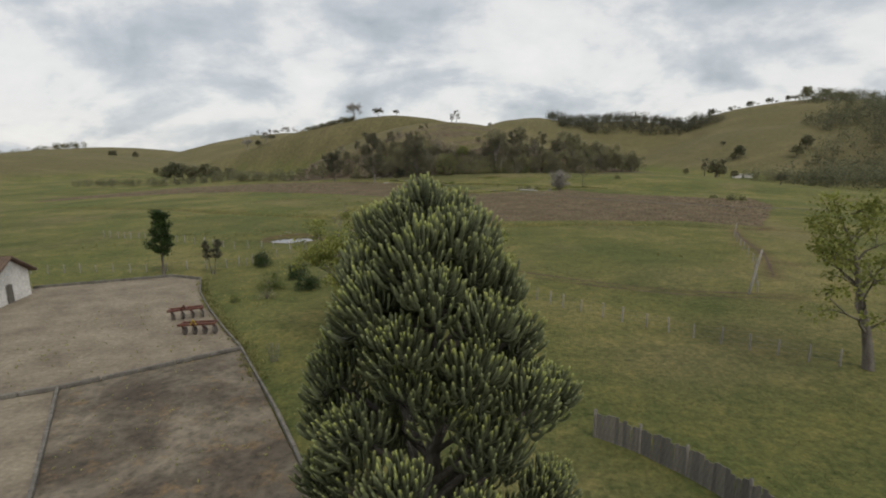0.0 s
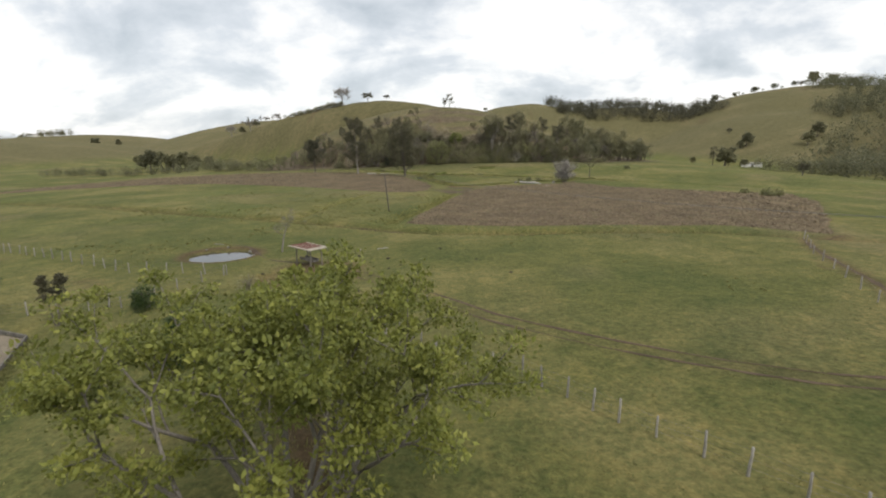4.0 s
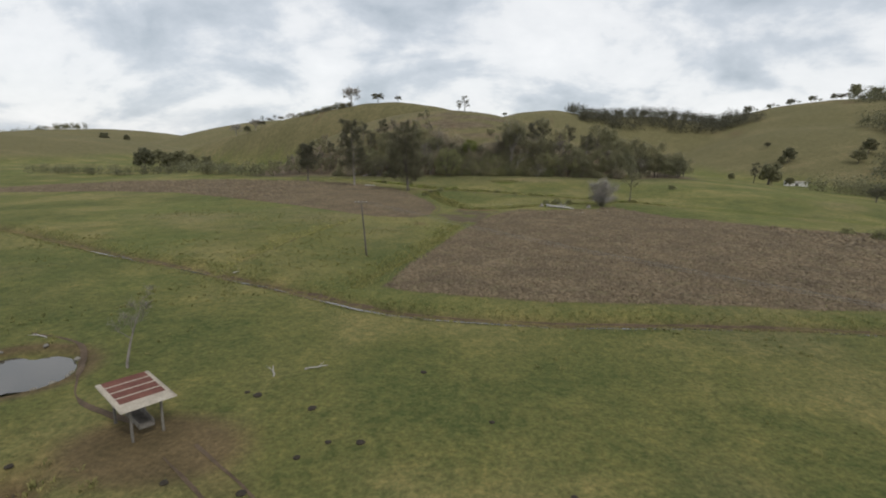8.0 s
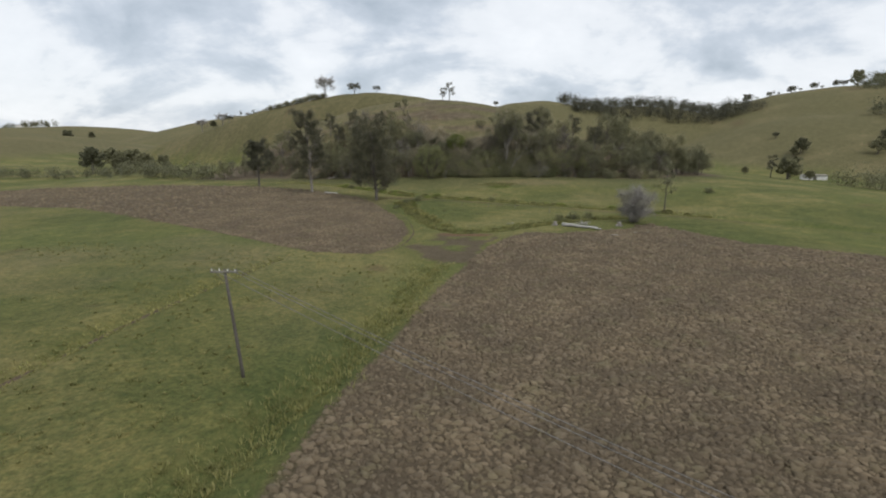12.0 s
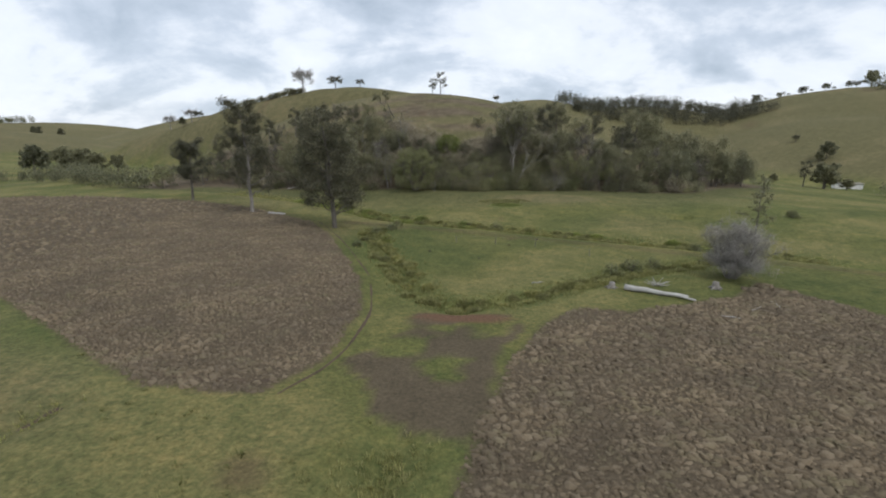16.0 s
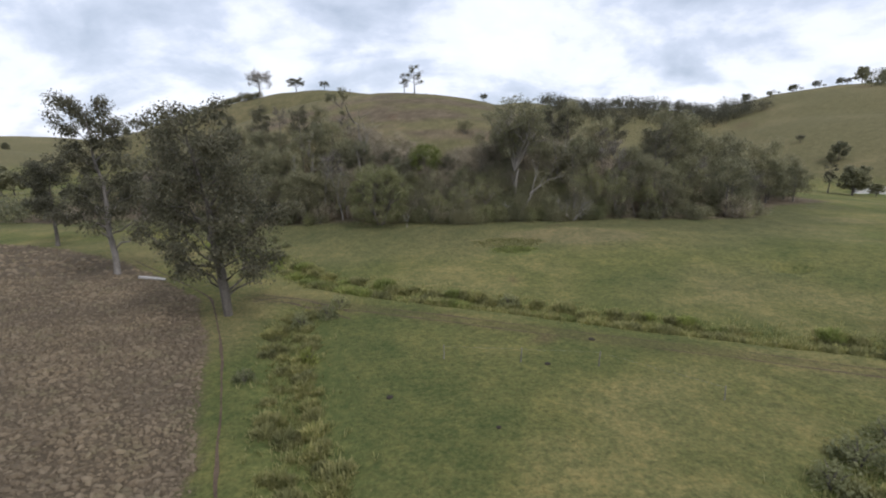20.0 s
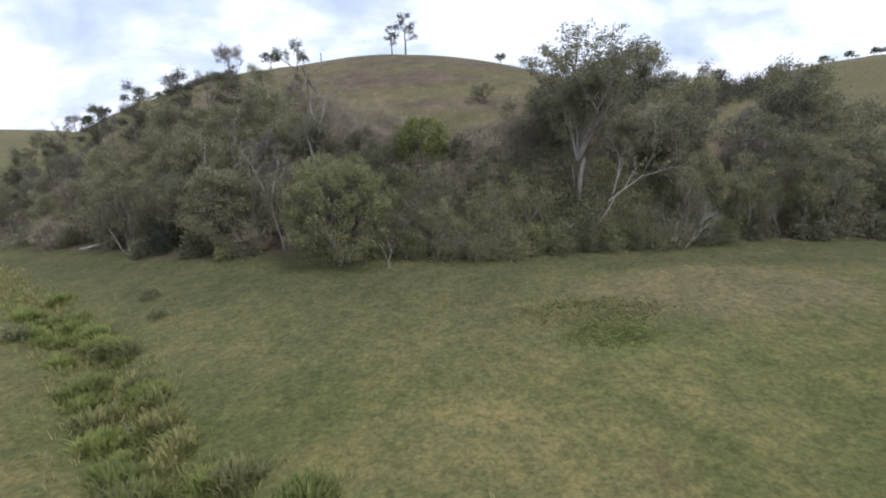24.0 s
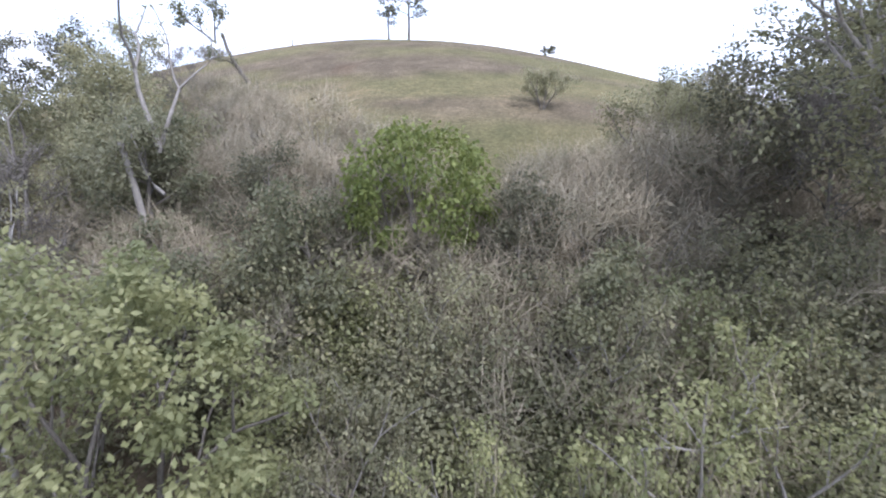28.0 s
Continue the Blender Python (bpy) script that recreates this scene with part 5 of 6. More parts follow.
def round_bar(a, b, r0, r1, sides=8, wobble=0.0, seed=0, rings=4):
    rng = random.Random(seed)
    v, f = [], []
    a, b = Vector(a), Vector(b)
    pts = [a.lerp(b, k / rings) + Vector((rng.uniform(-1, 1), rng.uniform(-1, 1), rng.uniform(-1, 1))) * wobble * (0 < k < rings) for k in range(rings + 1)]
    tube(v, f, pts, [r0 + (r1 - r0) * k / rings for k in range(rings + 1)], sides)
    me = bpy.data.meshes.new("bar")
    me.from_pydata([tuple(p) for p in v], [], f + [tuple(range(sides))[::-1], tuple(range(len(v) - sides, len(v)))])
    return smooth(me)


def lump(seed, sx, sy, sz, rough=0.25, detail=2):
    bm = bmesh.new()
    bmesh.ops.create_icosphere(bm, subdivisions=detail, radius=1)
    for v in bm.verts:
        k = 1 + rough * noise.noise(v.co * 1.7 + Vector((seed * 3.1, 0, 0)))
        v.co = Vector((v.co.x * sx * k, v.co.y * sy * k, v.co.z * sz * k))
    return bm


# ---- water ----
def ribbon(name, label, pts, wide, level, seed):
    path = []
    for (ax, ay), (bx, by) in zip(pts, pts[1:]):
        n = max(2, int(math.hypot(bx - ax, by - ay) / 1.0))
        path += [(ax + (bx - ax) * k / n, ay + (by - ay) * k / n) for k in range(n)]
    p = np.array(path)
    for _ in range(4):
        p[1:-1] = (p[:-2] + 2 * p[1:-1] + p[2:]) / 4
    p = p + 0.65 * np.stack([value_noise(p[:, 0], p[:, 1], 4.5, seed + 7), value_noise(p[:, 0], p[:, 1], 4.5, seed + 9)], 1)
    d = np.gradient(p, axis=0)
    d /= np.linalg.norm(d, axis=1)[:, None]
    nrm = np.stack([-d[:, 1], d[:, 0]], 1)
    w = wide * np.clip(0.45 + 1.1 * value_noise(p[:, 0], p[:, 1], 6, seed), 0.06, 1.2)
    rows = [np.concatenate([p + nrm * (w * s)[:, None], (-2e-4 * p[:, :1] ** 2 + level)], 1) for s in (-0.5, 0.5)]
    k = len(p)
    i = np.arange(k - 1)
    me = mesh_from(name, np.concatenate(rows), np.stack([i, i + k, i + k + 1, i + 1], 1))
    me.materials.append(M_WATER)
    return tagged(new(name, me), label, "water", kind="structure")


def pool(name, label, cx, cy, rx, ry, level, seed):
    a = np.linspace(0, 2 * math.pi, 40, endpoint=False)
    k = 1 + 0.14 * np.sin(2 * a + seed) + 0.08 * np.sin(5 * a + 2 * seed) + 0.05 * np.sin(9 * a + seed)
    v = np.stack([cx + rx * k * np.cos(a), cy + ry * k * np.sin(a), np.full(40, level)], 1)
    me = bpy.data.meshes.new(name)
    me.from_pydata([tuple(p) for p in v], [], [tuple(range(40))])
    me.materials.append(M_WATER)
    return tagged(new(name, me), label, "water", kind="structure")


ribbon("stream_water", "narrow stream of pale still water between muddy banks", STREAM, 0.42, -0.8, 3)
ribbon("ditch_water", "shallow water in the garden ditch", NEAR_DITCH[:6], 0.14, -0.85, 5)
ribbon("ditch_water", "dark water at the bottom of the reedy ditch", MAIN_DITCH[3:9], 0.3, -0.78, 6)
pool("pond", "small muddy pond mirroring the sky", POND[0], POND[1], 3.9, 3.5, -0.5, 1.0)
pool("pond", "pale pond beside the leaning tree", 40.5, 73, 6.6, 5.0, -0.95, 2.0)


# ---- wheel ruts and paths of bare earth ----
M_RUT = plain("bare_earth", (0.062, 0.044, 0.029), (0.125, 0.090, 0.058), 0.6, 0.95, fine=5.0, relief=0.7, dist=0.05)


def rut(label, pts, aside, wide, seed):
    """A worn strip of bare earth lying in the grass, broken where the grass has closed over it."""
    p = []
    for (ax, ay), (bx, by) in zip(pts, pts[1:]):
        n = max(2, int(math.hypot(bx - ax, by - ay) / 0.4))
        p += [(ax + (bx - ax) * k / n, ay + (by - ay) * k / n) for k in range(n)]
    p = np.array(p)
    for _ in range(30):
        p[1:-1] = (p[:-2] + 2 * p[1:-1] + p[2:]) / 4
    d = np.gradient(p, axis=0)
    d /= np.linalg.norm(d, axis=1)[:, None]
    side = np.stack([-d[:, 1], d[:, 0]], 1)
    p = p + side * (aside + 0.12 * value_noise(p[:, 0], p[:, 1], 3, seed))[:, None]
    w = wide * np.clip(0.62 + 0.9 * value_noise(p[:, 0], p[:, 1], 4, seed + 3), 0.02, 1.4)
    rows = []
    for s in (-0.5, 0.5):
        q = p + side * (w * s * (1 + 0.35 * value_noise(p[:, 0], p[:, 1], 0.9, seed + 5)))[:, None]
        rows.append(np.concatenate([q, (ground_height(q[:, 0], q[:, 1]) + 0.025)[:, None]], 1))
    k = len(p)
    i = np.arange(k - 1)
    me = mesh_from("wheel_rut", np.concatenate(rows), np.stack([i, i + k, i + k + 1, i + 1], 1))
    me.materials.append(M_RUT)
    return tagged(new("wheel_rut", me), label, "track", kind="structure")


for side in (-0.8, 0.8):
    rut("dark worn wheel rut across the pasture", TRACK, side, 0.34, 11 + int(side * 5))
    rut("faint wheel rut in the meadow beside the ditch", TRACK_FAR, side, 0.2, 21 + int(side * 5))
rut("bare looping wheel track beside the gum tree", [(-19.6, 261.6), (-19.5, 262.4), (-18.2, 263.2), (-16.5, 263.1), (-13.8, 261.7), (-11.6, 260.2), (-9.0, 257.6), (-7.3, 256.3)], 0.45, 0.5, 41)
rut("bare looping wheel track beside the gum tree", [(-19.6, 261.6), (-19.5, 262.4), (-18.2, 263.2), (-16.5, 263.1), (-13.8, 261.7), (-11.6, 260.2), (-9.0, 257.6), (-7.3, 256.3)], -0.9, 0.45, 43)
rut("narrow cattle path beside the pond", [(-17, 116), (-23, 118), (-26, 122.5), (-29, 127), (-35, 128.5)], 0, 0.7, 32)
rut("furrow of bare earth along the western field", FIELD_WEST[:4], -1.4, 0.5, 33)
rut("furrow of bare earth along the western field", FIELD_WEST[10:] + FIELD_WEST[:1], 1.2, 0.3, 34)
rut("shallow worn ditch line across the pasture", CROSS_DITCH, 0, 0.55, 38)
rut("worn path along the edge of the eastern field", TRACK_EAST, 0, 0.6, 35)
rut("muddy edge of the stream bank", STREAM[1:14], 0.7, 0.4, 36)


# ---- the yard, the patio and the house ----
def slab(name, label, outline, top, thick, mat):
    bm = bmesh.new()
    face = bm.faces.new([bm.verts.new((x, y, top)) for x, y in outline])
    if face.normal.z < 0 or face.calc_center_median() is None:
        bmesh.ops.reverse_faces(bm, faces=[face])
    bmesh.ops.triangulate(bm, faces=bm.faces[:])
    down = bmesh.ops.extrude_face_region(bm, geom=bm.faces[:])
    bmesh.ops.translate(bm, verts=[v for v in down["geom"] if isinstance(v, bmesh.types.BMVert)], vec=(0, 0, -thick))
    bmesh.ops.recalc_face_normals(bm, faces=bm.faces[:])
    return tagged(part(name, bm, mat), label, "pavement", kind="structure")


slab("pavement_yard", "dusty pale yard with worn weedy surface", SLAB_YARD, -0.34, 0.3, M_YARD)
slab("pavement_side", "pale weedy concrete beside the patio", SLAB_SIDE, -0.33, 0.3, M_YARD)
slab("pavement_patio", "old stained concrete patio with cracked dark slabs", SLAB_PATIO, -0.30, 0.3, M_CONCRETE)


def kerb_line(pts, wide, high, base):
    k = thing("kerb", "low mossy concrete kerb along the yard", "kerb")
    rng = random.Random(2)
    for (ax, ay), (bx, by) in zip(pts, pts[1:]):
        n = max(1, round(math.hypot(bx - ax, by - ay) / 2.2))
        for i in range(n):
            s, e = (i + 0.012) / n, (i + 0.988) / n
            z = base + high / 2 + rng.uniform(-0.02, 0.02)
            part("kerb_stone", beam((ax + (bx - ax) * s, ay + (by - ay) * s, z), (ax + (bx - ax) * e, ay + (by - ay) * e, z), wide, high), M_KERB, k)
    return k


kerb_line([(-12.2, 63.1), (-18.5, 72.7), (-21.4, 76.4), (-25.6, 82.1), (-29.6, 88.1), (-32.7, 94.2), (-37, 95.7), (-43, 93.2), (-50, 90.2)], 0.14, 0.36, -0.42)
kerb_line([(-18.4, 72.5), (-27.3, 65.7), (-44, 57)], 0.24, 0.3, -0.36)
kerb_line([(-27.3, 65.6), (-20.4, 55.5), (-14.4, 46)], 0.2, 0.3, -0.36)
kerb_line([(-12.2, 63.1), (-3, 48)], 0.2, 0.3, -0.4)


def build_house(cx, cy, turn):
    h = thing("farm_house", "small whitewashed farm house with a brown tiled roof", "house", (cx, cy, -0.42), turn)
    L, W, H, R = 8.0, 6.0, 3.0, 4.6
    bm = bmesh.new()
    prof = [(-W / 2, 0), (W / 2, 0), (W / 2, H), (0, R), (-W / 2, H)]
    ends = [[bm.verts.new((x, y, z)) for y, z in prof] for x in (-L / 2, L / 2)]
    bm.faces.new(ends[0][::-1])
    bm.faces.new(ends[1])
    for i in range(5):
        bm.faces.new((ends[0][i], ends[0][(i + 1) % 5], ends[1][(i + 1) % 5], ends[1][i]))
    bmesh.ops.recalc_face_normals(bm, faces=bm.faces[:])
    part("wall", bm, M_WHITE, h)
    for side in (-1, 1):
        v, f = [], []
        for i in range(26):
            x = -L / 2 - 0.5 + (L + 1) * (i + 0.5) / 26
            tube(v, f, [Vector((x, 0, R + 0.14)), Vector((x, side * W / 4, (R + H) / 2 + 0.1)), Vector((x, side * (W / 2 + 0.7), H - 0.32))], [0.2, 0.2, 0.2], 6)
        part("roof", mesh_from("roof", np.array([tuple(p) for p in v]), f), M_TILE, h)
    door = part("door", beam((L / 2 + 0.02, -0.5, 1.0), (L / 2 + 0.06, -0.5, 1.0), 0.85, 2.0), M_BOARD, h, "plain grey wooden door")
    part("door_handle", round_bar((L / 2 + 0.06, -0.2, 1.0), (L / 2 + 0.12, -0.2, 1.0), 0.025, 0.025), M_STEEL, door)
    return h


build_house(-51.5, 84.2, 12)


# ---- two farm implements on the yard ----
def build_plough(cx, cy, turn, frame_mat, hitch_mat, label, size):
    p = thing("plough", label, "farm implement", (cx, cy, -0.34), turn, group="ploughs on the yard")
    p.scale = (size, size, size)
    part("frame_beam", beam((-1.3, 0, 0.85), (1.3, 0.1, 0.85), 0.16), frame_mat, p)
    part("frame_beam", beam((-1.2, 0.75, 0.8), (1.2, 0.85, 0.8), 0.14), frame_mat, p)
    for x in (-1.15, 0, 1.15):
        part("cross_beam", beam((x, -0.05, 0.85), (x, 0.9, 0.82), 0.12), frame_mat, p)
    for x in (0, -0.4):
        part("hitch_bar", beam((x, -0.05, 0.85), (0, -0.5, 1.35), 0.09), hitch_mat, p)
    for k in range(4):
        x = -1.05 + 0.7 * k
        part("leg", beam((x, 0.1 + 0.2 * (k % 2), 0.85), (x + 0.1, 0.3, 0.28), 0.1), frame_mat, p)
        bm = bmesh.new()
        bmesh.ops.create_cone(bm, cap_ends=True, segments=18, radius1=0.34, radius2=0.26, depth=0.07)
        bmesh.ops.rotate(bm, verts=bm.verts[:], cent=(0, 0, 0), matrix=Matrix.Rotation(radians(78), 3, "Y") @ Matrix.Rotation(radians(12), 3, "X"))
        bmesh.ops.translate(bm, verts=bm.verts[:], vec=(x + 0.12, 0.32, 0.34))
        part("disc", bm, M_STEEL, p, "worn steel disc")
    return p


build_plough(-26.4, 79.4, 22, M_RED, M_RED, "rusty red disc plough on the yard", 1.15)
build_plough(-23.3, 75.4, 8, M_RED, M_YELLOW, "red and yellow disc plough on the yard", 1.15)


# ---- fences ----
def wire_fence(label, pts, gap, tall, seed, wires=3, lean=4, mat=M_POST, thick=1.0):
    rng = random.Random(seed)
    f = thing("wire_fence", label, "fence", group="wire fences")
    spots = []
    for (ax, ay), (bx, by) in zip(pts, pts[1:]):
        n = max(1, round(math.hypot(bx - ax, by - ay) / gap))
        spots += [(ax + (bx - ax) * k / n + rng.uniform(-0.1, 0.1), ay + (by - ay) * k / n + rng.uniform(-0.1, 0.1)) for k in range(n)]
    spots.append(pts[-1])
    shapes = [round_bar((0, 0, -0.3), (0, 0, tall), 0.075 * thick, 0.055 * thick, 7, 0.015, k) for k in range(3)]
    tops = []
    for k, (x, y) in enumerate(spots):
        ob = part("post", shapes[k % 3], mat, f)
        m = pose(x, y, gz(x, y), rng.uniform(-lean, lean), rng.uniform(-lean, lean), rng.uniform(0, 360)) @ Matrix.Scale(rng.uniform(0.88, 1.08), 4)
        ob.matrix_basis = m
        tops.append(m)
    for w in range(wires):
        v, q = [], []
        z = tall * (0.9 - 0.3 * w)
        line = [m @ Vector((0, 0, z)) for m in tops]
        tube(v, q, line, [0.006] * len(line), 3)
        part("wire", mesh_from("wire", np.array([tuple(p) for p in v]), q), M_WIRE, f)
    return f


wire_fence("wire fence with thin grey posts across the pasture", [(-1.5, 90.4), (3.8, 88.2), (8.1, 82.8), (13.8, 77.2), (19.6, 72.2), (24, 69.4)], 1.9, 1.3, 1)
wire_fence("wire fence with grey posts beside the gate", [(-5.6, 94.9), (-4.4, 94.0), (-2.8, 92.1), (-1.5, 90.6)], 1.7, 1.35, 2)
wire_fence("wire fence with leaning posts along the garden ditch", [(-15.7, 98.6), (-14.9, 95.3), (-14.0, 92.6), (-12.5, 88.5)], 2.3, 1.4, 3)
wire_fence("wire fence with grey posts by the muddy pond", [(-25.2, 111.8), (-30.6, 112.8), (-37.1, 113.3), (-48.2, 119.1), (-70, 130)], 2.3, 1.3, 4)
wire_fence("short wire fence in the garden", [(-25.5, 111.4), (-28, 106.6), (-31, 101)], 2.2, 1.3, 5)
wire_fence("distant wire fence behind the young trees", [(-30, 101), (-42, 98.5), (-60, 99)], 2.4, 1.2, 6)
wire_fence("few old fence posts in the meadow", [(0.9, 246.2), (12.9, 244.6), (19.8, 239.2)], 6.0, 1.2, 7, wires=1, mat=M_BOARD, thick=0.7)
wire_fence("fence with slim grey posts along the east track", [(29, 88), (36, 102), (44, 122), (50, 133)], 4.0, 1.2, 8, wires=1)


def plank_fence(pts, tall):
    rng = random.Random(8)
    f = thing("plank_fence", "weathered grey board fence with uneven tops", "fence")
    shapes = []
    for k in range(4):
        bm = bmesh.new()
        bar(bm, (0, 0, -0.2), (0, 0, tall * (0.94 + 0.04 * k)), 0.19, 0.03, (0, 1, 0))
        me = bpy.data.meshes.new("board")
        bm.to_mesh(me)
        bm.free()
        shapes.append(me)
    for (ax, ay), (bx, by) in zip(pts, pts[1:]):
        n = round(math.hypot(bx - ax, by - ay) / 0.2)
        turn = math.degrees(math.atan2(by - ay, bx - ax))
        for k in range(n):
            x, y = ax + (bx - ax) * (k + 0.5) / n, ay + (by - ay) * (k + 0.5) / n
            ob = part("board", shapes[rng.randrange(4)], M_BOARD, f)
            ob.matrix_basis = pose(x, y, gz(x, y), rng.uniform(-1.5, 1.5), rng.uniform(-2.5, 2.5), turn)
        for z in (0.35, tall * 0.8):
            o = Vector((-(by - ay), bx - ax, 0)).normalized() * 0.05
            part("rail", beam(Vector((ax, ay, gz(ax, ay) + z)) + o, Vector((bx, by, gz(bx, by) + z)) + o, 0.06, 0.09), M_BOARD, f)
        part("corner_post", round_bar((ax, ay, gz(ax, ay) - 0.3), (ax, ay, gz(ax, ay) + tall * 1.12), 0.09, 0.08), M_BOARD, f)
    return f


plank_fence([(5.3, 60.1), (7.1, 58.8), (8.6, 57.1), (10.1, 54.8), (13.0, 50.2)], 1.35)

gate = thing("field_gate", "broken wooden gate of grey rails beside the young tree", "gate", (0, 0, gz(-8, 93.6)))
for p in ((-8.8, 93.2), (-8.2, 93.5), (-7.1, 94.0), (-5.6, 94.9)):
    part("gate_post", round_bar((p[0], p[1], -0.3), (p[0] + 0.05, p[1], 1.45), 0.1, 0.08, 7, 0.02, 3), M_POST, gate)
for k in range(4):
    part("rail", beam((-8.75, 93.2, 0.3 + 0.27 * k), (-7.1, 94.0, 0.22 + 0.24 * k), 0.06, 0.13), M_BOARD, gate)
part("brace", beam((-7.0, 94.0, 0.15), (-5.7, 94.9, 1.3), 0.07, 0.1), M_POST, gate)

stakes = thing("stake_bundle", "bundle of thin wooden stakes stuck in the grass", "stakes", (-14.8, 69.9, gz(-14.8, 69.9)))
for k in range(5):
    part("stake", round_bar((0.09 * k - 0.2, 0.03 * k, -0.2), (0.22 * k - 0.5, 0.1 * (k % 2), 1.3 + 0.1 * (k % 3)), 0.03, 0.022, 6), M_BOARD, stakes)


# ---- poles ----
def power_pole(cx, cy, tall, mat, label, arm):
    p = thing("utility_pole", label, "pole", (cx, cy, gz(cx, cy)))
    part("shaft", round_bar((0.75 if arm else -0.9, 0, -0.5), (0.05, 0, tall), 0.13, 0.09, 10), mat, p)
    if arm:
        a = part("crossarm", beam((-0.85, -0.1, tall - 0.15), (0.95, -0.1, tall - 0.12), 0.1, 0.12), M_BOARD, p)
        for x in (-0.75, -0.25, 0.3, 0.8):
            part("insulator", round_bar((x, -0.1, tall - 0.1), (x, -0.1, tall + 0.08), 0.04, 0.03, 8), M_WHITE, a)
        part("brace", beam((-0.5, -0.1, tall - 0.2), (0, -0.08, tall - 0.8), 0.03, 0.03), M_STEEL, p)
    return p


power_pole(-14.8, 160.4, 7.6, M_POLE, "dark wooden utility pole with a crossarm", True)
power_pole(66, 93.5, 7.6, M_POLE, "dark wooden utility pole with a crossarm beside the far track", True)
power_pole(28.4, 87.2, 4.6, M_POST, "pale grey leaning pole at the edge of the track", False)


for k, off in enumerate((-0.75, 0.3, 0.8)):
    v, q = [], []
    a, b = Vector((-14.8 + off, 160.3, gz(-14.8, 160.4) + 7.68)), Vector((66 + off, 93.4, gz(66, 93.5) + 7.68))
    tube(v, q, [a.lerp(b, s / 24) - Vector((0, 0, 1.6 * 4 * (s / 24) * (1 - s / 24))) for s in range(25)], [0.017] * 25, 4)
    tagged(part("power_wire", mesh_from("power_wire", np.array([tuple(p) for p in v]), q), M_WIRE), "thin sagging grey wire between two poles", "wire", "power wires")


# ---- the trough shelter ----
def build_shelter(cx, cy, turn):
    s = thing("trough_shelter", "open cattle trough shelter with a rusty corrugated roof", "shelter", (cx, cy, gz(cx, cy) - 0.02), turn)
    L, W, Z = 4.1, 2.7, 2.2
    n, per = 5, 26
    for k in range(n):
        x0, x1 = -L / 2 + L * k / n, -L / 2 + L * (k + 1) / n
        v, f = [], []
        for i in range(per + 1):
            x = x0 + (x1 - x0 + 0.03) * i / per
            z = Z - 0.10 * (x / L + 0.5) + 0.022 * math.cos(i * math.pi / 1.5) + 0.006 * k
            v += [(x, -W / 2, z), (x, -W / 2 + 0.28, z + 0.004), (x, W / 2 - 0.2, z), (x, W / 2, z)]
            if i:
                b = 4 * (i - 1)
                f += [(b, b + 4, b + 5, b + 1), (b + 1, b + 5, b + 6, b + 2), (b + 2, b + 6, b + 7, b + 3)]
        me = mesh_from("roof_sheet", np.array(v), f)
        me.materials.append(M_RUST)
        me.materials.append(M_SHEET)
        edge = [(q % 3 != 1) or (k == n - 1) or q >= 3 * (per - 5) for q in range(len(f))]
        me.polygons.foreach_set("material_index", np.array(edge, np.int32))
        ob = part("roof_sheet", me, M_RUST, s)
        t = ob.modifiers.new("thickness", "SOLIDIFY")
        t.thickness = 0.012
    for y in (-W / 2 + 0.3, 0, W / 2 - 0.3):
        part("rafter", beam((-L / 2 + 0.1, y, Z - 0.08), (L / 2 - 0.1, y, Z - 0.17), 0.07, 0.1), M_BOARD, s)
    for x in (-L / 2 + 0.7, L / 2 - 0.7):
        for y in (-0.75, 0.75):
            part("post", round_bar((x, y, -0.4), (x, y, Z - 0.12), 0.08, 0.07, 8, 0.01), M_BOARD, s)
            part("brace", beam((x, y, Z - 0.8), (x + (0.5 if x < 0 else -0.5), y, Z - 0.15), 0.06, 0.06), M_BOARD, s)
    t = part("trough", beam((-1.3, 0, 0.55), (1.3, 0, 0.55), 0.7, 0.08), M_BOARD, s, "grey wooden feeding trough")
    for y in (-0.36, 0.36):
        part("side_board", beam((-1.3, y, 0.72), (1.3, y, 0.72), 0.05, 0.34), M_BOARD, t)
    return s


build_shelter(-17.4, 115.9, -38)
t = make_bare_tree("dead_tree", "thin bare dead tree behind the trough shelter", 91, 5.0, 1.3, 0.1, per_tip=6, twig=0.7, fork=0.4, limbs=8, lean=1.4, bark=M_GREYBARK)
plant(t, -23.0, 123.0, 200)

# ---- logs, stumps, stones ----
log = thing("fallen_log", "long bleached fallen tree trunk on the field edge", "log", (0, 0, gz(22, 221) + 0.02))
part("log_trunk", round_bar((19.4, 222.6, 0.38), (25.2, 219.9, 0.22), 0.34, 0.17, 10, 0.06, 4, 6), M_LOG, log)
part("branch_stub", round_bar((23.2, 220.9, 0.3), (25.6, 219.0, 0.16), 0.15, 0.1, 8, 0.03, 5), M_LOG, log)
roots = thing("root_branches", "bleached root branches behind the fallen log", "branches", (23.6, 224.4, gz(23.6, 224.4)))
rng = random.Random(17)
for k in range(10):
    a = k * 0.9
    part("root", round_bar((0, 0, 0.1), (1.5 * math.cos(a), 0.7 * math.sin(a), 0.15 + 0.9 * rng.random()), 0.08, 0.02, 6, 0.08, k), M_LOG, roots)
stump = thing("tree_stump", "sawn grey tree stump with splayed roots", "stump", group="stumps")
part("stump_body", round_bar((0, 0, -0.2), (0.05, 0, 0.75), 0.45, 0.3, 11, 0.04, 2, 4), M_GREYBARK, stump)
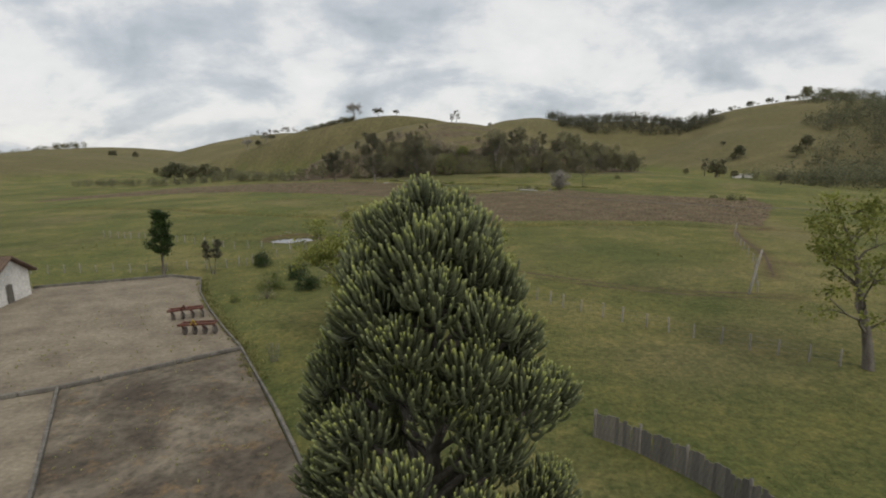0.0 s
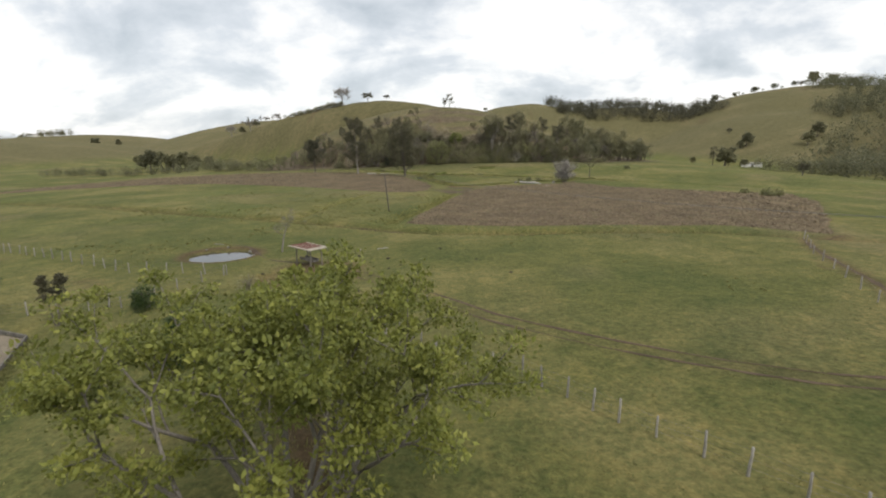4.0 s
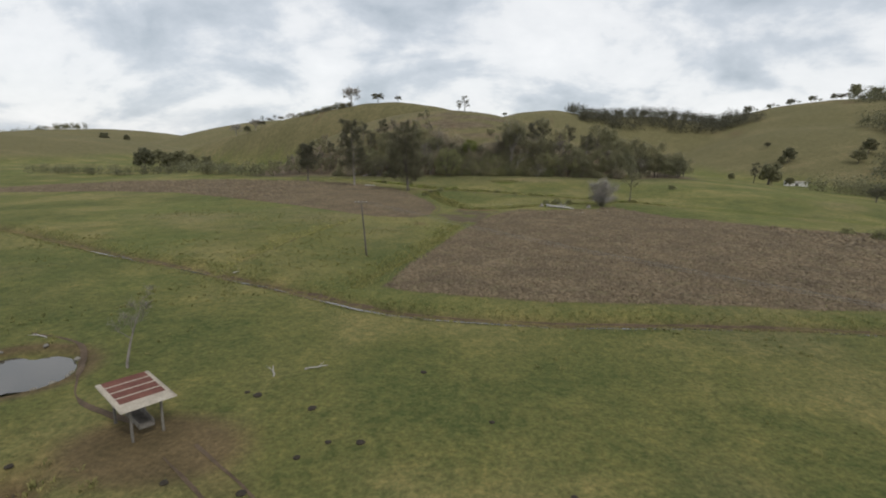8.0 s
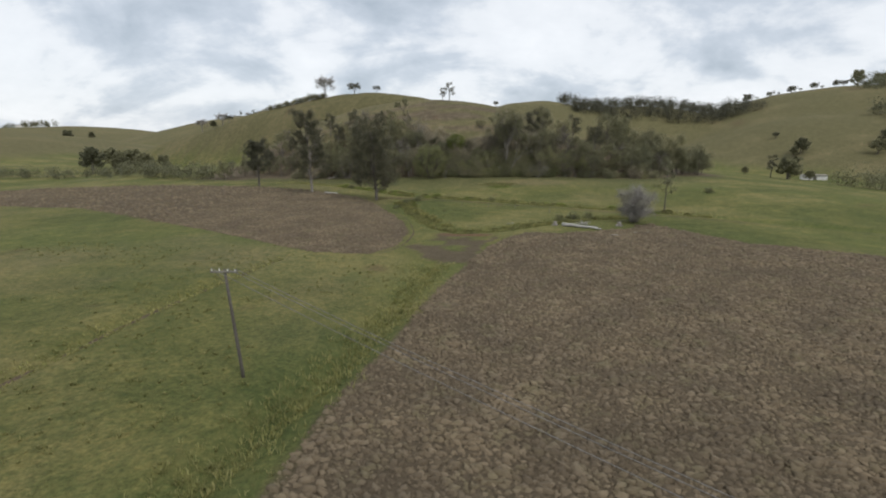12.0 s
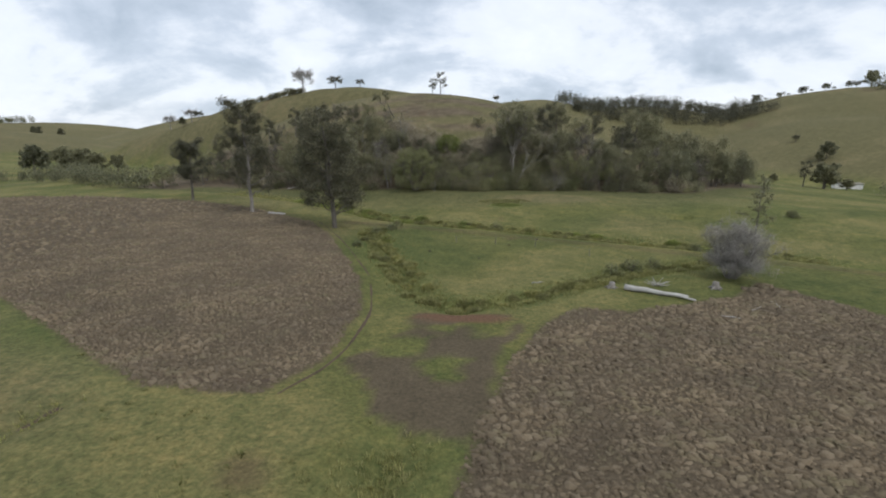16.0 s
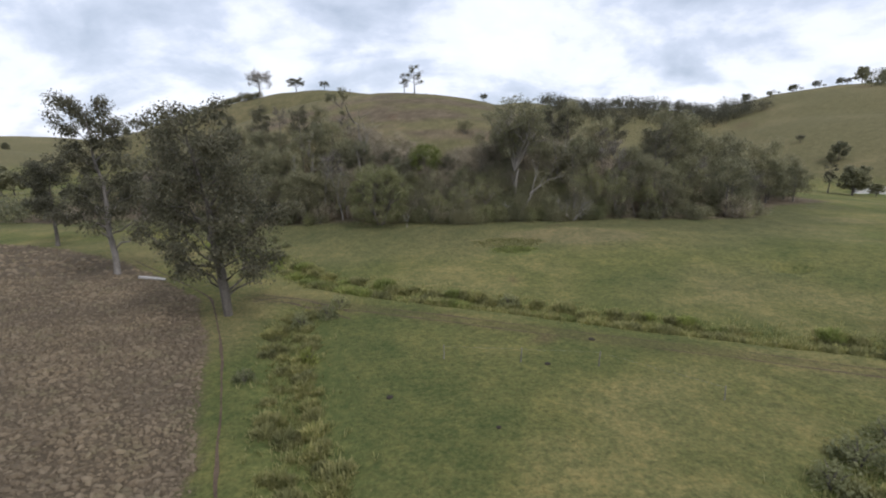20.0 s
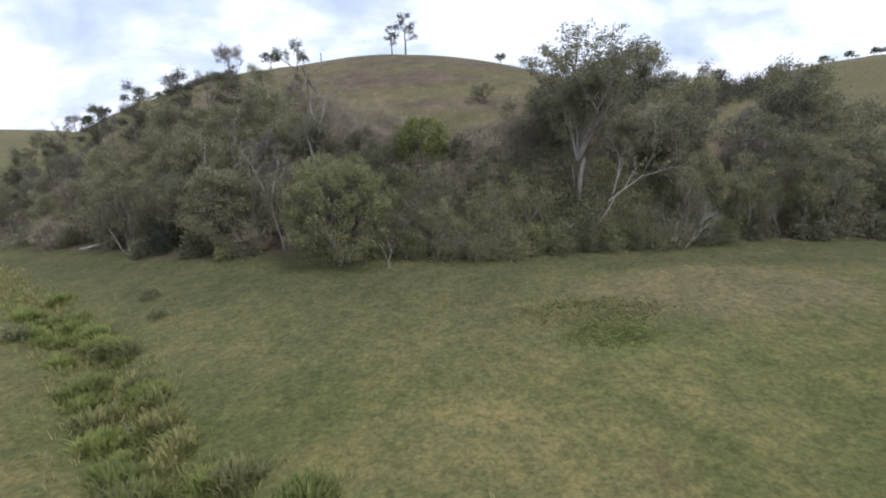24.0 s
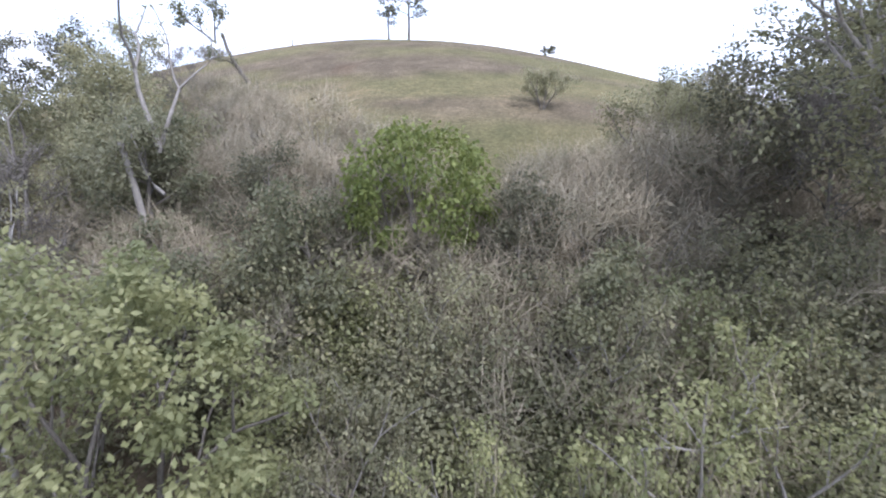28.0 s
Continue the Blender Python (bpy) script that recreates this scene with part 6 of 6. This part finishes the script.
for k in range(5):
    a = k * 1.26
    part("root", round_bar((0.25 * math.cos(a), 0.25 * math.sin(a), 0.25), (0.9 * math.cos(a), 0.9 * math.sin(a), -0.05), 0.13, 0.05, 6, 0.02, k), M_GREYBARK, stump)
plant(stump, 18.2, 223.4)
plant_copy(stump, 30.4, 224.6, 70, 1.1)
log = thing("fallen_log", "short pale log below the gum tree", "log", (-36, 272, gz(-36, 272)))
part("log_trunk", round_bar((-2.0, 0.3, 0.25), (1.8, -0.6, 0.22), 0.26, 0.15, 9, 0.06, 6, 5), M_LOG, log)
log = thing("fallen_log", "forked pale dead limb lying at the wood's edge", "log", (-46.5, 319.5, gz(-46.5, 319.5) + 0.1), 20)
part("log_trunk", round_bar((-2.6, 0.2, 0.2), (2.2, -0.3, 1.1), 0.16, 0.07, 8, 0.12, 3, 6), M_PALE_WOOD, log)
part("branch_stub", round_bar((0.2, 0, 0.7), (2.0, 0.5, 1.9), 0.09, 0.03, 7, 0.08, 7, 5), M_PALE_WOOD, log)
for x, y, a in ((-10.0, 124.0, 0.4), (-12.7, 123.2, 1.9), (-33.5, 127.8, 2.8), (31, 217.5, 0.5), (27, 214.8, 2.6), (34, 219, 1.2), (10.2, 224.8, 0.2), (-28, 150.5, 1.2)):
    stick = thing("dead_branch", "pale dead branch lying on the ground", "branch", (x, y, gz(x, y)), math.degrees(a), group="dead branches")
    part("branch_wood", round_bar((-0.8, 0, 0.06), (0.8, 0.1, 0.09), 0.06, 0.03, 6, 0.05, int(x)), M_LOG, stick)
    part("side_twig", round_bar((0.1, 0.05, 0.08), (0.6, 0.55, 0.2), 0.03, 0.012, 5, 0.03, int(y)), M_LOG, stick)

dung = tagged(part("dung_heap", lump(1, 0.27, 0.23, 0.08), M_DUNG), "small dark dung heap on the pasture", "dung heap", "dung heaps")
dung.matrix_basis = pose(-5.0, 115.4, gz(-5.0, 115.4) + 0.03)
for k, (x, y) in enumerate(((-6.7, 115.3), (-7.9, 113.9), (-13.3, 111.5), (-9.5, 111.2), (-8.6, 118.6), (-12.4, 119.8), (-13.2, 120.1), (-19.5, 109.8), (-21.5, 112.2), (-11, 108.5), (-4, 109), (-9.8, 105.5), (2.0, 118), (5.5, 112), (-2.5, 124), (9, 245), (-3, 240), (14, 250), (4, 236))):
    copy_thing(dung, pose(x, y, gz(x, y) + 0.03, 0, 0, 61 * k) @ Matrix.Scale(0.7 + 0.1 * (k % 6), 4))
stone = tagged(part("bank_stone", lump(5, 0.24, 0.2, 0.15, 0.4), M_STONE), "grey stone on the muddy pond bank", "stone", "stones on the pond bank")
stone.matrix_basis = pose(-26.6, 120.8, gz(-26.6, 120.8) + 0.05)
for k, (x, y) in enumerate(((-26.2, 121.6), (-26.9, 122.8), (-27.2, 120.0), (-33.8, 124.6), (-31.5, 126.0), (-27.9, 124.6))):
    copy_thing(stone, pose(x, y, gz(x, y) + 0.05, 0, 0, 70 * k) @ Matrix.Scale(0.7 + 0.2 * (k % 3), 4))
rock = tagged(part("crest_rock", lump(2, 0.7, 0.6, 0.5, 0.4), M_STONE), "grey rock on the grassy hill crest", "rock", "rocks on the crest")
rock.matrix_basis = pose(16, 379, gz(16, 379) + 0.1)
for k, (x, y) in enumerate(((18, 374), (28, 374), (30, 368), (17, 376.5), (29, 371), (-2, 384), (1, 384))):
    copy_thing(rock, pose(x, y, gz(x, y) + 0.1, 0, 0, 77 * k) @ Matrix.Scale(0.6 + 0.15 * (k % 4), 4))
top_post = tagged(part("marker_post", round_bar((0, 0, -0.4), (0, 0, 2.2), 0.12, 0.1, 7), M_POLE), "single dark post on the hill crest", "post")
top_post.matrix_basis = pose(-27.4, 386, gz(-27.4, 386))

barn = thing("white_barn", "long low white farm building at the foot of the hill", "building", (231, 473, gz(231, 473)), -15)
bm = bmesh.new()
bar(bm, (-7, 0, 1.5), (7, 0, 1.5), 5, 3.4)
part("wall", bm, M_WHITE, barn)
for y in (-1, 1):
    part("roof", beam((-7.4, y * 1.5, 3.6), (7.4, y * 1.5, 3.6), 3.2, 0.3), M_SHEET, barn)
part("gate_door", beam((-1.0, -2.53, 1.2), (1.0, -2.53, 1.2), 0.08, 2.3), M_BOARD, barn)
villa = thing("white_house", "white house among trees on the far ridge", "house", (-1290, 1620, gz(-1290, 1620)), 20)
bm = bmesh.new()
bar(bm, (-14, 0, 4), (14, 0, 4), 12, 9)
part("wall", bm, M_WHITE, villa)
part("roof", beam((-15, 0, 9.2), (15, 0, 9.2), 13, 1.2), M_TILE, villa)


# ---- clods, grass and reeds ----
def in_view(x, y):
    """Whether a spot lies on the open plain near the walk."""
    return (np.abs(x - 5) < 25 + 0.62 * np.clip(y - 30, 0, 90)) & (y > 48)


def clod_field(name, label, outline, pitch, size, seed, keep):
    r = np.random.RandomState(seed)
    o = np.array(outline)
    gx, gy = np.meshgrid(np.arange(o[:, 0].min(), o[:, 0].max(), pitch), np.arange(o[:, 1].min(), o[:, 1].max(), pitch * 0.9))
    x, y = gx.ravel() + r.uniform(-0.42, 0.42, gx.size) * pitch, gy.ravel() + r.uniform(-0.4, 0.4, gx.size) * pitch
    w = 0.6 * value_noise(x, y, 7, 11)
    ok = (area_inside(x, y, outline) + w > 0.15) & keep(x, y)
    x, y = x[ok], y[ok]
    n = len(x)
    z = ground_height(x, y)
    s = size * r.uniform(0.4, 1.45, n) * (0.85 + 0.3 * value_noise(x, y, 4, 77))
    t = np.arange(4) * math.pi / 2
    a = r.uniform(-0.5, 0.5, n)[:, None] + t + r.uniform(-0.4, 0.4, (n, 4))
    long = r.uniform(0.9, 1.6, n)[:, None]
    turn = (0.5 * value_noise(x, y, 26, 5) - 0.35 + r.uniform(-0.7, 0.7, n))[:, None]
    lean = s[:, None] * r.uniform(-0.35, 0.35, (n, 1))
    out = []
    for rad, lo, hi in ((1.0, -0.45, -0.05), (0.7, 0.08, 0.7)):
        q = rad * s[:, None] * r.uniform(0.7, 1.25, (n, 4))
        u, v = q * np.cos(a) * long, q * np.sin(a) * 0.8
        out.append(np.stack([x[:, None] + u * np.cos(turn) - v * np.sin(turn) + lean * (lo > 0), y[:, None] + u * np.sin(turn) + v * np.cos(turn), z[:, None] + s[:, None] * r.uniform(lo, hi, (n, 4))], 2))
    top = np.stack([x + lean[:, 0] * 1.3, y + s * r.uniform(-0.2, 0.2, n), z + s * r.uniform(0.3, 0.72, n)], 1)[:, None]
    verts = np.concatenate([out[0], out[1], top], 1).reshape(-1, 3)
    i = np.arange(n) * 9
    tri = []
    for k in range(4):
        m = (k + 1) % 4
        tri += [np.stack([i + k, i + m, i + 4 + m], 1), np.stack([i + k, i + 4 + m, i + 4 + k], 1), np.stack([i + 4 + k, i + 4 + m, i + 8], 1)]
    me = smooth(mesh_from(name, verts, np.concatenate(tri)))
    me.materials.append(M_CLOD)
    return tagged(new(name, me), label, "soil", kind="stuff")


def crumb_field(name, label, outline, pitch, size, seed, keep):
    r = np.random.RandomState(seed)
    o = np.array(outline)
    gx, gy = np.meshgrid(np.arange(o[:, 0].min(), o[:, 0].max(), pitch), np.arange(o[:, 1].min(), o[:, 1].max(), pitch))
    x, y = gx.ravel() + r.uniform(-0.5, 0.5, gx.size) * pitch, gy.ravel() + r.uniform(-0.5, 0.5, gx.size) * pitch
    ok = (area_inside(x, y, outline) + 0.6 * value_noise(x, y, 7, 11) > -0.1) & keep(x, y)
    x, y = x[ok], y[ok]
    n = len(x)
    s = size * r.uniform(0.5, 1.5, n)
    z = ground_height(x, y)
    a = r.uniform(0, 2 * math.pi, n)[:, None] + np.arange(3) * 2.094 + r.uniform(-0.4, 0.4, (n, 3))
    ring = np.stack([x[:, None] + s[:, None] * np.cos(a), y[:, None] + s[:, None] * np.sin(a), np.repeat((z - 0.3 * s)[:, None], 3, 1)], 2)
    top = np.stack([x + s * r.uniform(-0.3, 0.3, n), y + s * r.uniform(-0.3, 0.3, n), z + s * r.uniform(0.5, 1.2, n)], 1)[:, None]
    i = np.arange(n) * 4
    me = mesh_from(name, np.concatenate([ring, top], 1).reshape(-1, 3), np.concatenate([np.stack([i + k, i + (k + 1) % 3, i + 3], 1) for k in range(3)]))
    me.materials.append(M_CLOD)
    return tagged(new(name, me), label, "soil", kind="stuff")


crumb_field("ploughed_soil", "fine crumbs of earth between the eastern clods", FIELD_EAST, 0.4, 0.15, 5, lambda x, y: (x < 40) & (y < 200))
crumb_field("ploughed_soil", "fine crumbs of earth between the western clods", FIELD_WEST, 0.42, 0.15, 6, lambda x, y: (x > -40) & (y < 255))
near_e = lambda x, y: (x < 62) & (y < 222)
clod_field("ploughed_soil", "brown ploughed clods of the eastern field", FIELD_EAST, 0.43, 0.28, 1, near_e)
clod_field("ploughed_soil", "brown ploughed clods at the far side of the eastern field", FIELD_EAST, 1.0, 0.5, 2, lambda x, y: ~near_e(x, y))
clod_field("ploughed_soil", "brown ploughed clods of the western field", FIELD_WEST, 0.43, 0.28, 3, lambda x, y: (x > -58) & (y < 275))
clod_field("ploughed_soil", "brown ploughed clods at the far side of the western field", FIELD_WEST, 1.2, 0.5, 4, lambda x, y: ~((x > -58) & (y < 275)))


def blades(name, label, x, y, tall, per, wide, mat, seed, bend=0.5, foot=0.12):
    r = np.random.RandomState(seed)
    n = len(x)
    z = np.maximum(ground_height(x, y), np.where(np.maximum(area_inside(x, y, SLAB_YARD), area_inside(x, y, SLAB_PATIO)) > 0, -0.3, -9))
    k = n * per
    h = np.repeat(tall * r.uniform(0.6, 1.3, n), per) * r.uniform(0.6, 1.1, k)
    a = r.uniform(0, 2 * math.pi, k)
    d = np.stack([np.cos(a), np.sin(a)], 1)
    base = np.stack([np.repeat(x, per), np.repeat(y, per)], 1) + d * (foot * h * r.uniform(0, 1, k))[:, None]
    zz = np.repeat(z, per) - 0.03
    side = np.stack([-d[:, 1], d[:, 0]], 1) * (wide * r.uniform(0.6, 1.3, k))[:, None]
    out = d * (h * bend * r.uniform(0.3, 1.1, k))[:, None]
    p = [np.concatenate([base + side, zz[:, None]], 1), np.concatenate([base - side, zz[:, None]], 1)]
    p += [np.concatenate([base + out * 0.35 - side * 0.8, (zz + 0.62 * h)[:, None]], 1), np.concatenate([base + out * 0.35 + side * 0.8, (zz + 0.62 * h)[:, None]], 1)]
    p += [np.concatenate([base + out, (zz + h * (1 - 0.25 * bend))[:, None]], 1)]
    verts = np.stack(p, 1).reshape(-1, 3)
    i = np.arange(k) * 5
    me = mesh_from(name, verts, np.concatenate([np.stack([i, i + 1, i + 2], 1), np.stack([i, i + 2, i + 3], 1), np.stack([i + 3, i + 2, i + 4], 1)]))
    me.materials.append(mat)
    return tagged(new(name, me), label, "grass", kind="stuff")


def open_grass(x, y):
    off = np.maximum(np.maximum(area_inside(x, y, FIELD_EAST), area_inside(x, y, FIELD_WEST)), np.maximum(area_inside(x, y, SLAB_YARD), area_inside(x, y, SLAB_PATIO)))
    wet = np.minimum(line_distance(x, y, STREAM), line_distance(x, y, NEAR_DITCH))
    dry = np.hypot((x - POND[0]) / 4.7, (y - POND[1]) / 4.2) > 1.1
    return (off < -0.2) & (wet > 0.9) & dry & (np.hypot((x - 40.5) / 7.6, (y - 73) / 6) > 1) & (np.hypot((x + 16) / 4.5, (y - 114.5) / 3.2) > 1) & (area_inside(x, y, MUD) < 0)


r = np.random.RandomState(44)
x, y = r.uniform(-62, 72, 60000), r.uniform(48, 312, 60000)
patchy = value_noise(x, y, 5, 91, 3) + 0.5 * value_noise(x, y, 22, 92, 2)
ok = in_view(x, y) & open_grass(x, y) & (patchy + r.uniform(-0.5, 0.5, len(x)) > 0.05)
blades("pasture_grass", "short tufted pasture grass", x[ok], y[ok], 0.15, 3, 0.03, M_GRASS, 45, 1.2, 1.6)


def along(pts, count, spread_m, seed):
    r = np.random.RandomState(seed)
    p = np.array(pts, float)
    seg = np.hypot(*np.diff(p, axis=0).T)
    s = r.uniform(0, seg.sum(), count)
    k = np.searchsorted(np.cumsum(seg), s).clip(0, len(seg) - 1)
    f = ((s - np.concatenate([[0], np.cumsum(seg)])[k]) / seg[k])[:, None]
    q = p[k] * (1 - f) + p[k + 1] * f + r.normal(size=(count, 2)) * spread_m
    return q[:, 0], q[:, 1]


for k, (pts, count, wide, tall, label) in enumerate((
    (MAIN_DITCH[1:11], 5200, 1.35, 0.65, "tall rank grass filling the main ditch"),
    (V_WEST, 1500, 1.2, 0.48, "tall yellowish grass in the western ditch"),
    (V_EAST, 1700, 1.2, 0.48, "tall yellowish grass in the eastern ditch"),
    (STRIP_DITCH, 1300, 1.0, 0.45, "rough grass in the shallow ditch between the fields"),
    (CROSS_DITCH, 500, 0.7, 0.35, "rough grass in the shallow cross ditch"),
    (STREAM[1:14], 3200, 1.7, 0.26, "rough grass on the banks of the stream"),
    (NEAR_DITCH, 420, 1.5, 0.35, "weeds along the garden ditch"),
    ([(-22, 70), (-22, 84), (-30, 88), (-34, 74), (-26, 66), (-18, 58), (-12, 62), (-24, 58)], 380, 2.6, 0.12, "weeds in the cracks of the yard and patio"),
    ([(-15, 67.4), (-18.1, 72.7), (-21.0, 76.6), (-25.2, 82.2), (-29.2, 88.2), (-32.3, 94.2)], 600, 0.35, 0.35, "weeds along the kerb of the yard"),
)):
    x, y = along(pts, count, wide, 100 + k)
    ok = (line_distance(x, y, STREAM) > 0.85) if k == 5 else np.ones(len(x), bool)
    blades("ditch_grass", label, x[ok], y[ok], tall, 5, 0.028, M_REED, 120 + k, 0.7, 0.5)

r = np.random.RandomState(61)
x, y = r.uniform(-70, 30, 3600), r.uniform(100, 205, 3600)
ok = open_grass(x, y) & (value_noise(x, y, 9, 95) + 0.4 * value_noise(x, y, 40, 96) > np.where((x > -34) & (x < -5) & (y > 138), -0.15, 0.25))
blades("rush_tussock", "scattered brownish tussocks of rough grass in the pasture", x[ok], y[ok], 0.3, 12, 0.03, M_GRASS, 62, 0.9, 1.0)


# ---- weeds that fill the ditches ----
def weed_clump(name, label, seed, mat, wide, tall, count, group):
    """A dense clump of arching blades, tallest in the middle."""
    r = np.random.RandomState(seed)
    q, a = wide * np.sqrt(r.uniform(0, 1, count)), r.uniform(0, 2 * math.pi, count)
    foot = np.stack([q * np.cos(a), q * np.sin(a), np.full(count, -0.15)], 1)
    h = tall * (1.1 - 0.5 * (q / wide) ** 2) * r.uniform(0.55, 1.1, count)
    out = np.stack([np.cos(a + r.normal(size=count)), np.sin(a + r.normal(size=count)), np.zeros(count)], 1) * (h * r.uniform(0.15, 0.65, count))[:, None]
    side = np.stack([-out[:, 1], out[:, 0], np.zeros(count)], 1)
    side *= (r.uniform(0.03, 0.055, count) / (np.linalg.norm(side, axis=1) + 1e-6))[:, None]
    up = np.array([0, 0, 1.0])
    mid, top = foot + out * 0.35 + up * (0.65 * h)[:, None], foot + out + up * (h * 0.92)[:, None]
    verts = np.stack([foot + side * 0.7, foot - side * 0.7, mid - side, mid + side, top], 1).reshape(-1, 3)
    i = np.arange(count) * 5
    me = mesh_from(name, verts, np.concatenate([np.stack([i, i + 1, i + 2], 1), np.stack([i, i + 2, i + 3], 1), np.stack([i + 3, i + 2, i + 4], 1)]))
    me.materials.append(mat)
    return tagged(new(name, me), label, "weeds", group)


WEEDS = [
    weed_clump("ditch_weed", "tall bright green weeds growing in the ditch", 201, M_WEED, 0.95, 1.0, 300, "ditch weeds"),
    weed_clump("ditch_weed", "yellowish tufts of rank grass in the ditch", 202, M_REED, 0.9, 0.95, 280, "ditch weeds"),
    weed_clump("ditch_weed", "dull green rushes on the ditch bank", 203, M_RUSH, 1.0, 0.9, 300, "ditch weeds"),
]
for k, w in enumerate(WEEDS):
    plant(w, (-16.5, -9.6, 12)[k], (272.5, 267.2, 258.6)[k], 30 * k)
rng = random.Random(77)
for pts, count, aside, mix, size in ((MAIN_DITCH[2:6], 76, 2.2, (0, 0, 2, 0, 1), 1.2), (MAIN_DITCH[5:11], 118, 2.0, (1, 2, 1, 2, 0), 1.1), (V_WEST, 74, 1.9, (1, 2, 1, 1, 2), 0.85), (V_EAST, 74, 1.8, (1, 2, 1, 2, 1), 0.85)):
    x, y = along(pts, count, 0.0, 300 + count + len(pts))
    for k in range(count):
        away = rng.choice((-1, 1)) * rng.uniform(0.3, 1.0) * aside
        plant_copy(WEEDS[mix[k % 5]], x[k] + (away if pts is V_WEST else 0.4 * away), y[k] + (0.3 * away if pts is V_WEST else away), rng.uniform(0, 360), size * rng.uniform(0.65, 1.2))
# a wet green hollow and the dry tussocks behind it
r = np.random.RandomState(91)
a, q = r.uniform(0, 2 * math.pi, 900), np.sqrt(r.uniform(0, 1, 900)) * r.uniform(0.75, 1.1, 900)
blades("hollow_grass", "bright green grass in a wet hollow of the meadow", 12.2 + 3.6 * q * np.cos(a), 282.0 + 1.7 * q * np.sin(a), 0.16, 6, 0.03, M_WEED, 92, 0.7, 0.25)
blades("dry_tussock", "rough yellowish tussocks round the wet hollow", 12.0 + 6.0 * q * np.cos(a), 285.6 + 2.6 * q * np.sin(a), 0.22, 5, 0.028, M_REED, 93, 0.8, 0.3)
